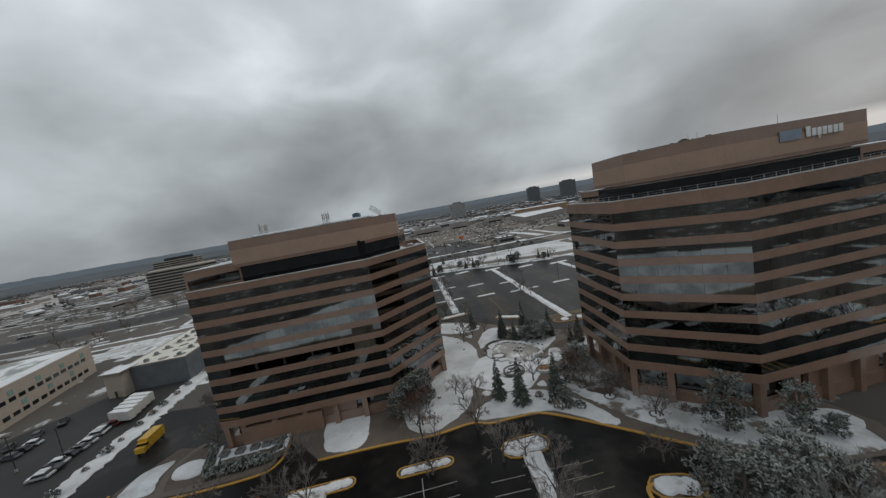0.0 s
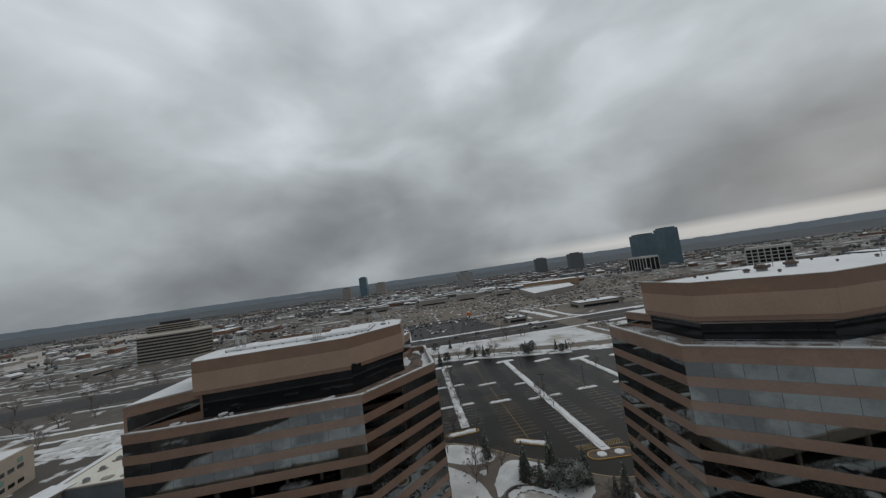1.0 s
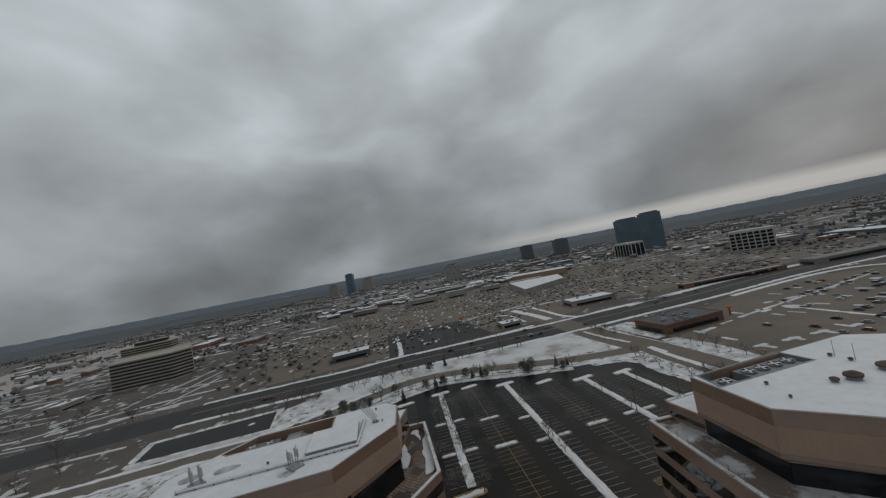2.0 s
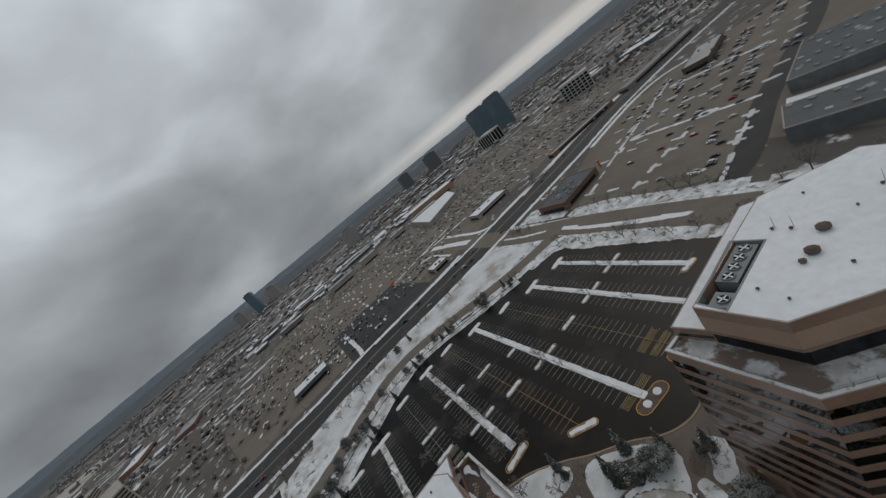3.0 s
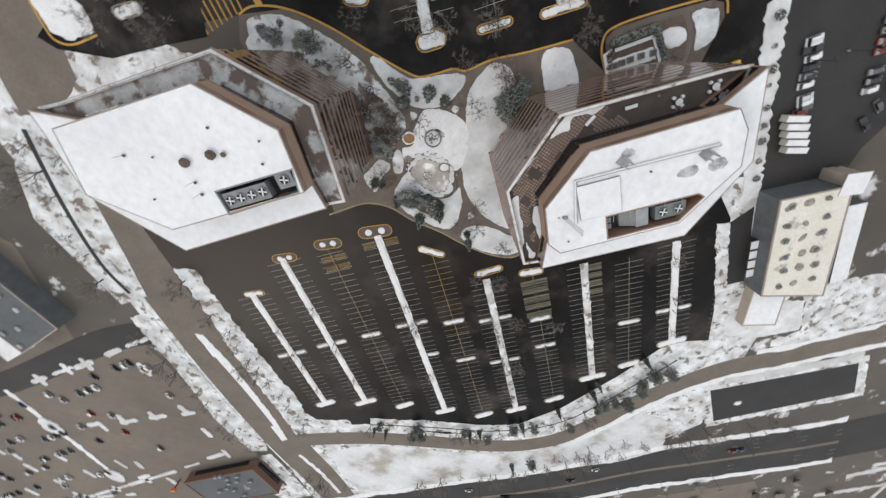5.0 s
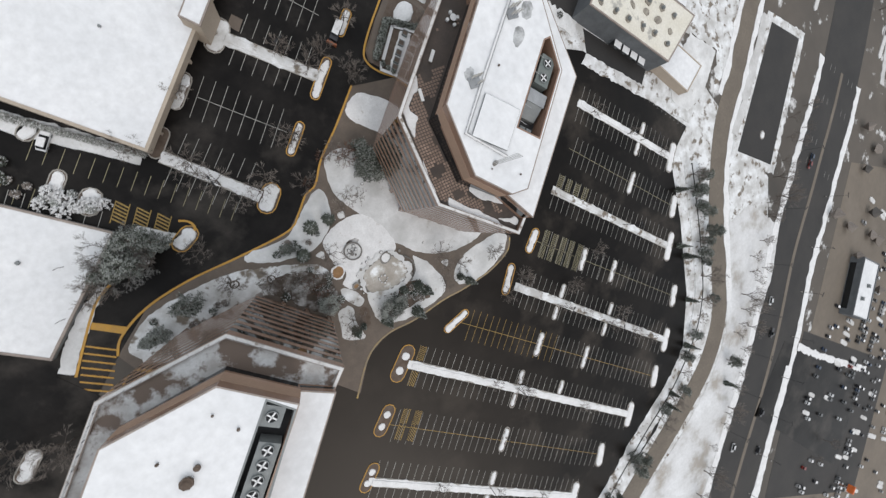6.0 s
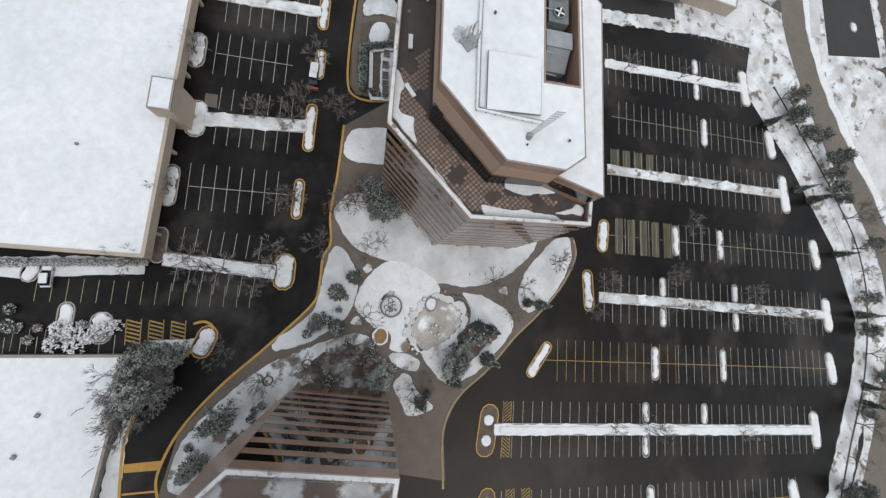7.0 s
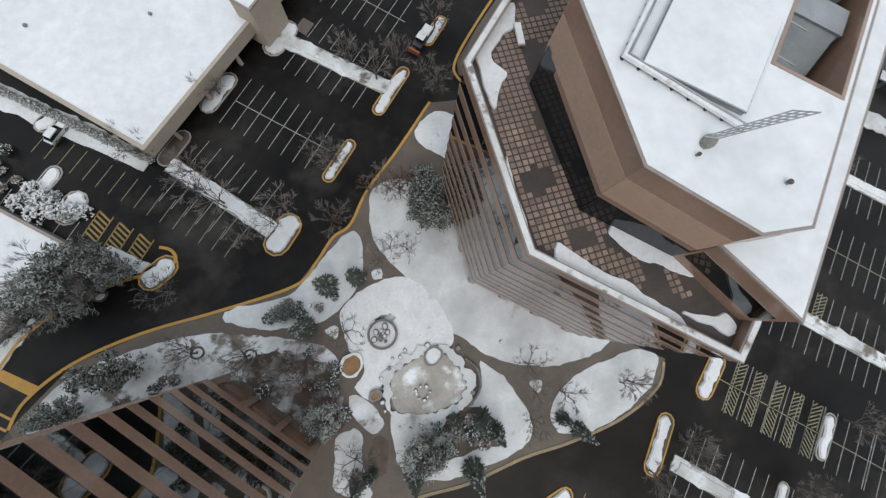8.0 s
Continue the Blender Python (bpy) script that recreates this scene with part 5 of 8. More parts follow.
PZ = B_T - 1.04
DRIFTS = [
    [(-19.7, 63.3), (-21.6, 60.9), (-23.1, 60.1), (-23.8, 57.2), (-21.3, 58.8), (-18.4, 62.2), (-18.1, 65.0), (-18.4, 68.9), (-19.8, 66.6), (-20.9, 65.2)],
    [(-18.5, 74.0), (-18.4, 77.4), (-18.6, 81.2), (-17.8, 81.0), (-17.9, 77.9), (-18.0, 75.0)],
    [(-20.9, 83.2), (-21.9, 84.2), (-24.7, 87.1), (-26.6, 88.4), (-28.1, 90.2), (-30.1, 92.1), (-31.1, 94.0), (-32.3, 95.4), (-33.9, 96.6), (-33.3, 97.1), (-31.0, 95.0), (-28.8, 93.2), (-23.7, 88.6), (-21.0, 85.9), (-20.2, 84.6)],
    [(-26.2, 83.4), (-26.9, 84.8), (-28.9, 87.1), (-30.2, 87.6), (-31.5, 88.7), (-33.3, 89.5), (-35.2, 90.4), (-35.3, 88.6), (-33.8, 87.6), (-30.4, 85.4), (-27.6, 82.8)],
    [(-30.9, 92.3), (-32.3, 92.8), (-33.8, 93.4), (-35.2, 93.4), (-35.6, 95.0), (-34.5, 95.6), (-33.2, 94.1), (-31.8, 93.4)],
    [(-23.8, 75.3), (-24.4, 76.3), (-24.7, 80.0), (-24.3, 79.6), (-23.9, 77.1)],
]
drift_polys = [ragged(ccw(smooth(d, True, 4)), 0.5, 0.14) for d in DRIFTS]
for d in drift_polys:
    s = Soup()
    s.prism(ccw(d), PZ - 0.02, PZ + 0.16, 0, taper=0.08)
    tagged(new("snow_drift", s.mesh("snow_drift", [SNOW])), "melting snow drift lying on the roof terrace", "snow", "drifts on the terrace")
for c, an in (((-23.1, 61.4), 1.5), ((-28.5, 54.7), 0.87)):
    ob = thing("terrace_bench", "pale slab bench topped with snow on the roof terrace", "bench", "benches on the terrace", at=(*c, PZ))
    for dx in (-0.9, 0.9):
        s = Soup()
        s.box((c[0] + math.cos(an) * dx, c[1] + math.sin(an) * dx, PZ), (0.3, 0.6, 0.45), an)
        part("leg", s, [STONE], ob)
    s = Soup()
    s.box((c[0], c[1], PZ + 0.45), (2.6, 0.75, 0.14), an)
    part("slab", s, [CAST_WHITE], ob)
    s = Soup()
    s.box((c[0], c[1], PZ + 0.59), (2.5, 0.68, 0.09), an)
    part("snow", s, [SNOW], ob)
for c in ((-36.2, 48.6), (-40.2, 42.5)):
    ob = thing("terrace_table", "round snow-topped terrace table with fixed stools", "table", "tables on the terrace", at=(*c, PZ))
    s = Soup()
    s.prism(ellipse(c, 0.12, 0.12, 0, 8), PZ, PZ + 0.72)
    part("stem", s, [STEEL], ob)
    s = Soup()
    s.prism(ellipse(c, 0.75, 0.75, 0, 12), PZ + 0.72, PZ + 0.86)
    part("tabletop", s, [SNOW], ob, "tabletop under snow")
    for k in range(4):
        s = Soup()
        q = (c[0] + math.cos(k * 1.57) * 1.25, c[1] + math.sin(k * 1.57) * 1.25)
        s.prism(ellipse(q, 0.36, 0.36, 0, 8), PZ + 0.02, PZ + 0.5)
        part("stool", s, [SNOW], ob, "stool under snow")

# sign on the first tower's top: a plain logo block and seven plain letter blocks
fa0, fa1 = (44, 94.6), (63, 114.6)
e_ = (Vector(fa1) - Vector(fa0)).normalized()
n_ = Vector((e_.y, -e_.x))
sg = thing("roof_sign", "white block letters with a grey-blue emblem on the brown fascia", "sign", at=(*(Vector(fa0) + e_ * 17 + n_ * 0.1), A_R - 3))

SIGN_AT = 16.4
W_DECK = [(33.6, 48.3), (-26.5, -16.3), (-14, -30), (76, -30), (93, -6.7)]
SIGN_FAR = (-219, 355)
PORTAL = (10.2, 23.0)
S_BLOCK = [(48.7, 62.5), (72.0, 84.6), (115.5, 47.2), (92.2, 25.0)]
fd = Vector((44, 94.6)) + n_ * 0.12
for k in range(7):
    s = Soup()
    p = fd + e_ * (SIGN_AT + k * 1.05)
    s.box((p.x, p.y, A_R - 3.0), (0.78, 0.14, 1.7 if k == 0 else 1.3), angle_of(fa0, fa1))
    if k == 2:
        s.box((p.x, p.y, A_R - 3.5), (0.2, 0.14, 0.5), angle_of(fa0, fa1))
    part("letter", s, [LETTER], sg)
s = Soup()
p = fd + e_ * (SIGN_AT - 3.4)
s.box((p.x, p.y, A_R - 3.1), (4.2, 0.12, 1.7), angle_of(fa0, fa1))
part("emblem", s, [LOGO_BLUE], sg, "grey-blue emblem panel")

# ---- low buildings round the towers ----
def low_block(name, label, poly, h, wall, roof, category="building", edge=0.5, doors=0, roof_label=""):
    poly = ccw(poly)
    c = [sum(p[k] for p in poly) / len(poly) for k in (0, 1)]
    ob = thing(name, label, category, at=(*c, 0))
    s = Soup()
    s.prism(poly, 0, h - 0.15, 0)
    part("wall", s, [wall], ob)
    s = Soup()
    s.ring(inset(poly, -0.06), inset(poly, edge), h - 0.4, h)
    part("roof_edge", s, [COPING if wall is not BEIGE else BEIGE], ob)
    s = Soup()
    s.prism(inset(poly, edge * 0.9), h - 0.3, h - 0.12, 0)
    part("roof", s, [roof], ob, roof_label)
    return ob, poly


# parking deck with an open level under a white roof, its shade a dark solid
deck = ccw(W_DECK)
ob = thing("parking_deck", "low parking deck with a beige fascia and a smooth snow roof", "parking deck", at=(30, 10, 0))
s = Soup()
s.prism(deck, 5.0, 5.6, 0)
part("roof_snow", s, [ROOF_SNOW], ob, "smooth snow cover on the deck")
s = Soup()
s.ring(inset(deck, -0.25), inset(deck, 0.5), 3.1, 5.75)
part("fascia", s, [BEIGE], ob, "beige precast fascia")
# dark-coloured block stands in for the shade inside the open level
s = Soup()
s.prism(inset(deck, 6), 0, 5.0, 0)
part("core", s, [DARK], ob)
for a, b in zip(deck, deck[1:] + deck[:1]):
    cnt = int(dist(a, b) / 9)
    for k in range(cnt):
        p = lerp(inset(deck, 0.6)[deck.index(a)], inset(deck, 0.6)[(deck.index(a) + 1) % len(deck)], (k + 0.5) / cnt)
        s = Soup()
        s.box((*p, 0), (0.7, 0.7, 3.2), angle_of(a, b))
        part("column", s, [BEIGE], ob)
for k in range(4):
    q = (random.uniform(10, 60), random.uniform(-25, 35))
    if inside(q, inset(deck, 3)):
        s = Soup()
        s.box((*q, 5.6), (0.5, 0.5, random.uniform(.2, .5)), random.uniform(0, 3))
        part("roof_outlet", s, [UNIT_GREY], ob)

pt = Vector(PORTAL)
pa = W_ANG
ob = thing("stair_tower", "beige stair tower with a snow cap at the parking deck", "stair tower", at=(*pt, 0))
s = Soup()
s.box((*pt, 0), (7.2, 4.4, 9.2), pa)
part("wall", s, [BEIGE], ob)
s = Soup()
u, v = Vector((math.cos(pa), math.sin(pa))), Vector((-math.sin(pa), math.cos(pa)))
s.box((*pt, 9.2), (7.3, 4.5, 0.3), pa)
part("coping", s, [COPING], ob)
s = Soup()
s.box((*pt, 9.45), (6.6, 3.8, 0.15), pa)
part("roof_snow", s, [ROOF_SNOW], ob)

ob, poly = low_block("south_block", "low grey-walled podium under smooth snow beside the road", S_BLOCK, 1.8, UNIT_GREY, ROOF_SNOW, roof_label="smooth snow cover")
for c in ((74, 66), (67, 62), (82, 80), (88, 66)):
    s = Soup()
    s.box((*c, 1.65), (0.7, 0.7, 0.5), 0.4)
    part("roof_vent", s, [UNIT_GREY], ob)
for c in ((65.6, 77.0), (60.6, 66.0)):
    s = Soup()
    s.tube([(*c, 1.6), (*c, 3.6), (c[0] + 0.9, c[1] + 0.2, 3.8)], [0.06] * 3, 5)
    part("lamp_arm", s, [DARK], ob)

# slate annex with a cream roof and a small tower
MEMBRANE_STAIN = make_mat("wet_membrane", (0.17, 0.15, 0.125), 0.7, second=(0.34, 0.31, 0.26), scale=0.5, fine=3, bump=0.0, contrast=0.4)
ob, poly = low_block("annex", "slate-grey annex with a stained cream roof beside the car park", [(-137.5, 70.2), (-105.8, 43.2), (-121.2, 27.2), (-158, 57)], 9.0, SLATE, CREAM, roof_label="stained cream roof membrane")
for k in range(18):
    q = lerp((-115.5, 38.5), (-142, 59.5), (k // 3) / 5.0)
    q = (q[0] + (k % 3 - 1) * 3.6 + random.uniform(-.8, .8), q[1] + (k % 3 - 1) * 4.0 + random.uniform(-.8, .8))
    s = Soup()
    s.prism(ragged(ccw(ellipse(q, random.uniform(1.0, 2.1), random.uniform(0.8, 1.5), 0.7 * k, 10)), 0.6, 0.3, k), 8.85, 9.115 + 0.002 * k, 0)
    part("wet_patch", s, [MEMBRANE_STAIN], ob, "dark wet stain on the membrane")
    if k % 3 != 1:
        s = Soup()
        s.box((*q, 9.1), (1.3, 1.1, 0.75), 0.7 + 0.2 * k)
        s.box((*q, 9.85), (0.8, 0.7, 0.2), 0.7 + 0.2 * k)
        part("roof_unit", s, [UNIT_GREY], ob)
an_dir = angle_of((-137.5, 70.2), (-105.8, 43.2))
for k in range(4):
    q = lerp((-137.5, 70.2), (-105.8, 43.2), 0.2 + k * 0.105)
    s = Soup()
    s.box((q[0] + 0.09, q[1] + 0.11, 0.2), (2.9, 0.24, 3.4), an_dir)
    part("loading_door", s, [DARK], ob, "dark loading door")
    s = Soup()
    s.box((q[0] + 0.9, q[1] + 1.1, 3.7), (3.4, 2.6, 0.3), an_dir, 0, 1)
    part("door_canopy", s, [UNIT_GREY, SNOW], ob)
flat("verge_annex", ragged(ccw([(-160, 58), (-169, 62), (-183, 72), (-174, 91), (-188, 80), (-206, 54), (-224, 32), (-206, 20), (-180, 38)]), 2.0, 0.8), 0.1, SNOW_THIN, "half-melted snow between the annex and the ring drive", "snow")
flat("yard_strip", ragged(ccw([(-104.5, 59.2), (-155, 97), (-158, 93.6), (-108, 56.2)]), 1.2, 0.5), 0.24, SNOW_THIN, "narrow strip of snow between car park and yard", "snow")
flat("yard_snow", ragged(ccw([(-153, 93), (-168, 88), (-182, 72), (-168, 61), (-150, 74), (-147.6, 84)]), 1.6, 0.6), 0.22, SNOW_LAWN, "ploughed snow along the yard beside the annex", "snow")
flat("dock_yard", [(-110, 47.5), (-137, 69), (-131, 76), (-121, 68), (-108, 58)], 0.12, ROAD_GREY, "cleared loading yard beside the annex", "yard")
ob = thing("annex_lean_to", "low snow-roofed lean-to along the annex", "lean-to", at=(-150, 46, 0))
s = Soup()
s.prism(ccw([(-132, 31), (-136, 26.5), (-163, 47), (-159.6, 52)]), 0, 5.4, 0, 1)
part("body", s, [SLATE, ROOF_SNOW], ob)
ob = thing("annex_tower", "small cream corner tower with a flat snow roof", "tower", at=(-121, 27.5, 0))
s = Soup()
s.box((-121, 27, 0), (6, 6, 8.6), 0.7)
part("wall", s, [BEIGE], ob)
s = Soup()
s.box((-121, 27, 8.6), (7.6, 7.6, 0.5), 0.7, 0, 1)
part("roof", s, [COPING, ROOF_SNOW], ob)
for k in range(3):
    s = Soup()
    s.box((-118.0 - k * 1.5 + 0.2, 26.2 + k * 1.4 - 1.6, 0.3), (0.7, 0.15, 2.4), 0.7)
    part("window", s, [DARK], ob)
ob, poly = low_block("annex_porch", "low snow-roofed loading bay at the annex", [(-139, 70), (-152, 84), (-164, 76), (-150, 62)], 4.2, BEIGE, ROOF_SNOW)

# long pale building with teal panels
GB = [(-128, -3.5), (-176.5, 22.8), (-203, -26), (-154, -52)]
ob, poly = low_block("panel_building", "long pale office building with teal panels and small dark windows", GB, 12.6, BEIGE, GREEN_ROOF, roof_label="grey-green roof with thin snow")
gd = (Vector(GB[1]) - Vector(GB[0])).normalized()
gn = Vector((gd.y, -gd.x))
for k in range(12):
    for r in range(2):
        p = Vector(GB[0]) + gd * (3.5 + k * 4.1) + gn * 0.05
        s = Soup()
        s.box((p.x, p.y, 2.0 + r * 5.0), (2.7, 0.14, 1.3), angle_of(GB[0], GB[1]))
        part("window", s, [GLASS_CLEAR], ob)
        if (k + r) % 3 == 0:
            s = Soup()
            s.box((p.x, p.y, 4.2 + r * 4.8), (2.2, 0.12, 1.7), angle_of(GB[0], GB[1]))
            part("teal_panel", s, [TEAL], ob, "pale teal cladding panel")
ob = thing("panel_building_roof_snow", "band of snow along the roof edge", "snow", at=(-150, 8, 12.6))
s = Soup()
s.prism(ccw([(-129, -4.2), (-175.8, 21.2), (-178.6, 16), (-132, -9)]), 12.2, 12.56)
part("snow", s, [SNOW], ob)


# ---- plants ----
def tree_branches(s, tw, p, d, length, r, depth, rng, spread=0.55):
    """A limb that forks; thin ends go to the twig soup."""
    q = p + d * length
    midp = p + d * length * 0.5 + Vector((rng.uniform(-.06, .06), rng.uniform(-.06, .06), 0)) * length
    (s if depth > 1 else tw).tube([p, midp, q], [max(r, .026), max(r * 0.8, .021), max(r * 0.55, .013)], 4 if depth > 2 else 3, 0, False)
    if depth == 0:
        return
    n = 3 if depth > 1 else 6
    for k in range(n):
        a = rng.uniform(0, 6.28)
        o = d.orthogonal().normalized()
        side = (Matrix.Rotation(a, 3, d) @ o)
        nd = (d + side * rng.uniform(spread * .7, spread * 1.4) + Vector((0, 0, 0.12))).normalized()
        tree_branches(s, tw, p.lerp(q, rng.uniform(0.45, 1.0)), nd, length * rng.uniform(.55, .8), r * .5, depth - 1, rng, spread)


def bare_tree(label, height, seed, depth=4, spread=0.6, mats=None):
    rng = random.Random(seed)
    ob = thing("bare_tree", label, "tree", "bare trees")
    s, tw = Soup(), Soup()
    h = height * 0.22
    s.tube([(0, 0, -0.2), (0.05, 0, h * 0.6), (0, 0.04, h)], [height * 0.026, height * 0.021, height * 0.018], 6)
    for k in range(5):
        a = k * 1.256 + rng.uniform(-.3, .3)
        d = Vector((math.cos(a) * spread, math.sin(a) * spread, 1)).normalized()
        tree_branches(s, tw, Vector((0, 0, h * rng.uniform(.7, 1))), d, height * 0.34, height * 0.012, depth - 1, rng, spread)
    part("trunk", s, [BARK], ob)
    part("crown", tw, [mats or TWIG], ob, "fine bare twigs")
    return ob


def spruce(label, height, width, seed, mat=None, frost=0.25):
    rng = random.Random(seed)
    ob = thing("spruce", label, "tree", "evergreen trees")
    s = Soup()
    s.tube([(0, 0, -0.2), (0, 0, height * 0.5), (0, 0, height * 0.97)], [height * 0.02, height * 0.012, 0.03], 6)
    part("trunk", s, [BARK], ob)
    cr = Soup()
    layers = int(height * 2.1)
    for j in range(layers):
        f = j / layers
        z = height * (0.05 + 0.93 * f)
        rad = width / 2 * (1 - f) ** 0.85 + 0.12
        cnt = max(7, int(26 * (1 - f) + 6))
        for k in range(cnt):
            a = rng.uniform(0, 6.28)
            r = rad * rng.uniform(0.65, 1.12)
            w = 0.09 + 0.15 * r / (width / 2) * rng.uniform(.7, 1.3)
            c, sn = math.cos(a), math.sin(a)
            dz = -0.22 * r + rng.uniform(-.15, .15)
            z0 = z + rng.uniform(-.2, .2)
            px, py = -sn * w, c * w
            m = 1 if rng.random() < frost * 0.2 else 0
            if rng.random() < frost * 0.3:
                q, u = rng.uniform(.55, .95), rng.uniform(.09, .2)
                fx, fy, fz = c * r * q, sn * r * q, z0 + dz * q + 0.17
                cr.add([(fx - c * u * 1.8, fy - sn * u * 1.8, fz + .06), (fx - sn * u, fy + c * u, fz), (fx + c * u * 1.6, fy + sn * u * 1.6, fz - .06), (fx + sn * u, fy - c * u, fz)], [(0, 3, 2, 1)], 2)
            cr.add([(0, 0, z0 + 0.12), (c * r * .55 + px, sn * r * .55 + py, z0 + dz * .35), (c * r, sn * r, z0 + dz), (c * r * .55 - px, sn * r * .55 - py, z0 + dz * .35), (c * r * .6, sn * r * .6, z0 + dz * .3 + 0.16)],
                   [(0, 1, 4), (1, 2, 4), (2, 3, 4), (3, 0, 4), (0, 3, 2, 1)], m)
    part("crown", cr, [mat or NEEDLE, NEEDLE_FROST, FLECK], ob, "dense drooping needle boughs")
    return ob


def pine_clump(label, height, width, seed, frost=0.74, name="pine_tree"):
    """A rounded pine of many needle tufts on limbs."""
    rng = random.Random(seed)
    ob = thing(name, label, "tree", "evergreen trees")
    s = Soup()
    s.tube([(0, 0, -0.2), (0.1, 0, height * 0.5), (0, 0.1, height * 0.9)], [height * 0.03, height * 0.02, 0.05], 6)
    cr = Soup()
    for k in range(58):
        a, f = rng.uniform(0, 6.28), rng.uniform(0.18, 1)
        r = width / 2 * rng.uniform(0.35, 1) * math.sqrt(max(0.1, 1 - (f - 0.35) ** 2 * 1.7))
        tip = Vector((math.cos(a) * r, math.sin(a) * r, height * f))
        s.tube([(0, 0, height * f * 0.8), tuple(tip)], [0.07, 0.03], 3, 0, False)
        for j in range(27):
            c = tip + Vector((rng.gauss(0, 1), rng.gauss(0, 1), rng.gauss(0, .6))) * width * 0.062
            d = Vector((rng.gauss(0, 1), rng.gauss(0, 1), rng.uniform(.0, .9))).normalized()
            o = d.orthogonal().normalized() * rng.uniform(.07, .16)
            o2 = d.cross(o)
            l = rng.uniform(.35, .8)
            m = 1 if rng.random() < frost * 0.5 else 0
            if rng.random() < frost * 0.10:
                u, v = rng.uniform(.08, .2), c + d * l * .6 + Vector((0, 0, .12))
                g = rng.uniform(0, 6.28)
                cr.add([(v.x + math.cos(g + t) * u, v.y + math.sin(g + t) * u, v.z + rng.uniform(-.04, .04)) for t in (0, 1.3, 2.9, 4.4)], [(0, 1, 2, 3)], 2)
            cr.add([c - o, c + o2, c + o, c - o2, c + d * l], [(0, 1, 4), (1, 2, 4), (2, 3, 4), (3, 0, 4)], m)
    part("trunk", s, [BARK], ob)
    part("crown", cr, [NEEDLE, NEEDLE_FROST, FLECK], ob, "tufts of dark needles dusted with frost")
    return ob


def shrub(label, height, width, seed, mat, frost, name="shrub"):
    rng = random.Random(seed)
    ob = thing(name, label, "shrub", "shrubs")
    cr, st = Soup(), Soup()
    for k in range(70):
        a, r = rng.uniform(0, 6.28), width / 2 * math.sqrt(rng.random())
        zt = height * math.sqrt(max(0.05, 1 - (2 * r / width) ** 2)) * rng.uniform(.6, 1.05)
        p = Vector((math.cos(a) * r, math.sin(a) * r, zt))
        if k % 4 == 0:
            st.tube([(0, 0, -0.1), tuple(p * 0.5 + Vector((0, 0, zt * .2))), tuple(p)], [0.05, 0.03, 0.012], 3, 0, False)
        for j in range(3):
            d = Vector((rng.gauss(0, 1), rng.gauss(0, 1), rng.uniform(.2, 1))).normalized()
            o = d.orthogonal().normalized() * rng.uniform(.10, .2)
            o2 = d.cross(o)
            cr.add([p - o, p + o2, p + o, p - o2, p + d * rng.uniform(.2, .5)], [(0, 1, 4), (1, 2, 4), (2, 3, 4), (3, 0, 4)], 1 if rng.random() < frost else 0)
    part("stem", st, [BARK], ob)
    part("foliage", cr, [mat, SNOW if frost < 0.5 else NEEDLE_FROST], ob, "dense clipped foliage with bits of snow")
    return ob


def plant_out(kinds, spots, rng, lo=0.8, hi=1.2, z=0.2):
    """Copies of the given plants at the spots; the first of each kind is moved to a spot itself."""
    for k, (x, y, *sc) in enumerate(spots):
        src = kinds[k % len(kinds)]
        f = sc[0] if sc else rng.uniform(lo, hi)
        m = Matrix.LocRotScale((x, y, z), Euler((0, 0, rng.uniform(0, 6.28))), (1, 1, 1))
        if not src.get("set"):
            src["set"] = 1
            src.matrix_basis = m
            src.scale = (f, f, f)
        else:
            o = copy_thing(src, m)
            o.scale = (f, f, f)
    

rng = random.Random(5)
bare = [bare_tree("leafless deciduous tree with fine grey-brown twigs", 7.0, 10 + k, 4, 0.55 + 0.12 * k) for k in range(4)]
big = [bare_tree("tall leafless tree with spreading crown", 11.0, 31 + k, 5, 0.62) for k in range(2)]
rimed = [bare_tree("tall leafless tree with pale frosted twigs", 10.0, 41, 5, 0.66, TWIG_FROST), bare_tree("tall leafless tree with dense brown twigs", 10.0, 42, 5, 0.66)]
russet = [bare_tree("young tree keeping russet dead leaves", 6.0, 51, 4, 0.5, TWIG_RED)]
PLAZA_BARE = [(32.1, 84.9, 1.0), (23.5, 87.5, 1.1), (14.4, 91.7, 1.15), (6.5, 87.4), (4.5, 66.7), (-6.9, 62.6), (-24.6, 100.8), (-24.8, 106.1), (-21, 43), (-43.2, 108.9), (-4.5, 73.9), (23.2, 88.2), (17.5, 90), (33, 83.6), (9.8, 112), (8.6, 108.4)]
LOT_BARE = [(-3.8, 31.4), (-14.1, 35.3), (-19.9, 41.9), (4, 53.7), (27.6, 51.9), (13.2, 61.9), (-5.7, 60.6), (20.8, 66.2), (-41.5, 108.7), (-50.6, 122.6), (-84.4, 127.1), (-22.9, 110.5), (-29.8, 107.4), (-42, 124.8), (-71, 135), (-68.1, 135.1), (-86.8, 155.6), (-49.8, 121.2), (-34.5, 159.2), (-4.9, 32.5), (-9.2, 38), (2.4, 54.6), (27.6, 55.3), (16, 64.6), (-24, 28), (22, 36), (-1, 11.5), (37, 46)]
plant_out(bare, PLAZA_BARE + LOT_BARE, rng, 0.85, 1.25)
plant_out(bare, [(24.1, 58.7, 1.3), (-2.0, 76, 1.0), (-7.6, 74.9, .8), (34.8, 73.4, 1.1), (21, 98.6, .8)], rng)
plant_out(russet, [(-8.6, 63.4, 1.35), (-10.4, 62.2, 1.1), (-2.8, 61.8), (3.6, 67.2), (13, 96), (11, 101), (14.4, 92.5)], rng, 0.7, 1.1)
row_trees = []
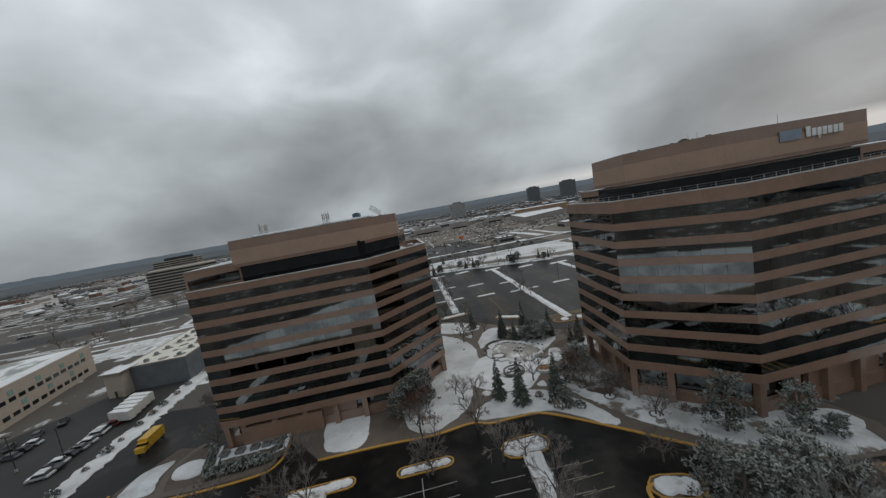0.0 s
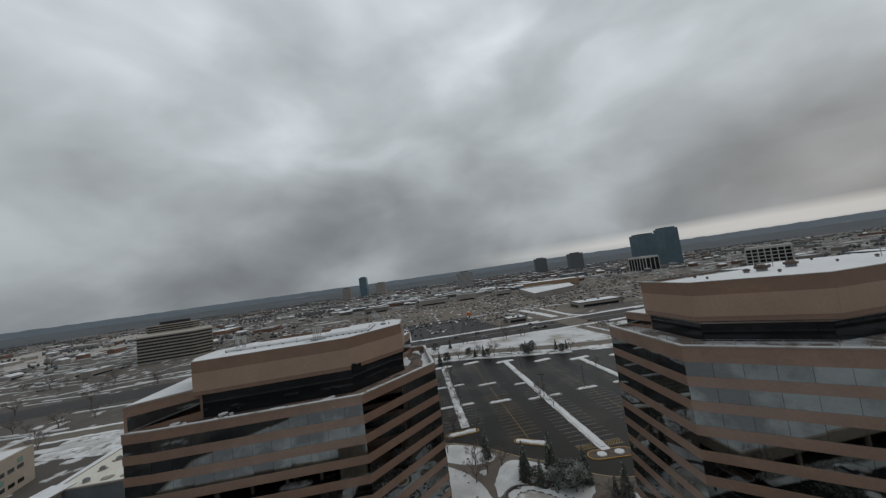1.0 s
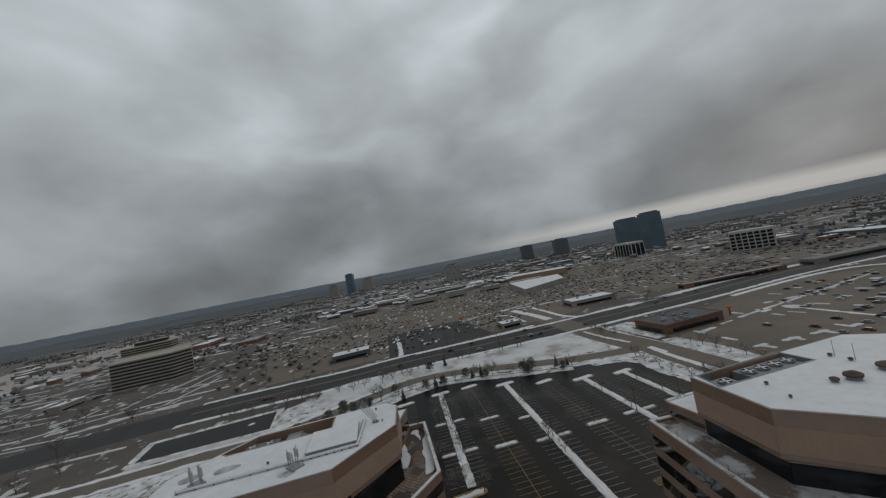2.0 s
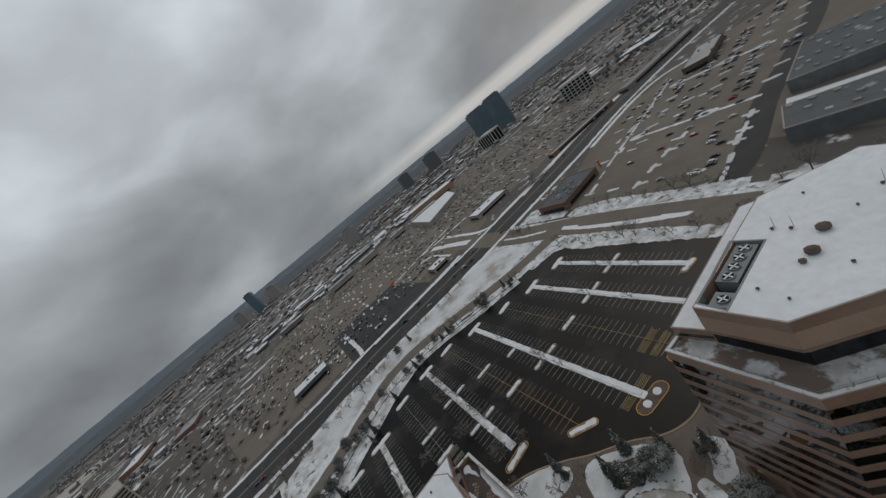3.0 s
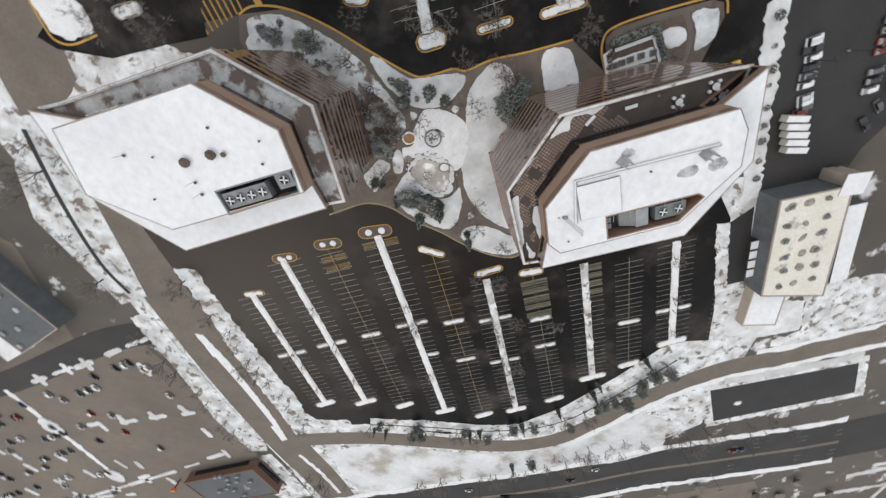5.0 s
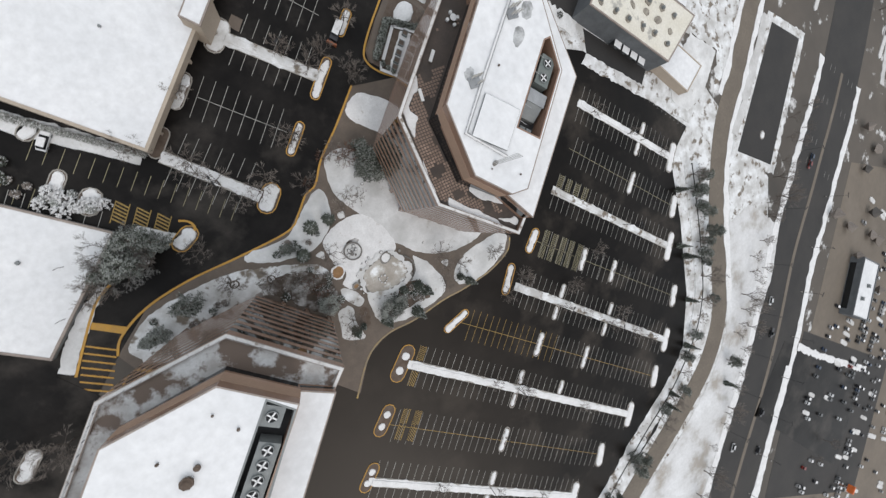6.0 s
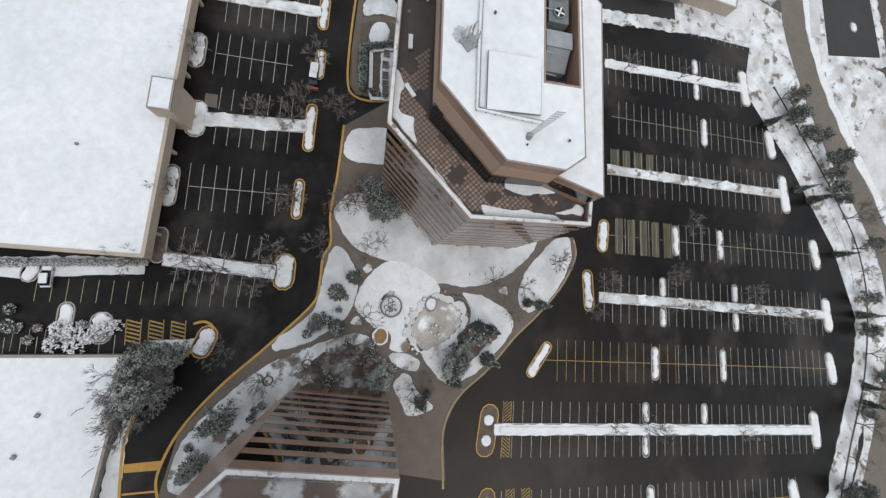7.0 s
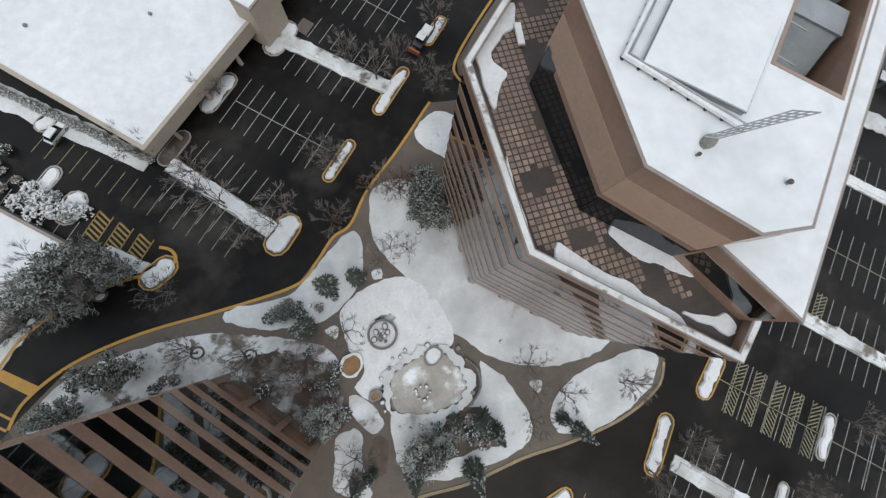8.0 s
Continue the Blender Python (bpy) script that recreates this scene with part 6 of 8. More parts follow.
for a, b, cnt in (((-60, 138), (-104, 179), 5), ((-20, 147), (-60, 187), 3), ((-100, 75), (-136, 106), 3), ((10, 172), (-30, 209), 3), ((20, 190), (-20, 227), 4)):
    row_trees += [lerp(a, b, (k + rng.uniform(.2, .8)) / cnt) for k in range(cnt)]
plant_out(bare, row_trees, rng, 0.7, 1.0)
strip = [(p[0] + rng.uniform(-2, 2), p[1] + rng.uniform(-2, 2)) for p in RING_WALK[::3]] + [(lerp((54, 190), (-20, 254), k / 11)[0] + rng.uniform(-2, 2), lerp((54, 190), (-20, 254), k / 11)[1] + rng.uniform(-2, 2)) for k in range(12)]
hw = offset_line(HW_MED, -25)
strip += [(p[0] + rng.uniform(-4, 4), p[1] + rng.uniform(-4, 4)) for p in hw[2:28]] + [(p[0] + rng.uniform(-3, 3), p[1] + rng.uniform(-3, 3)) for p in offset_line(HW_MED, -33)[3:16]]
strip += [(lerp((64, 229), (-8, 293), k / 12)[0], lerp((64, 229), (-8, 293), k / 12)[1]) for k in range(13)]
strip += [(rng.uniform(-66, -34), rng.uniform(292, 318)) for k in range(7)]
plant_out(bare + big, strip, rng, 0.65, 1.1, 0.1)
plant_out(rimed, [(45.7, 71.0, .8), (45.6, 69.6, .95), (50.6, 72.2, 1.05), (58, 74, .85), (47, 65, .8), (53.4, 72.4, .95), (51.5, 66.5, 1.0), (55, 69.5, 0.8), (-1.4, 109.2, .65), (-4.0, 111.4, .6), (18.5, 91.5, .55)], rng)
plant_out(big, [(-45, 35, 0.7), (-62, 40, 0.8), (86, 100, 1.0), (92, 112, .9), (78, 104, 1)], rng)
spr = [spruce("dark green spruce with a dusting of frost", 8.5, 3.7, 70 + k, frost=0.26 + 0.1 * k) for k in range(3)]
plant_out(spr, [(2.8, 78.0, 1.1), (8.1, 78.4, 1.25), (13.2, 85.0, 1.15), (8.9, 112.2, 1.0), (6.6, 111.9, .6), (-9.2, 107.2, .85), (-13.8, 107.8, 1.1), (-28.6, 111.8, .8), (-10.5, 115.6, 1.2), (-0.6, 113.6, 1.1), (-31.0, 114.6, 0.9), (-15.8, 110.6, 1.0),
                (-76, 226, .9), (-100, 213, .9), (-104, 209, .8), (-133, 152, 1.0), (-131, 146, .8), (-138, 122, .9), (-60, 235, .8), (-54, 237, .7), (-120, 192, .9), (-128, 172, .8), (-140, 226, .9)], rng)
pines = [pine_clump("bushy blue-green pine dusted with frost", 7.0, 6.4, 80 + k) for k in range(3)]
plant_out(pines, [(-12.9, 66.2, 1.1), (-13.4, 62.2, .8), (-14, 70.2, 1.05), (-15.2, 65.6, .85), (-11.4, 68.6, .8), (16.4, 81.4, .55), (-4.6, 110.4, .8), (-152.9, 121, .9), (-150, 126, .75), (-151, 147, 1.0), (-142, 154, .9), (-146, 150, .8), (-142, 178, .7), (-116, 195, .8), (-110, 210, .75), (-145, 215, .9), (-72, 221, .8), (-73, 228, .9), (-78, 226, .7), (56.2, 71.0, .6), (54.8, 89.8, .5), (-150, 137, .9), (-147, 133, .8)], rng)
for c in ((32.1, 84.9), (46.8, 71.2), (23.5, 87.5)):
    ob = thing("tree_ring", "dark ring of soil round a disc of snow under a tree", "tree ring", "rings under the bare trees", at=(*c, 0.25))
    s = Soup()
    s.prism(ragged(ellipse(c, 1.25, 1.15, 0.4, 16), 0.5, 0.1), 0.1, 0.315)
    part("soil", s, [SOIL], ob)
    s = Soup()
    s.prism(ragged(ellipse(c, 0.95, 0.85, 0.4, 16), 0.4, 0.08), 0.2, 0.4, 0, taper=0.1)
    part("snow", s, [SNOW], ob)
tall_pines = [pine_clump("tall open grey-green pine dusted with frost", 10.5, 6.2, 180 + k, 1.15) for k in range(2)]
plant_out(tall_pines, [(42.2, 84.8, .95), (51.0, 89.2, .75), (41.4, 68.0, .85), (44.4, 66.0, 1.0), (47.6, 67.2, .95), (48.6, 70.8, 1.05), (53.0, 71.4, .8)], rng)
frosted = [pine_clump("broad evergreen thick with hoar frost", 5.6, 6.6, 88, 1.5)]
plant_out(frosted, [(12.4, 100.6, .9), (-2.4, 110.4, 1.05), (-6.0, 109.8, .8), (45.0, 68.2, .9), (50.5, 70.8, 1.0)], rng)
hedge = [shrub("clipped evergreen hedge bush heavy with frost", 1.7, 2.3, 93, NEEDLE_FROST, 0.35, "hedge_bush")]
dark_hedge = [shrub("clipped grey-green hedge bush dusted with frost", 1.7, 1.9, 95, NEEDLE, 0.55, "hedge_bush")]
laden = [shrub("shrub bowed under heaped snow", 1.9, 3.0, 96, SNOW, 0.3, "snow_laden_shrub")]
plant_out(laden, [(58.2, 51.6, 1.1), (55.6, 54.4, 1.2), (52.4, 54.0, 1.25), (49.6, 54.8, 1.1), (47.8, 55.6, .9), (55.7, 49.6, 1.1), (53.8, 51.8, 1.2)], rng)
shr = [shrub("low rounded evergreen shrub with bits of snow", 1.3, 2.2, 90, NEEDLE, 0.25), shrub("low twiggy shrub with bits of snow", 1.1, 1.9, 91, TWIG, 0.2)]
spots = [(rng.uniform(6, 20), rng.uniform(79, 83)) for k in range(9)] + [(rng.uniform(9, 15), rng.uniform(92, 104)) for k in range(10)] + [(rng.uniform(36, 56), rng.uniform(85, 91)) for k in range(7)]
spots += [lerp((-18.6, 73), (-16.2, 66), k / 4) for k in range(4)] + [(rng.uniform(-16, -6), rng.uniform(107.5, 112.5)) for k in range(16)] + [(rng.uniform(11, 24), rng.uniform(88.5, 97)) for k in range(8)]
spots += [lerp((-63, 10), (-104, 44), (k + rng.uniform(0, .6)) / 9) for k in range(9)] + [(rng.uniform(58, 64), rng.uniform(20, 55)) for k in range(6)]
plant_out(bare + big, [(108, 160), (100, 176), (94, 190), (88, 196), (82, 206), (104, 168), (98, 158), (74, 209), (110, 182), (97, 198)], rng, .8, 1.2)
plant_out(pines, [(p[0] + rng.uniform(-2, 2), p[1] + rng.uniform(-2, 2), rng.uniform(.6, 1.0)) for p in offset_line(RING_WALK, 1.5)[2::11]], rng)
spots += [lerp((76, 33), (50, 54), k / 9) for k in range(9)]
plant_out(hedge, [(*lerp((72, 19.6), (36, 47.4), k / 30), rng.uniform(.62, .85)) for k in range(31)] + [(55.5, 52.5, 1.1), (53.2, 54, 1.0), (50.6, 55.6, 1.05), (57.4, 50.6, .9), (52.4, 51.4, .8)], rng)
plant_out(shr, spots, rng, 0.6, 1.2)
flat("snow_strip_east", ragged(band([(-60, 8), (-71, 17.4), (-82, 27), (-94, 37), (-106, 47)], 6.0), 1.2, 0.9), 0.25, SNOW_LAWN, "strip of snow with shrubs between car parks", "snow")

# hedge garden beside the second tower
hg = ccw([(-26.6, 39.8), (-27.0, 36.6), (-33.4, 29.1), (-44.6, 17.6), (-47.6, 16.4), (-50.6, 18.4), (-55, 30), (-43, 36.4), (-40, 37.6), (-34, 46.4)])
flat("hedge_garden", hg, 0.2, SOIL, "small kerbed hedge garden with bare soil and snow", "garden")
flat("garden_border", band([(-27.9, 40.6), (-28.2, 37.4), (-34.2, 29.6), (-44.9, 18.4)], 1.5), 0.235, WALK, "brown paved border of the hedge garden", "paving")
flat("garden_path", band(smooth([(-39.8, 23.2), (-43.4, 24.6), (-46.9, 26.7), (-49.6, 30.7), (-50.4, 34)]), 1.5), 0.24, WALK, "curved brown path through the hedge garden", "path")
flat("garden_snow", ragged(ccw(smooth([(-42.6, 22.6), (-46.9, 24.6), (-50.4, 28.0), (-52.4, 23), (-49.4, 19.0), (-46.6, 18.6)], True, 4)), 0.7, 0.3), 0.25, SNOW_THIN, "patch of thin snow at the end of the garden", "snow")
flat("garden_snow_side", ragged(ccw([(-42.6, 35.6), (-36.0, 43.6), (-33.4, 45.6), (-31.4, 43.6), (-33.8, 40.6), (-39.6, 33.8)]), 0.7, 0.25), 0.25, SNOW, "snow between the planters of the garden", "snow")
for a, b, cnt, sc in (((-36.0, 30.9), (-29.2, 39.4), 11, 1.15), ((-37.4, 31.0), (-44.6, 34.2), 8, 1.05), ((-30.4, 41.6), (-32.6, 44.6), 3, .8)):
    plant_out(dark_hedge, [(*lerp(a, b, k / (cnt - 1)), sc * rng.uniform(.9, 1.1)) for k in range(cnt)], rng)
for pts in ([(-37.6, 32.2), (-30.9, 40.6)], [(-30.2, 41.0), (-29.2, 43.0), (-33.4, 46.0)], [(-37.6, 32.2), (-44.6, 35.6)]):
    s = Soup()
    s.prism(band(pts, 0.95), 0.1, 0.62, 0, 1)
    tagged(new("garden_wall", s.mesh("garden_wall", [STONE, SNOW])), "low stone garden wall topped with snow", "wall", "walls of the hedge garden")
for c in ((-40.6, 35.0), (-38.3, 37.4), (-36.4, 39.8), (-34.9, 41.7), (-33.6, 43.4)):
    ob = thing("concrete_planter", "square dark planter box in the hedge garden", "planter", "planters in the hedge garden", at=(*c, 0.2))
    ang_ = 0.86
    ca_, sa_ = math.cos(ang_), math.sin(ang_)
    sq = lambda d: ccw([(c[0] + x * d * ca_ - y * d * sa_, c[1] + x * d * sa_ + y * d * ca_) for x, y in ((-1, -1), (1, -1), (1, 1), (-1, 1))])
    s = Soup()
    s.ring(sq(.85), sq(.68), 0.2, 1.0)
    part("box", s, [UNIT_GREY], ob)
    s = Soup()
    s.prism(sq(.7), 0.2, 0.88)
    part("soil", s, [SOIL], ob)
s = Soup()
for k in range(6):
    f0, f1 = k / 6, (k + 1) / 6
    lo_, hi_ = (ragged(ellipse((-42.5, 29.4), 3.9 * math.cos(f * 1.5), 2.7 * math.cos(f * 1.5), 0.65, 26), 9, 0.25 * (1 - f), 2) for f in (f0, f1))
    zs = [0.2 + 1.25 * math.sin(f * 1.5) for f in (f0, f1)]
    s.add([(x, y, zs[0]) for x, y in lo_] + [(x, y, zs[1]) for x, y in hi_], [(a, (a + 1) % 26, 26 + (a + 1) % 26, 26 + a) for a in range(26)])
    if k == 5:
        s.add([(x, y, zs[1]) for x, y in hi_], [tuple(range(26))])
tagged(new("snow_mound", s.mesh("snow_mound", [SNOW])), "smooth rounded mound of ploughed snow in the garden", "snow")

# fountain, pool and stones
ob = thing("fountain", "round stone fountain basin filled with snow", "fountain", at=(0.2, 89.4, 0.2))
FC = (0.2, 89.4)
DARK_STONE = make_mat("wet_dark_stone", (0.10, 0.092, 0.085), 0.7, second=(0.2, 0.19, 0.18), scale=1.0, fine=6)


def rock(c, r, z0, z1, snowy):
    """An uneven stone with a flat snow cap where snow lies on it."""
    s = Soup()
    o = [(c[0] + math.cos(t) * r * rng.uniform(.75, 1.15), c[1] + math.sin(t) * r * rng.uniform(.75, 1.15)) for t in (j * 0.898 for j in range(7))]
    s.prism(o, z0, z1, 0, taper=r * 0.18)
    if snowy:
        s.prism(inset(o, r * 0.24), z1 - 0.02, z1 + 0.1, 1, taper=r * 0.15)
    return s


s = Soup()
s.ring(ellipse(FC, 2.75, 2.75, 0, 24), ellipse(FC, 2.35, 2.35, 0, 24), 0.1, 0.95)
part("rim", s, [DARK_STONE], ob)
s = Soup()
s.prism(ellipse(FC, 2.35, 2.35, 0, 20), 0.1, 0.72)
part("snow_fill", s, [SNOW_LAWN], ob, "trodden grey snow in the basin")
for k in range(9):
    a_, r_ = k * 2.4, 0.35 + 0.17 * k
    part("rock", rock((FC[0] + math.cos(a_) * r_, FC[1] + math.sin(a_) * r_), rng.uniform(.4, .75), 0.65, rng.uniform(.85, 1.3), k % 3 > 0), [DARK_STONE, SNOW_LAWN], ob)
s = Soup()
s.prism(ragged(ellipse((FC[0] - 0.7, FC[1] - 1.9), 2.2, 1.6, 0.4, 22), 0.4, 0.45), 0.2, 0.294, 0)
part("bare_soil", s, [MULCH], ob, "ragged patch of bare soil beside the basin")
ob = thing("rock_pool", "drained rock-edged pool with slushy ice in the plaza", "pool", at=(-6, 100, 0.2))
POOL = smooth([(1.2, 100.4), (0.2, 96.9), (-3.0, 95.5), (-6.2, 94.6), (-10.3, 95.6), (-12.3, 98.5), (-13.0, 101.7), (-11.3, 104.3), (-6.9, 105.2), (-2.8, 104.9), (0.6, 103.4)], True, 5)
s = Soup()
s.prism(ccw(POOL), 0.2, 0.33)
part("ice", s, [make_mat("slushy_ice", (0.42, 0.395, 0.36), 0.35, second=(0.27, 0.235, 0.195), scale=0.2, fine=1.6, third=(0.7, 0.72, 0.735), third_scale=0.23, third_at=0.53, third_soft=0.12)], ob, "brownish slush on the pool")
s = Soup()
s.ring(ccw(POOL), inset(ccw(POOL), 0.28), 0.1, 0.52)
part("curb", s, [DARK_STONE], ob, "dark wet stone edge")
out = inset(ccw(POOL), -1.5)
s = Soup()
P_ = ccw(smooth(POOL, True, 2))
bank_out, bank_in = [], []
for k, p in enumerate(inset(P_, -0.5)):
    g = noise.noise((p[0] * .55, p[1] * .55, 3)) + 0.6 * noise.noise((p[0] * 1.5, p[1] * 1.5, 8))
    q = Vector(P_[k]) - Vector(p)
    bank_out.append(tuple(Vector(p) - q * (1.4 + 2.0 * g)))
    bank_in.append(tuple(Vector(p) + q * (1.5 + 1.8 * noise.noise((p[1] * .9, p[0] * .9, 5)))))
s.ring(bank_out, bank_in, 0.15, 0.56)
part("snow_bank", s, [SNOW_LAWN], ob, "ragged snow lying on the stone edge")
for k, p in enumerate(out[::2]):
    if rng.random() < .3:
        continue
    p = (p[0] + rng.uniform(-.4, .6), p[1] + rng.uniform(-.5, .5))
    part("rock", rock(p, rng.uniform(.3, .75), 0.1, rng.uniform(.5, .8), rng.random() < .7), [STONE, SNOW], ob)
for k in range(8):
    a_ = k * 0.785 + rng.uniform(-.25, .25)
    r_ = rng.uniform(.9, 1.5)
    part("rock", rock((-4.6 + math.cos(a_) * r_, 101.3 + math.sin(a_) * r_), rng.uniform(.3, .5), 0.2, rng.uniform(.6, .9), True), [STONE, SNOW], ob)
s = Soup()
w_ = smooth([(-13.6, 97.2), (-15.4, 99.8), (-14.9, 103.2), (-12.2, 105.6)], steps=6)
s.prism(ccw(band(w_, 0.35)), 0.1, 0.85)
part("ledge", s, [DARK_STONE], ob, "curved dark stone ledge")
for c, r, lab in (((6.6, 93.4), 2.3, "square raised planter with orange-brown soil"), ((-8.0, 95.4), 2.0, "round raised planter with snow"), ((3.6, 99.6), 1.2, "small raised planter with soil")):
    ob = thing("raised_planter", lab, "planter", "raised planters in the plaza", at=(*c, 0.2))
    s = Soup()
    s.ring(ragged(ellipse(c, r, r * .85, 0.6, 16), 9, 0.25, r), ragged(ellipse(c, r - .45, r * .85 - .45, 0.6, 16), 9, 0.2, r), 0.15, 0.8)
    part("rim", s, [SNOW if r > 2.1 else STONE], ob, "rim under snow" if r > 2.1 else "")
    s = Soup()
    s.prism(ellipse(c, r - .4, r * .85 - .4, 0.6, 12), 0.15, 0.62)
    part("fill", s, [SNOW if "snow" in lab else make_mat("orange_soil", (0.30, 0.17, 0.08), 0.9)], ob)
for c, r in (((-10.4, 72), .5), ((-21, 96), .35), ((-33.6, 108.6), .45), ((-26.4, 99.6), .3), ((16.8, 80.2), .5), ((12, 81.2), .4), ((14.4, 82.8), .4), ((18.6, 82.4), .35), ((-5.4, 108.6), .5), ((33, 83.2), .9), ((49, 70.2), .9)):
    s = Soup()
    s.prism([(c[0] + math.cos(t) * r * rng.uniform(.8, 1.2), c[1] + math.sin(t) * r * rng.uniform(.8, 1.2)) for t in (j * 0.9 for j in range(7))], 0.2, 0.3 + r * 0.8, 0, 1, taper=r * 0.3)
    tagged(new("boulder", s.mesh("boulder", [STONE, SNOW])), "small boulder capped with snow on a lawn", "boulder", "boulders on the lawns")


# ---- vehicles ----
def car(label, paint, kind="car", snow=False):
    """A parked car at the origin, nose along +x."""
    ob = thing("car", label, "car", "parked cars")
    L, W_, h = (4.6, 1.8, 0.72) if kind == "car" else (5.4, 1.95, 0.9)
    s = Soup()
    prof = [(-L / 2, 0.35), (L / 2, 0.35), (L / 2 + .03, 0.6), (L / 2 - 0.25, h + 0.02), (0.9, h + 0.12), (-L / 2 + 0.5, h + 0.14), (-L / 2, h)]
    n = len(prof)
    v = [(x, -W_ / 2, z) for x, z in prof] + [(x, W_ / 2, z) for x, z in prof]
    s.add(v, [(a, (a + 1) % n, n + (a + 1) % n, n + a) for a in range(n)] + [tuple(reversed(range(n))), tuple(range(n, 2 * n))])
    part("body", s, [paint], ob)
    s = Soup()
    c0, c1 = (-1.7, 1.0) if kind == "car" else (-0.3, 1.3)
    zt = 1.42 if kind == "car" else 1.75
    lo, hi = [(c0 - .25, -.82), (c1 + .35, -.82), (c1 + .35, .82), (c0 - .25, .82)], [(c0 + .3, -.66), (c1 - .4, -.66), (c1 - .4, .66), (c0 + .3, .66)]
    s.add([(x, y, h + .1) for x, y in lo] + [(x, y, zt) for x, y in hi], [(0, 1, 5, 4), (1, 2, 6, 5), (2, 3, 7, 6), (3, 0, 4, 7)], 0)
    part("window_band", s, [GLASS_CLEAR], ob, "dark car windows")
    s = Soup()
    s.box(((c0 + c1) / 2 - .05, 0, zt - 0.02), (c1 - c0 - .6, 1.36, 0.1 if not snow else 0.2))
    part("roof", s, [SNOW if snow else paint], ob, "roof under snow" if snow else "")
    if snow:
        s = Soup()
        s.box((1.5, 0, h + .02), (1.2, 1.5, 0.16))
        part("bonnet_snow", s, [SNOW], ob)
    for x in (-L * 0.3, L * 0.31):
        for y in (-W_ / 2 + .08, W_ / 2 - .08):
            s = Soup()
            s.tube([(x, y - .1, 0.32), (x, y + .1, 0.32)], [0.32, 0.32], 10)
            wheel = part("wheel", s, [TYRE], ob)
            s = Soup()
            s.tube([(x, y - .12, 0.32), (x, y + .12, 0.32)], [0.2, 0.2], 8)
            part("rim", s, [STEEL], wheel, "grey metal wheel rim")
    for y in (-.6, .6):
        s = Soup()
        s.box((L / 2 - .02, y, 0.55), (0.08, 0.35, 0.14))
        part("headlight", s, [CAST_WHITE], ob)
    return ob


names = ("black", "dark grey", "silver", "white", "dark red", "navy blue", "brown")
cars = [car("parked %s saloon car on the asphalt" % nm, p) for nm, p in zip(names, CAR_PAINTS)] + [car("parked white car under a cap of snow", CAR_PAINTS[3], "car", True), car("parked dark pickup on the asphalt", CAR_PAINTS[0], "van")]


def park(k, x, y, ang, z=0.1):
    src = cars[k % len(cars)]
    m = Matrix.Translation((x, y, z)) @ Matrix.Rotation(ang, 4, "Z")
    if not src.get("set"):
        src["set"] = 1
        src.matrix_basis = m
    else:
        copy_thing(src, m)


rng = random.Random(11)
east_dir = angle_of((-63, 10), (-106, 45))
for k in range(17):
    f = k / 16
    if k in (0, 1, 2, 6, 12):
        continue
    p = lerp((-72, 4), (-93, 21), f)
    park(rng.randrange(9), p[0] - rng.uniform(-1, 1), p[1] + rng.uniform(-1, 1), east_dir + math.pi / 2 + rng.uniform(-.06, .06), 0.11)
for k in range(12):
    if k % 5 == 3:
        continue
    p = lerp((-82, -14), (-104, 6), k / 11)
    park(rng.randrange(9), p[0], p[1], east_dir + math.pi / 2 + rng.uniform(-.06, .06), 0.11)
    p = lerp((-102, -16), (-113, 12), k / 11)
    if k % 2:
        park(rng.randrange(9), p[0], p[1], east_dir + 0.5, 0.11)
park(7, 51.6, 39.0, angle_of((70, 22), (34, 50)) + math.pi / 2, 0.09)
park(5, -120, 318, 0.9, 0.08)
for k in range(16):
    ln = offset_line(HW_MED, rng.choice((-11.5, -7, -2.5, 8.5, 13)))
    p = ln[rng.randrange(4, len(ln) - 8)]
    q = ln[ln.index(p) + 1]
    park(rng.randrange(9), p[0] + rng.uniform(-3, 3), p[1] + rng.uniform(-3, 3), angle_of(p, q), 0.07)

ob = thing("plough_truck", "snow-covered pickup with an orange plough parked by an island", "truck", at=(-22.2, 31.6, 0.1))
s = Soup()
an = W_ANG
u, v = Vector((math.cos(an), math.sin(an))), Vector((-math.sin(an), math.cos(an)))
base = Vector((-20.9, 30.2))
s.box((base.x, base.y, 0.5), (6.0, 2.1, 0.75), an)
part("body", s, [CAR_PAINTS[0]], ob)
s = Soup()
c = base + u * 0.7
s.box((c.x, c.y, 1.25), (1.9, 1.8, 0.75), an, 0, 1)
part("cab", s, [GLASS_CLEAR, SNOW], ob, "cab with a snow cap")
s = Soup()
c = base - u * 1.6
s.box((c.x, c.y, 1.2), (2.5, 1.9, 0.3), an)
part("bed_snow", s, [SNOW], ob)
s = Soup()
c = base + u * 3.9
s.box((c.x, c.y, 0.15), (0.5, 2.7, 0.95), an)
part("plough", s, [ORANGE], ob, "orange plough blade")
for dx in (-1.9, 1.9):
    for dy in (-.95, .95):
        c = base + u * dx + v * dy
        s = Soup()
        s.tube([(*(c - v * .12), 0.45), (*(c + v * .12), 0.45)], [0.38, 0.38], 10)
        part("wheel", s, [TYRE], ob)

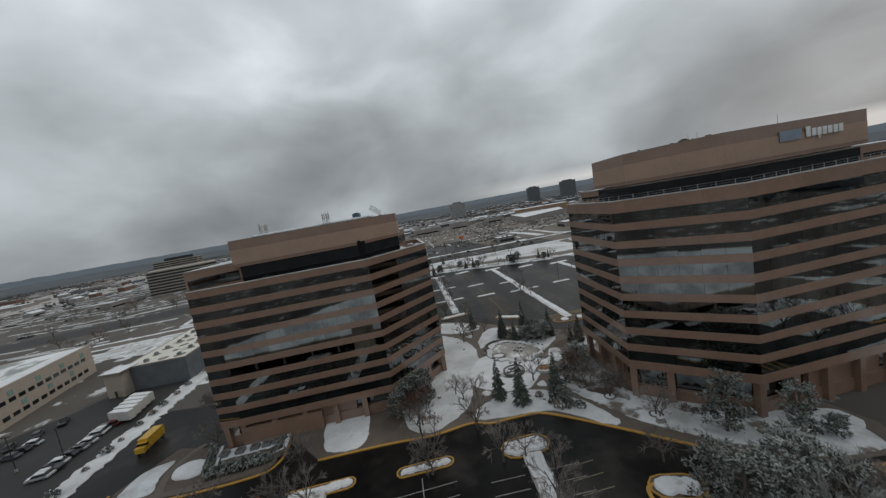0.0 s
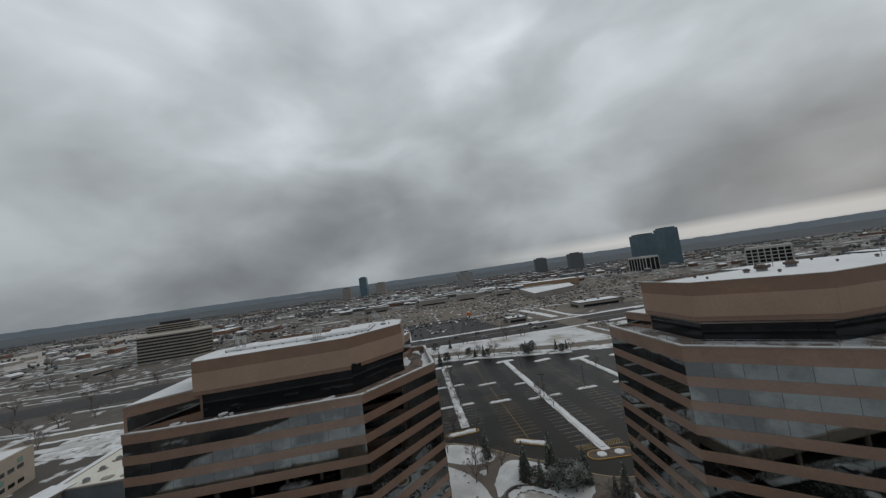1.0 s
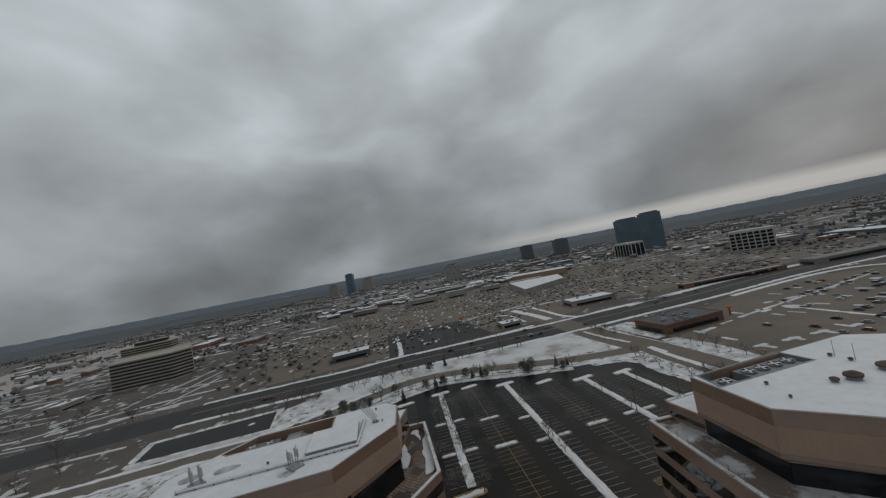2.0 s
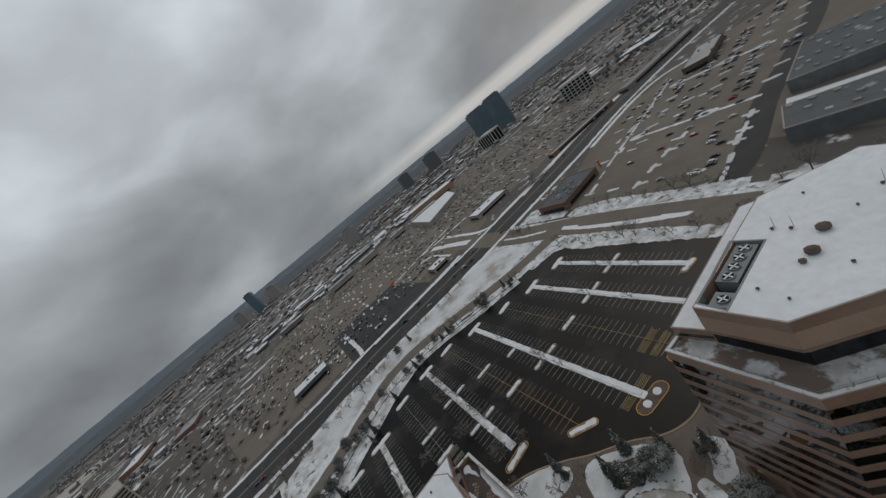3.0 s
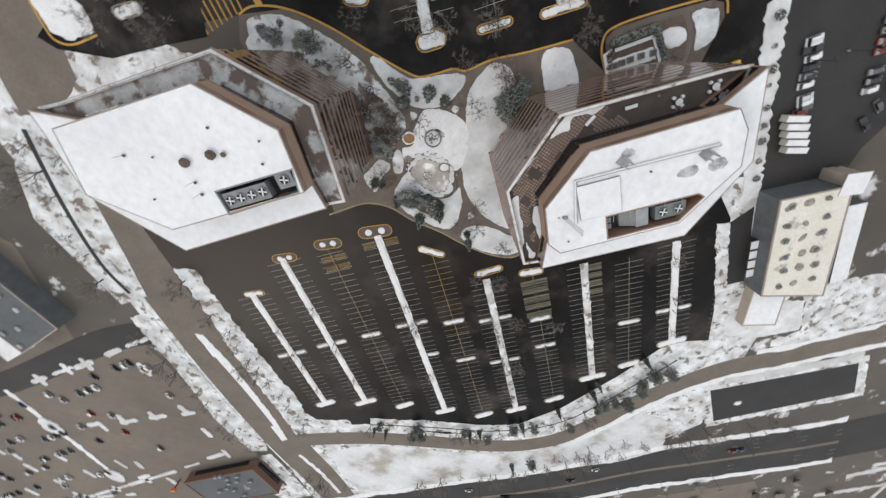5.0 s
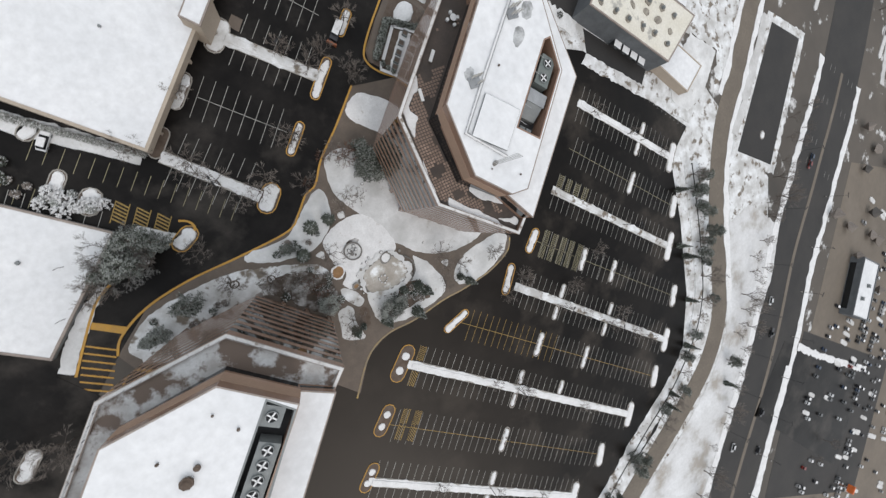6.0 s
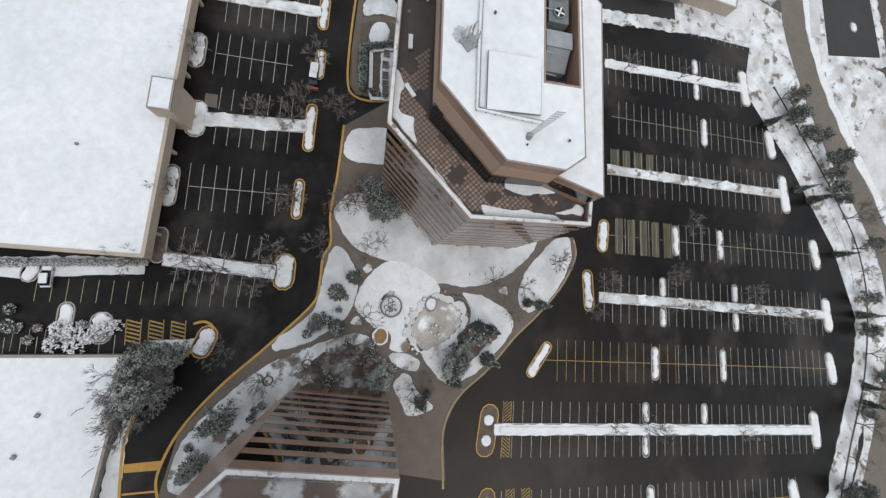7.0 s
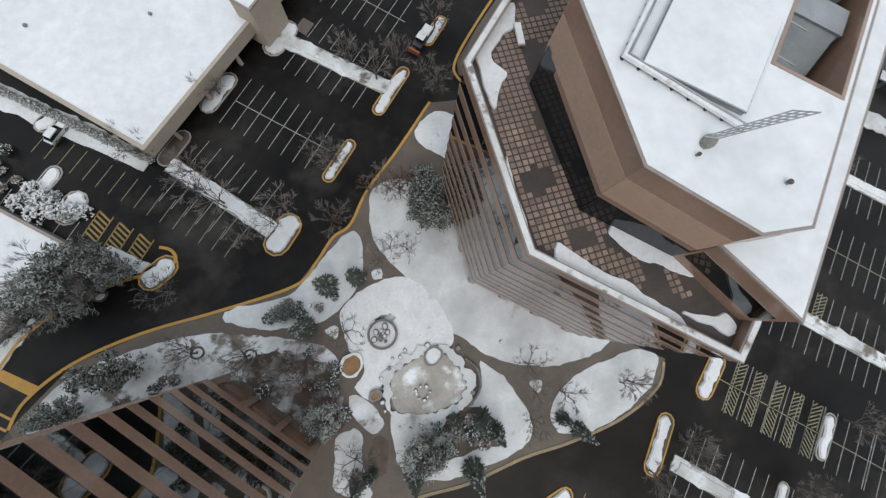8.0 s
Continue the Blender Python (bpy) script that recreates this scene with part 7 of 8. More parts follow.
ob = thing("box_truck", "yellow box truck parked on the asphalt behind the tower", "truck", at=(-67, 26.6, 0.1))
ta = angle_of((-60, 8), (-106, 47)) + math.pi
u, v = Vector((math.cos(ta), math.sin(ta))), Vector((-math.sin(ta), math.cos(ta)))
base = Vector((-65.6, 26.6))
s = Soup()
s.box((base.x, base.y, 0.9), (5.6, 2.3, 2.3), ta)
part("box", s, [YELLOW], ob)
s = Soup()
c = base + u * 3.7
s.box((c.x, c.y, 0.7), (1.7, 2.1, 1.2), ta)
part("bonnet", s, [YELLOW], ob)
s = Soup()
c = base + u * 3.0
s.box((c.x, c.y, 1.6), (1.1, 2.1, 0.9), ta, 0, 1)
part("cab", s, [GLASS_CLEAR, YELLOW], ob)
for dx in (-1.8, 3.6):
    for dy in (-1.0, 1.0):
        c = base + u * dx + v * dy
        s = Soup()
        s.tube([(*(c - v * .14), 0.5), (*(c + v * .14), 0.5)], [0.45, 0.45], 10)
        part("wheel", s, [TYRE], ob)
for k in range(5):
    c0 = lerp((-91.2, 23.6), (-100.2, 29.2), k / 4)
    ob = thing("box_trailer", "white box trailer with a snow top parked in a row", "trailer", "trailers beside the car park", at=(*c0, 0.1))
    s = Soup()
    s.box((*c0, 1.0), (7.0, 1.9, 2.5), 0.57)
    part("box", s, [CAST_WHITE], ob)
    s = Soup()
    s.box((*c0, 3.5), (6.8, 1.8, 0.16), 0.57)
    part("snow", s, [SNOW], ob)
    for dx in (-2.6, -1.6):
        q = Vector(c0) + Vector((math.cos(0.57), math.sin(0.57))) * dx
        s = Soup()
        s.box((q.x, q.y, 0.1), (0.8, 1.8, 0.9), 0.57)
        part("axle", s, [TYRE], ob)


def lamp_post(h, label):
    ob = thing("street_lamp", label, "street lamp", "street lamps")
    s = Soup()
    s.prism(ellipse((0, 0), .3, .3, 0, 8), 0, 0.7)
    part("footing", s, [KERB], ob)
    s = Soup()
    s.tube([(0, 0, .5), (0, 0, h)], [0.11, 0.07], 6)
    part("pole", s, [DARK], ob)
    for sd in (-1, 1):
        s = Soup()
        s.box((sd * 0.75, 0, h - 0.1), (1.0, 0.4, 0.18))
        part("lamp_head", s, [DARK], ob)
    return ob


lp = lamp_post(9.0, "tall dark street lamp with two flat heads")
lamp_spots = [(-33.6, 161), (-81, 158.3), (-9.5, 189.6), (-61.5, 140), (-22.2, 175.8), (-91.5, 140), (-124, 95), (4, 206), (-103, 124), (2, 54.6), (-4, 33), (24, 59.5), (-80, 12), (-95, -2), (-60, 190), (-88, 4)]
lamp_spots += [p for p in offset_line(HW_MED, -17.5)[4:30:3]] + [p for p in offset_line(HW_MED, 17.5)[5:30:3]]
for k, (x, y) in enumerate(lamp_spots):
    m = Matrix.Translation((x, y, 0.2)) @ Matrix.Rotation(k * 1.3, 4, "Z")
    if k == 0:
        lp.matrix_basis = m
    else:
        copy_thing(lp, m)


# ---- the shops, offices and woods beyond ----
def shop(name, label, c, size, ang, h, wall, roof, units=3, band_mat=None):
    """A flat-roofed shop: wall, shop front, roof edge, roof, roof units."""
    ca, sa = math.cos(ang), math.sin(ang)
    poly = [(c[0] + x * size[0] / 2 * ca - y * size[1] / 2 * sa, c[1] + x * size[0] / 2 * sa + y * size[1] / 2 * ca) for x, y in ((-1, -1), (1, -1), (1, 1), (-1, 1))]
    ob = thing(name, label, "shop", "shops beyond the highway", at=(*c, 0))
    s = Soup()
    s.prism(poly, 0, h - .7, 0)
    part("wall", s, [wall], ob)
    s = Soup()
    s.ring(inset(poly, -.15), inset(poly, .6), h - 1.0, h)
    part("roof_edge", s, [band_mat or wall], ob)
    s = Soup()
    s.prism(inset(poly, .5), h - .6, h - .35, 0)
    part("roof", s, [roof], ob)
    s = Soup()
    for k in range(4):
        a, b = poly[k], poly[(k + 1) % 4]
        if k in (0, 3):
            wall_run(s, lerp(a, b, .1), lerp(a, b, .9), 0.4, min(3.0, h - 1.4), .06)
    part("shop_front", s, [GLASS_CLEAR], ob)
    r2 = random.Random(int(c[0] * 7 + c[1]))
    for k in range(units):
        q = (c[0] + r2.uniform(-.38, .38) * size[0] * ca - r2.uniform(-.3, .3) * size[1] * sa, c[1] + r2.uniform(-.38, .38) * size[0] * sa + r2.uniform(-.3, .3) * size[1] * ca)
        s = Soup()
        s.box((*q, h - .4), (2.2, 1.6, 1.3), ang)
        part("roof_unit", s, [UNIT_GREY], ob)
    return ob


hwa = angle_of((-28, 450), (85, 545))
shop("brick_restaurant", "red-brick restaurant with a dark plant roof by the junction", (-5, 325), (46, 28), 0.88, 6.5, BRICK_RED, ROOF_DARK, 12)
for at_, w_s in (((24, 346), 2.6), (SIGN_FAR, 5.0)):
    ob = thing("orange_sign", "bright orange sign board on a post", "sign", "signs by the highway", at=(*at_, 0))
    s = Soup()
    s.box((*at_, 0), (0.8, 0.8, 5), .6)
    part("post", s, [BRICK_RED], ob)
    s = Soup()
    s.box((*at_, 5), (w_s, 1.2, w_s * .6), .6)
    part("board", s, [LAMP_RED], ob)
shop("corner_shop", "single-storey shop with a wide snow roof at the junction", (-98, 437), (50, 26), 0.76, 6, FAR_WALL, ROOF_SNOW, 2)
shop("highway_bank", "low building with a snow roof beside the highway", (-268, 236), (36, 20), angle_of((-231, 160), (-165, 245)), 6.0, SLATE, ROOF_SNOW, 2)
shop("highway_kiosk", "small shop with a snow roof beside the highway", (-147, 338), (20, 18), 0.84, 5, FAR_WALL, ROOF_SNOW, 3)
shop("tan_store", "large tan store with a white roof", (-310, 790), (120, 60), 0.5, 14, make_mat("tan_wall", (0.36, 0.24, 0.15), 0.9), ROOF_SNOW, 2)
low_block("white_roof_store", "large store with tan walls and a smooth snow roof", ccw([(-222, 535), (-315, 655), (-238, 722), (-196, 640)]), 9, FAR_WALL, ROOF_SNOW)
shop("strip_mall", "long low brick strip mall", (30, 508), (112, 9), hwa, 4.6, BRICK_RED, FAR_ROOF, 6)
shop("strip_mall", "long low strip mall with a patchy snow roof", (150, 605), (150, 16), hwa, 6, FAR_WALL, FAR_ROOF, 6)
shop("brick_hall", "low brown hall by the shop car park", (150, 470), (60, 22), hwa + .3, 7, SOIL, FAR_ROOF, 3)
ob, poly = low_block("dark_hall", "long slate-grey hall with a dark roof and many skylights", [(160, 181), (89.4, 233), (100.8, 256.6), (176, 198)], 8, SLATE, ROOF_DARK)
ob2, poly2 = low_block("dark_hall", "long slate-grey hall with a dark roof and many skylights", [(116.3, 282.2), (150, 330), (217, 275), (187, 230)], 8, SLATE, ROOF_DARK)
flat("hall_courtyard", [(150, 245), (138, 232), (103, 262), (113, 280)], 0.2, SNOW, "snow-covered court between the halls", "snow")
for host, out, an in ((ob, poly, -0.68), (ob2, poly2, -0.99)):
    for i in range(-12, 13):
        for k in range(-5, 6):
            cx_, cy_ = (sum(p[m] for p in out) / len(out) for m in (0, 1))
            q = (cx_ + math.cos(an) * i * 7.5 - math.sin(an) * k * 8.0, cy_ + math.sin(an) * i * 7.5 + math.cos(an) * k * 8.0)
            if inside(q, inset(out, 2.5)) and (i * 5 + k * 3) % 4:
                s = Soup()
                s.box((*q, 7.8), (2.2, 1.6, 0.8), an)
                part("skylight", s, [FAR_ROOF if (i + k) % 2 else UNIT_GREY], host)


def ribbed_office(name, label, c, size, ang, floors, fh, wall, glass, top=True):
    """A mid-rise of ribbon floors: glass core, a slab band each floor, a plant storey."""
    ob = thing(name, label, "office building", "offices on the horizon", at=(*c, 0))
    s = Soup()
    s.box((*c, 0), (size[0] - 1, size[1] - 1, floors * fh), ang)
    part("glazing", s, [glass], ob)
    for f in range(floors + 1):
        s = Soup()
        s.box((*c, f * fh), (size[0], size[1], fh * 0.48), ang)
        part("floor_band", s, [wall], ob)
    if top:
        s = Soup()
        s.box((*c, floors * fh + fh * .48), (size[0] * .5, size[1] * .6, fh), ang)
        part("plant_storey", s, [SLATE], ob)
    return ob


def framed_office(name, label, c, size, ang, floors, bays, fh, wall, glass):
    """A mid-rise with a pale square frame before dark glass."""
    ob = thing(name, label, "office building", "offices on the horizon", at=(*c, 0))
    s = Soup()
    s.box((*c, 0), (size[0] - 1.6, size[1] - 1.6, floors * fh), ang)
    part("glazing", s, [glass], ob)
    for f in range(floors + 1):
        s = Soup()
        s.box((*c, f * fh - .01), (size[0], size[1], min(fh * 0.22, 3) if f < floors else min(fh * .7, 4.5)), ang)
        part("floor_band", s, [wall], ob)
    ca, sa = math.cos(ang), math.sin(ang)
    for sx, sy, n in ((1, 0, bays), (0, 1, max(2, int(bays * size[1] / size[0])))):
        for sd in (-1, 1):
            for k in range(n + 1):
                x = (k / n - .5) * size[0] if sx else sd * (size[0] / 2 - .2)
                y = (k / n - .5) * size[1] if sy else sd * (size[1] / 2 - .2)
                s = Soup()
                s.box((c[0] + x * ca - y * sa, c[1] + x * sa + y * ca, 0), (1.3, 1.3, floors * fh), ang)
                part("mullion", s, [wall], ob)
    return ob


BANDING = make_mat("pale_banding", (0.36, 0.325, 0.275), .9, second=(0.30, 0.268, 0.226), scale=0.1, fine=0.8, bump=0.0)


def banded_block(ob, poly, z0, floors, fh):
    """Ribbon floors over any outline: dark glazing set back behind pale bands, a flat roof."""
    s = Soup()
    s.prism(inset(ccw(poly), 0.5), z0, z0 + floors * fh, 0)
    part("glazing", s, [DARK], ob, "dark window ribbons")
    for k in range(floors + 1):
        s = Soup()
        s.prism(ccw(poly), z0 + k * fh, z0 + k * fh + fh * 0.42, 0)
        part("floor_band", s, [BANDING], ob)


ob = thing("banded_office", "broad banded office block with a stepped top and dark penthouse", "office building", "offices on the horizon", at=(-530, 130, 0))
banded_block(ob, [(-520, 92), (-482, 140), (-486, 162), (-560, 180), (-592, 108)], 0, 8, 3.75)
banded_block(ob, [(-588, 111), (-557, 158), (-580, 171), (-611, 124)], 31.9, 3, 2.9)
s = Soup()
s.prism(ccw(ellipse((-588, 143), 19, 7.5, 0.98, 20)), 41, 45.6, 0)
part("penthouse", s, [DARK], ob, "dark oval penthouse")
framed_office("framed_office", "pale framed office block with dark square windows", (68, 815), (56, 30), -0.12, 5, 7, 5.8, CAST_WHITE, GLASS_CLEAR)
framed_office("framed_office_small", "small office block with pale fins", (-156, 1017), (62, 36), angle_of((-181, 975), (-107, 912)), 1, 6, 33, CAST_WHITE, GLASS_CLEAR)
for c, sz, h in (((-222, 1407), (70, 44), 106), ((-129, 1250), (46, 42), 108)):
    ob = thing("glass_tower", "blue-green glass office tower", "office tower", "towers on the horizon", at=(*c, 0))
    s = Soup()
    s.box((*c, 0), (*sz, h), 0.9)
    part("shaft", s, [TOWER_GLASS], ob)
    s = Soup()
    s.box((*c, h), (sz[0] * .8, sz[1] * .8, 4), 0.9)
    part("crown", s, [SLATE], ob)
    for f in range(1, 24):
        s = Soup()
        s.box((*c, f * h / 24), (sz[0] + .3, sz[1] + .3, .6), 0.9)
        part("floor_line", s, [SLATE], ob)
for c, sz, h, m, lab in (((-905, 2009), (70, 40), 86, SLATE, "dark office tower far off"), ((-664, 1938), (75, 45), 86, SLATE, "dark office tower far off"), ((-1803, 1335), (45, 40), 120, TOWER_GLASS, "slim blue glass tower far off"),
                     ((-1690, 1380), (60, 30), 72, FAR_WALL, "pale mid-rise far off"), ((-1930, 1290), (50, 30), 66, FAR_WALL, "pale mid-rise far off")):
    ob = thing("far_tower", lab, "office tower", "towers on the horizon", at=(*c, 0))
    s = Soup()
    s.box((*c, 0), (*sz, h), 0.7)
    part("shaft", s, [m], ob)
    s = Soup()
    s.box((c[0], c[1], h), (sz[0] * .6, sz[1] * .6, 5), 0.7)
    part("plant_storey", s, [SLATE], ob)
ribbed_office("pale_hotel", "pale mid-rise hotel with rows of windows", (-834, 1145), (66, 24), 0.75, 13, 4.6, CAST_WHITE, SLATE)
for c, sz, an, h in (((-470, 560), (60, 30), .75, 11), ((-420, 610), (40, 30), .75, 13), ((-560, 480), (50, 26), .75, 10), ((-300, 700), (70, 22), .75, 9), ((-360, 660), (36, 24), .75, 10)):
    shop("mall_block", "large windowless mall block in pale brown", c, sz, an, h, FAR_WALL, FAR_ROOF, 3)

# far lots: rows of islands, cars and heaps of ploughed snow, each kind one mesh
FAR_CARS, FAR_SNOW = Soup(), Soup()


def far_car(p, q, r):
    m = r.choice((0, 0, 1, 1, 1, 2, 2, 3, 3, 5, 5, 4) if r.random() < .5 else (0, 1, 2, 3))
    FAR_CARS.box((*p, 0.35), (4.5, 1.8, 0.65), q, m)
    FAR_CARS.box((p[0], p[1], 1.0), (2.4, 1.6, 0.5), q, 7, 6 if r.random() < .35 else m)


def far_lot(poly, ang, seed, gap=18.5, fill=0.3, isle=26):
    """Double rows of stalls along ang: islands of snow at even steps, cars in clumps."""
    r = random.Random(seed)
    e, n = Vector((math.cos(ang), math.sin(ang))), Vector((-math.sin(ang), math.cos(ang)))
    c = Vector((sum(p[0] for p in poly) / len(poly), sum(p[1] for p in poly) / len(poly)))
    reach = max(dist(c, p) for p in poly)
    for row in range(int(-reach / gap), int(reach / gap) + 1):
        long_snow = row % 7 == 3 and seed == 1
        for k in range(int(-reach / 2.8), int(reach / 2.8)):
            p = c + e * k * 2.8 + n * row * gap
            if not inside(p, poly):
                continue
            dense = noise.noise((p.x * .013, p.y * .013, seed)) + 0.5
            for sd in (-1, 1):
                if r.random() < fill * max(0, dense) * 1.7:
                    far_car(p + n * sd * 2.9, ang + math.pi / 2 + r.uniform(-.05, .05), r)
            if (k % int(isle / 2.8) == 0 and r.random() < .85 and p.y > 345) if seed == 1 else r.random() < .07:
                FAR_SNOW.prism(capsule(p, r.uniform(7, 10.5), r.uniform(2, 3), ang + math.pi / 2, 3), 0, .45, 0)
            if long_snow and k % 5 == 0:
                FAR_SNOW.prism(capsule(p, 14.5, r.uniform(1.8, 3.4), ang, 2), 0, .45, 0)


def far_strips(poly, count, seed, lo, hi):
    """Long verges and banks of snow beside streets."""
    r = random.Random(seed)
    xs, ys = [p[0] for p in poly], [p[1] for p in poly]
    for t in range(count * 8):
        p = (r.uniform(min(xs), max(xs)), r.uniform(min(ys), max(ys)))
        if inside(p, poly) and not any(inside(p, L_) for L_ in (SHOP_LOT, MALL_LOT, NORTH_MALL)) and not any(dist(p, q) < 24 for q in HIGHWAY):
            FAR_SNOW.prism(capsule(p, r.uniform(lo, hi), r.uniform(1.6, 4) if seed == 8 else r.uniform(2.5, 12), 0.74 + r.choice((0, 0, math.pi / 2)) + r.uniform(-.1, .1), 2), 0, .4, 0)
            if r.random() < .4:
                for k in range(r.randrange(2, 7)):
                    far_car((p[0] + k * 2.1 + r.uniform(3, 6), p[1] + k * 1.9 - r.uniform(6, 9)), 0.74 + math.pi / 2, r)
            count -= 1
            if count <= 0:
                break


SHOP_LOT = [(86, 256), (64, 236), (2, 290), (30, 318), (36, 352), (60, 440), (170, 505), (300, 490), (230, 440), (190, 400), (112, 300)]
MALL_LOT = [(-130, 392), (-214, 262), (-300, 190), (-420, 230), (-555, 420), (-515, 635), (-335, 750), (-195, 640)]
NORTH_MALL = [(-130, 440), (-190, 525), (-318, 755), (-180, 890), (55, 775), (180, 690), (60, 560), (-20, 490)]
far_lot(SHOP_LOT, 0.98, 1, 19, 0.2)
for c in ((62.4, 299.3), (49.3, 287.5), (36.9, 273.9), (99.7, 286.3), (70.3, 311.0), (59.2, 252.3), (89.8, 271.1), (7.6, 302.7), (47.6, 341.0), (27.6, 349.6), (82.5, 262.8), (22, 288), (140.6, 335.9), (127.1, 320), (108.4, 366.4), (74.3, 398.4)):
    FAR_SNOW.prism(ragged(ccw(capsule(c, random.uniform(7.5, 10), random.uniform(2.2, 3.2), 2.42 + random.uniform(-.12, .12), 4)), 0.9, 0.3, c[0]), 0, .45, 0)
for c in ((93, 325), (58, 361), (144, 413.5), (115, 441)):
    FAR_SNOW.prism(ragged(ccw(ellipse(c, 7.0, 4.6, 2.4, 14)), 1.2, 0.6), 0, 0.6, 0)
far_lot(MALL_LOT, 0.74, 2, 18.5, 0.19)
far_lot(NORTH_MALL, 0.74, 3, 18.5, 0.2)
far_lot([(-250, 330), (-168, 372), (-230, 376)], 0.74, 9, 18, 0.3)
far_strips([(-1300, -300), (-420, 150), (-560, 640), (-200, 920), (250, 700), (700, 1000), (900, 1900), (-900, 1900), (-1700, 800)], 1300, 7, 12, 70)
far_strips([(-236, -10), (-300, -120), (-700, -420), (-1400, -500), (-1300, 300), (-420, 160), (-320, 104)], 420, 8, 16, 75)
far_strips([(190, 150), (330, 300), (360, 470), (1200, 1200), (1500, 300), (500, -300), (220, -100)], 460, 19, 10, 50)
r = random.Random(77)
for c, n_, st in (((73, 312), 4, (-12.3, -12.7)), ((96, 429), 6, (-9.6, -9.8)), ((100, 288), 5, (-9, -13)), ((43, 355), 4, (-10, -15)), ((-211, 503), 5, (-22, -9)), ((-132, 507), 5, (15, 14)), ((-338, 418), 6, (18, -17)), ((-262, 487), 6, (-16, 12)), ((-60, 560), 8, (17, 17)), ((-150, 600), 7, (18, 16))):
    for k in range(n_):
        FAR_SNOW.prism(ragged(ccw(capsule((c[0] + st[0] * k + r.uniform(-2, 2), c[1] + st[1] * k + r.uniform(-2, 2)), r.uniform(7, 14), r.uniform(1.8, 3.2), math.atan2(st[1], st[0]) + (0 if n_ > 4 else math.pi / 2 * 0), 3)), 1.0, 0.4, k), 0.02, .46, 0)
flat("car_park_mall", [(-219, 340), (-156, 258), (-193, 232), (-271, 299)], 0.12, ASPHALT_DRY, "dark wet corner of the mall car park", "car park")
tagged(new("far_cars", FAR_CARS.mesh("far_cars", CAR_PAINTS[:6] + [SNOW, GLASS_CLEAR])), "rows of small parked cars on the far car parks", "cars", "", "stuff")
tagged(new("far_snow", FAR_SNOW.mesh("far_snow", [SNOW_GREY])), "snow-covered islands, verges and ploughed heaps far off", "snow", "", "stuff")


def near_building(p, sz, h, an, r):
    """A low building of the middle distance: wall, roof edge, roof and a roof unit or a gable."""
    wall, roof = r.choice((FAR_WALL, FAR_WALL, BRICK_RED, SLATE)), r.choice((FAR_ROOF, ROOF_SNOW, ROOF_SNOW))
    ob = thing("low_building", "low %s building with a %s roof" % ({"f": "pale", "r": "brick", "s": "grey"}[wall.name[0]], "snow-covered" if roof is ROOF_SNOW else "half-cleared"), "building", "low buildings beyond the highway", at=(*p, 0))
    s = Soup()
    s.box((*p, 0), (*sz, h), an)
    part("wall", s, [wall], ob)
    s = Soup()
    if sz[0] < 18:
        ca, sa = math.cos(an), math.sin(an)
        q = lambda x, y, z: (p[0] + x * ca - y * sa, p[1] + x * sa + y * ca, z)
        a, b = sz[0] / 2 + .4, sz[1] / 2 + .4
        s.add([q(-a, -b, h), q(a, -b, h), q(a, b, h), q(-a, b, h), q(-a, 0, h + 2.6), q(a, 0, h + 2.6)], [(0, 1, 5, 4), (2, 3, 4, 5), (1, 2, 5), (3, 0, 4), (3, 2, 1, 0)])
    else:
        s.box((*p, h), (sz[0] + .4, sz[1] + .4, .5), an)
        u = Soup()
        u.box((p[0] + r.uniform(-4, 4), p[1] + r.uniform(-3, 3), h + .5), (2.4, 1.8, 1.3), an)
        part("roof_unit", u, [UNIT_GREY], ob)
    part("roof", s, [roof], ob)
    f = Soup()
    f.box((*p, 1.0), (sz[0] * .82, sz[1] + .12, 1.5), an)
    part("window_band", f, [GLASS_CLEAR], ob)


def far_blocks(name, poly, count, seed, label):
    """Houses and sheds far off: boxes with pitched or flat roofs, in one mesh."""
    r = random.Random(seed)
    s = Soup()
    xs, ys = [p[0] for p in poly], [p[1] for p in poly]
    while count > 0:
        p = (r.uniform(min(xs), max(xs)), r.uniform(min(ys), max(ys)))
        if not inside(p, poly):
            continue
        if any(dist(p, q) < 26 for q in HIGHWAY) or any(dist(p, q) < 16 for q in CROSS) or any(inside(p, L_) for L_ in (SHOP_LOT, MALL_LOT, NORTH_MALL)):
            count -= .2
            continue
        an = 0.75 + r.choice((0, math.pi / 2)) + r.uniform(-.1, .1)
        sz = (r.uniform(10, 26), r.uniform(8, 14)) if r.random() < .75 else (r.uniform(30, 80), r.uniform(18, 34))
        h = r.uniform(4, 7) if sz[0] < 28 else r.uniform(5, 9)
        if dist(p, (-60, 300)) < 760:
            near_building(p, sz, h, an, r)
            count -= 1
            continue
        s.box((*p, 0), (*sz, h), an, r.choice((0, 0, 0, 2, 3)), r.choice((1, 1, 3, 4)))
        if sz[0] < 28:
            ca, sa = math.cos(an), math.sin(an)
            q = lambda x, y, z: (p[0] + x * ca - y * sa, p[1] + x * sa + y * ca, z)
            a, b = sz[0] / 2 + .4, sz[1] / 2 + .4
            s.add([q(-a, -b, h), q(a, -b, h), q(a, b, h), q(-a, b, h), q(-a, 0, h + 2.6), q(a, 0, h + 2.6)], [(0, 1, 5, 4), (2, 3, 4, 5), (1, 2, 5), (3, 0, 4)], r.choice((1, 3, 1, 4)))
        count -= 1
    tagged(new(name, s.mesh(name, [FAR_WALL, FAR_ROOF, BRICK_RED, SLATE, ROOF_SNOW])), label, "buildings", "", "stuff")


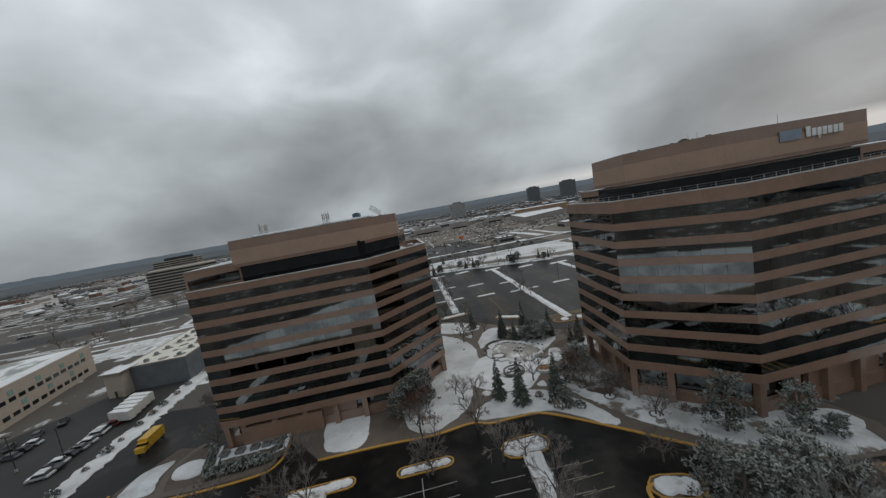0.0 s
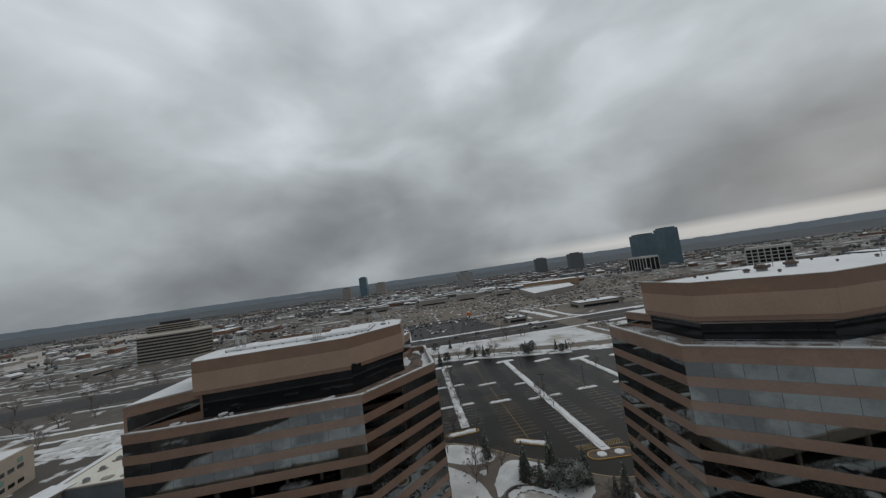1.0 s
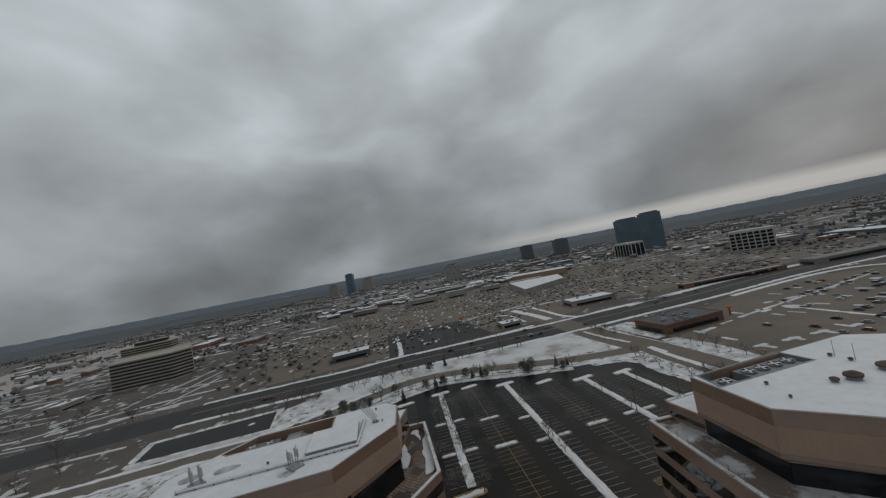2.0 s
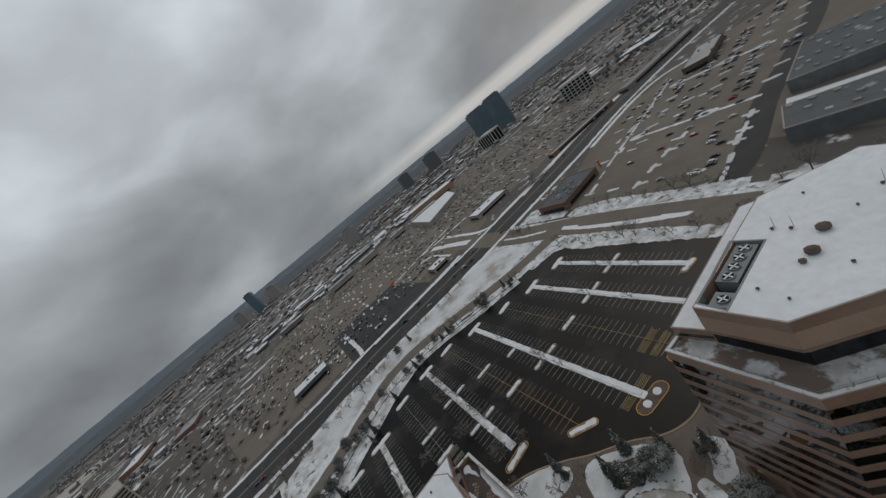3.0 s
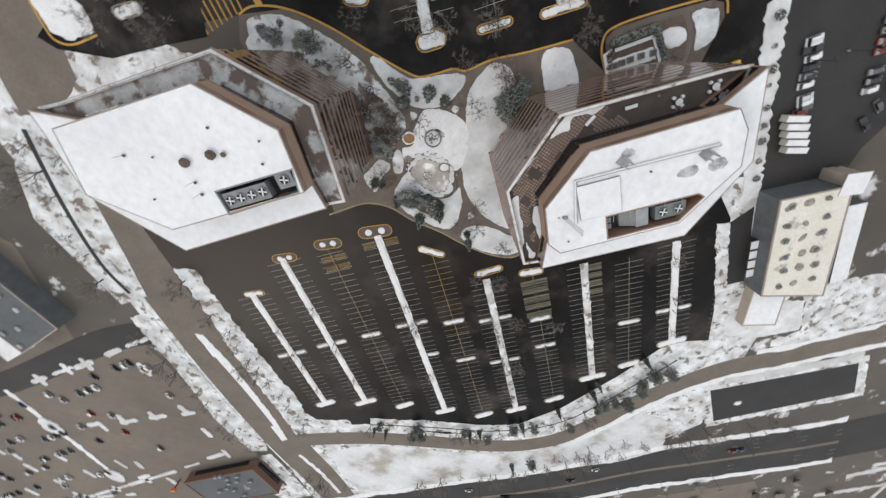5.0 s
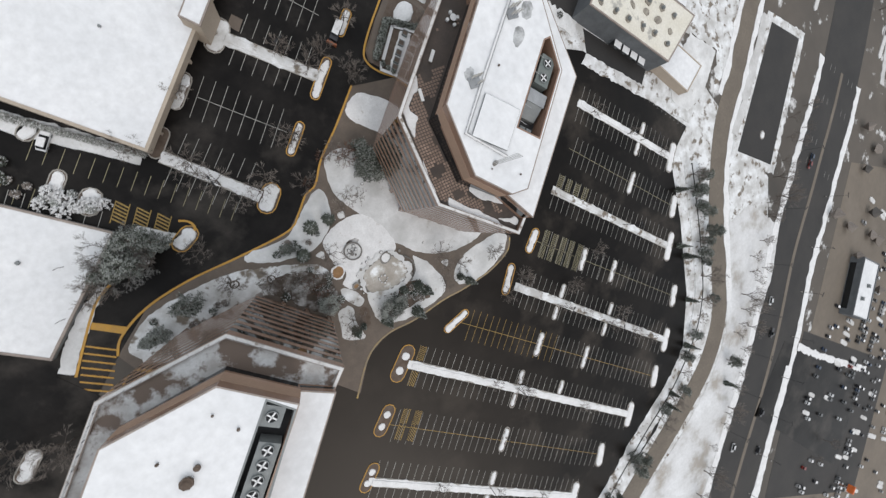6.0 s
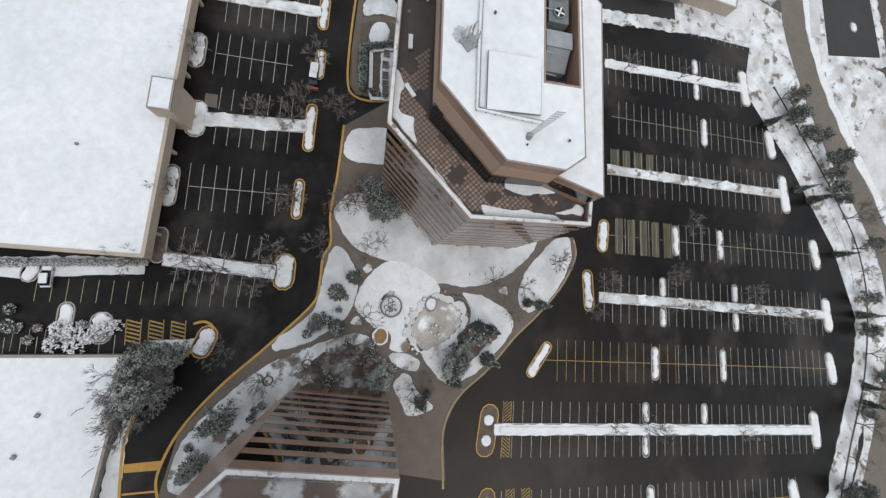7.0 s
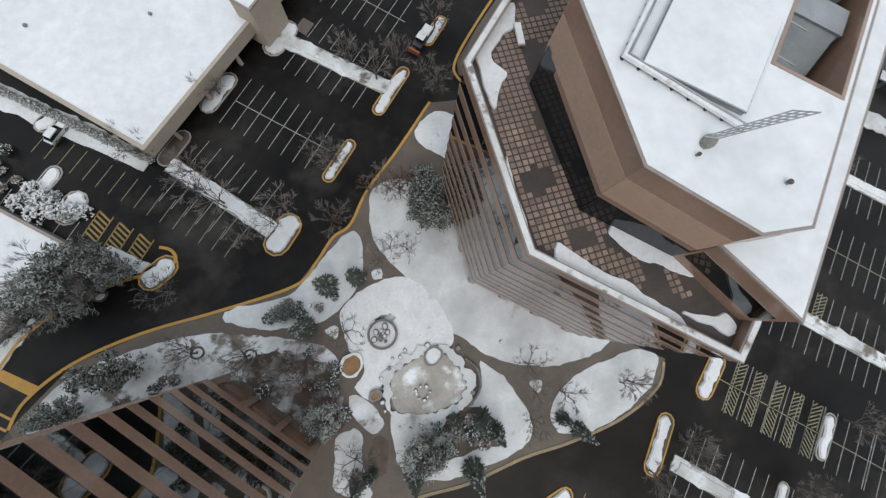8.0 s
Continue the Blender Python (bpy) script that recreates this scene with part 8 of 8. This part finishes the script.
far_blocks("far_houses_north", [(-1700, 500), (-560, 640), (-200, 920), (250, 720), (700, 1000), (1100, 2300), (-1500, 2500)], 560, 21, "far low houses and sheds with snowy roofs")
far_blocks("far_houses_mall", [(-620, 420), (-520, 640), (-330, 760), (-260, 900), (-700, 900), (-900, 560)], 120, 22, "far low shops round the mall")
far_blocks("far_houses_east", [(-450, 100), (-760, -500), (-1700, -700), (-1800, 500), (-600, 430)], 120, 23, "far low houses and sheds with snowy roofs")
far_blocks("far_houses_west", [(330, 290), (380, 480), (900, 900), (2000, 1200), (2000, -200), (600, -300)], 320, 24, "far low houses and sheds with snowy roofs")


def far_woods(name, poly, count, seed, hmin, hmax, label, mats):
    """Bare and evergreen woods far off: uneven clumps of small leaning cones, in one mesh."""
    r = random.Random(seed)
    s = Soup()
    xs, ys = [p[0] for p in poly], [p[1] for p in poly]
    while count > 0:
        c = (r.uniform(min(xs), max(xs)), r.uniform(min(ys), max(ys)))
        if not inside(c, poly) or any(inside(c, L_) for L_ in (SHOP_LOT, MALL_LOT, NORTH_MALL)):
            continue
        spread = r.choice((14, 14, 40))
        for k in range(r.randrange(3, 12) * (1 if spread < 20 else 5)):
            p = (c[0] + r.gauss(0, spread * 1.4), c[1] + r.gauss(0, spread * 0.8))
            if any(dist(p, q) < 22 for q in HIGHWAY) or any(dist(p, q) < 12 for q in CROSS) or (abs(p[0]) < 160 and -60 < p[1] < 285):
                continue
            h, w = r.uniform(hmin, hmax), r.uniform(2.5, 5)
            m = r.choice((0, 0, 0, 1))
            n = 6
            mid_ = [(p[0] + math.cos(j * 1.047) * w * r.uniform(.6, 1.1), p[1] + math.sin(j * 1.047) * w * r.uniform(.6, 1.1), h * r.uniform(.35, .6)) for j in range(n)]
            s.add([(p[0], p[1], 0)] + mid_ + [(p[0] + r.uniform(-1, 1), p[1] + r.uniform(-1, 1), h)], [(0, 1 + (j + 1) % n, 1 + j) for j in range(n)] + [(7, 1 + j, 1 + (j + 1) % n) for j in range(n)], m)
            count -= 1
    tagged(new(name, s.mesh(name, mats)), label, "woods", "", "stuff")


tree_rng = random.Random(61)
NEAR_WOOD = [(-700, 150), (-600, 640), (-200, 950), (300, 760), (700, 900), (500, 300), (220, 130), (330, 480), (40, 480), (-260, 180)]
spots = []
while len(spots) < 60:
    p = (tree_rng.uniform(-620, 420), tree_rng.uniform(130, 700))
    if inside(p, NEAR_WOOD) and not any(dist(p, q) < 22 for q in HIGHWAY) and not any(dist(p, q) < 14 for q in CROSS) and not (abs(p[0]) < 160 and p[1] < 285) and (noise.noise((p[0] * .01, p[1] * .01, 3)) > -.05):
        spots.append(p)
spots += [(lerp((-513, -9), (-340, 92), k / 16)[0] + tree_rng.uniform(-14, 14), lerp((-513, -9), (-340, 92), k / 16)[1] + tree_rng.uniform(-12, 12)) for k in range(17)] + [(tree_rng.uniform(-300, -200), tree_rng.uniform(10, 60)) for k in range(7)] + [(tree_rng.uniform(-560, -250), tree_rng.uniform(-110, 60)) for k in range(14)]
plant_out(bare + big, spots, tree_rng, .8, 1.25, 0.05)
far_woods("far_woods_near", [(-700, 150), (-600, 640), (-200, 950), (300, 760), (700, 900), (500, 300), (220, 130), (330, 480), (40, 480), (-260, 180)], 380, 31, 4, 7, "scattered bare trees among the shops", [TWIG, FAR_WOOD])
# about one far tree in four takes the ridge's haze-blue colour
far_woods("far_woods_north", [(-2600, 700), (-600, 700), (-200, 950), (300, 760), (900, 900), (2200, 1700), (1400, 3300), (-1500, 3600)], 6000, 32, 4, 9, "bare woods and gardens far to the north", [FAR_WOOD, HILL_HAZY])
far_woods("far_woods_east", [(-640, 160), (-1000, -700), (-2600, -900), (-2800, 900), (-700, 600)], 2600, 33, 4, 8, "bare woods far to the east", [FAR_WOOD, HILL_HAZY])
far_woods("far_woods_west", [(380, 200), (480, 500), (1100, 900), (2600, 1600), (2600, -600), (700, -500)], 3600, 34, 6, 12, "bare woods far to the west", [FAR_WOOD, HILL_HAZY])

# the wooded ridge that closes the view all round; haze coloured in, paler behind
s = Soup()
r = random.Random(40)
n = 520
prof = []
for k in range(n):
    a = 2 * math.pi * k / n
    prof.append((a, 92 + 34 * max(0, math.cos(a - 0.9)) ** 2 + 8 * math.sin(a * 3 + 1) + 3 * math.sin(a * 7) + r.uniform(-2.5, 2.5)))
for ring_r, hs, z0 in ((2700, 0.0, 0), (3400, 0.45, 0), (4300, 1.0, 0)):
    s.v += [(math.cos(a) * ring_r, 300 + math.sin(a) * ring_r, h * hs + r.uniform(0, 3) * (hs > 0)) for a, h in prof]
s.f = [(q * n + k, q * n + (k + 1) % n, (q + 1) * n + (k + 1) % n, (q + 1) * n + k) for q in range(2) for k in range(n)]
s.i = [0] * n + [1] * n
tagged(new("backdrop_ridge", s.mesh("backdrop_ridge", [HILL_NEAR_HAZY, HILL_HAZY])), "low dark wooded ridge with haze-blue colouring along the horizon", "hills", "", "structure")

# terrace pavers of the second tower: the nearest singly, the rest in one mesh
paver_mesh = Soup().box((0, 0, 0), (0.5, 0.5, 0.05)).mesh("paver", [make_mat("terrace_paver", (0.30, 0.215, 0.17), 0.85, second=(0.17, 0.12, 0.095), scale=0.5, fine=5, per_object=0.25)])
rest = Soup()
pang = angle_of((-17, 83.8), (-16, 64.1))
count = 0
for i in range(-70, 84):
    for j in range(-42, 56):
        x, y = i * 0.66, j * 0.66
        p = (-26 + x * math.cos(pang) - y * math.sin(pang), 74 + x * math.sin(pang) + y * math.cos(pang))
        if not inside(p, TERR_IN) or any(inside(p, d) for d in drift_polys):
            continue
        if p[1] < 57 and noise.noise((p[0] * .2, p[1] * .2, 0)) > -0.25:
            continue
        if noise.noise((p[0] * .22, p[1] * .22, 7)) > 0.12:
            continue
        if count < 300 and p[1] > 71:
            o = new("paver", paver_mesh)
            o.parent = tower_b
            o.matrix_parent_inverse = Matrix.Translation(-tower_b.location)
            o.location, o.rotation_euler = (p[0], p[1], PZ - 0.005), (0, 0, pang)
            count += 1
        else:
            rest.box((p[0], p[1], PZ - 0.005), (0.5, 0.5, 0.05), pang)
tagged(part("pavers", rest, [PAVER], tower_b, "grid of brown concrete pavers"), kind="stuff")
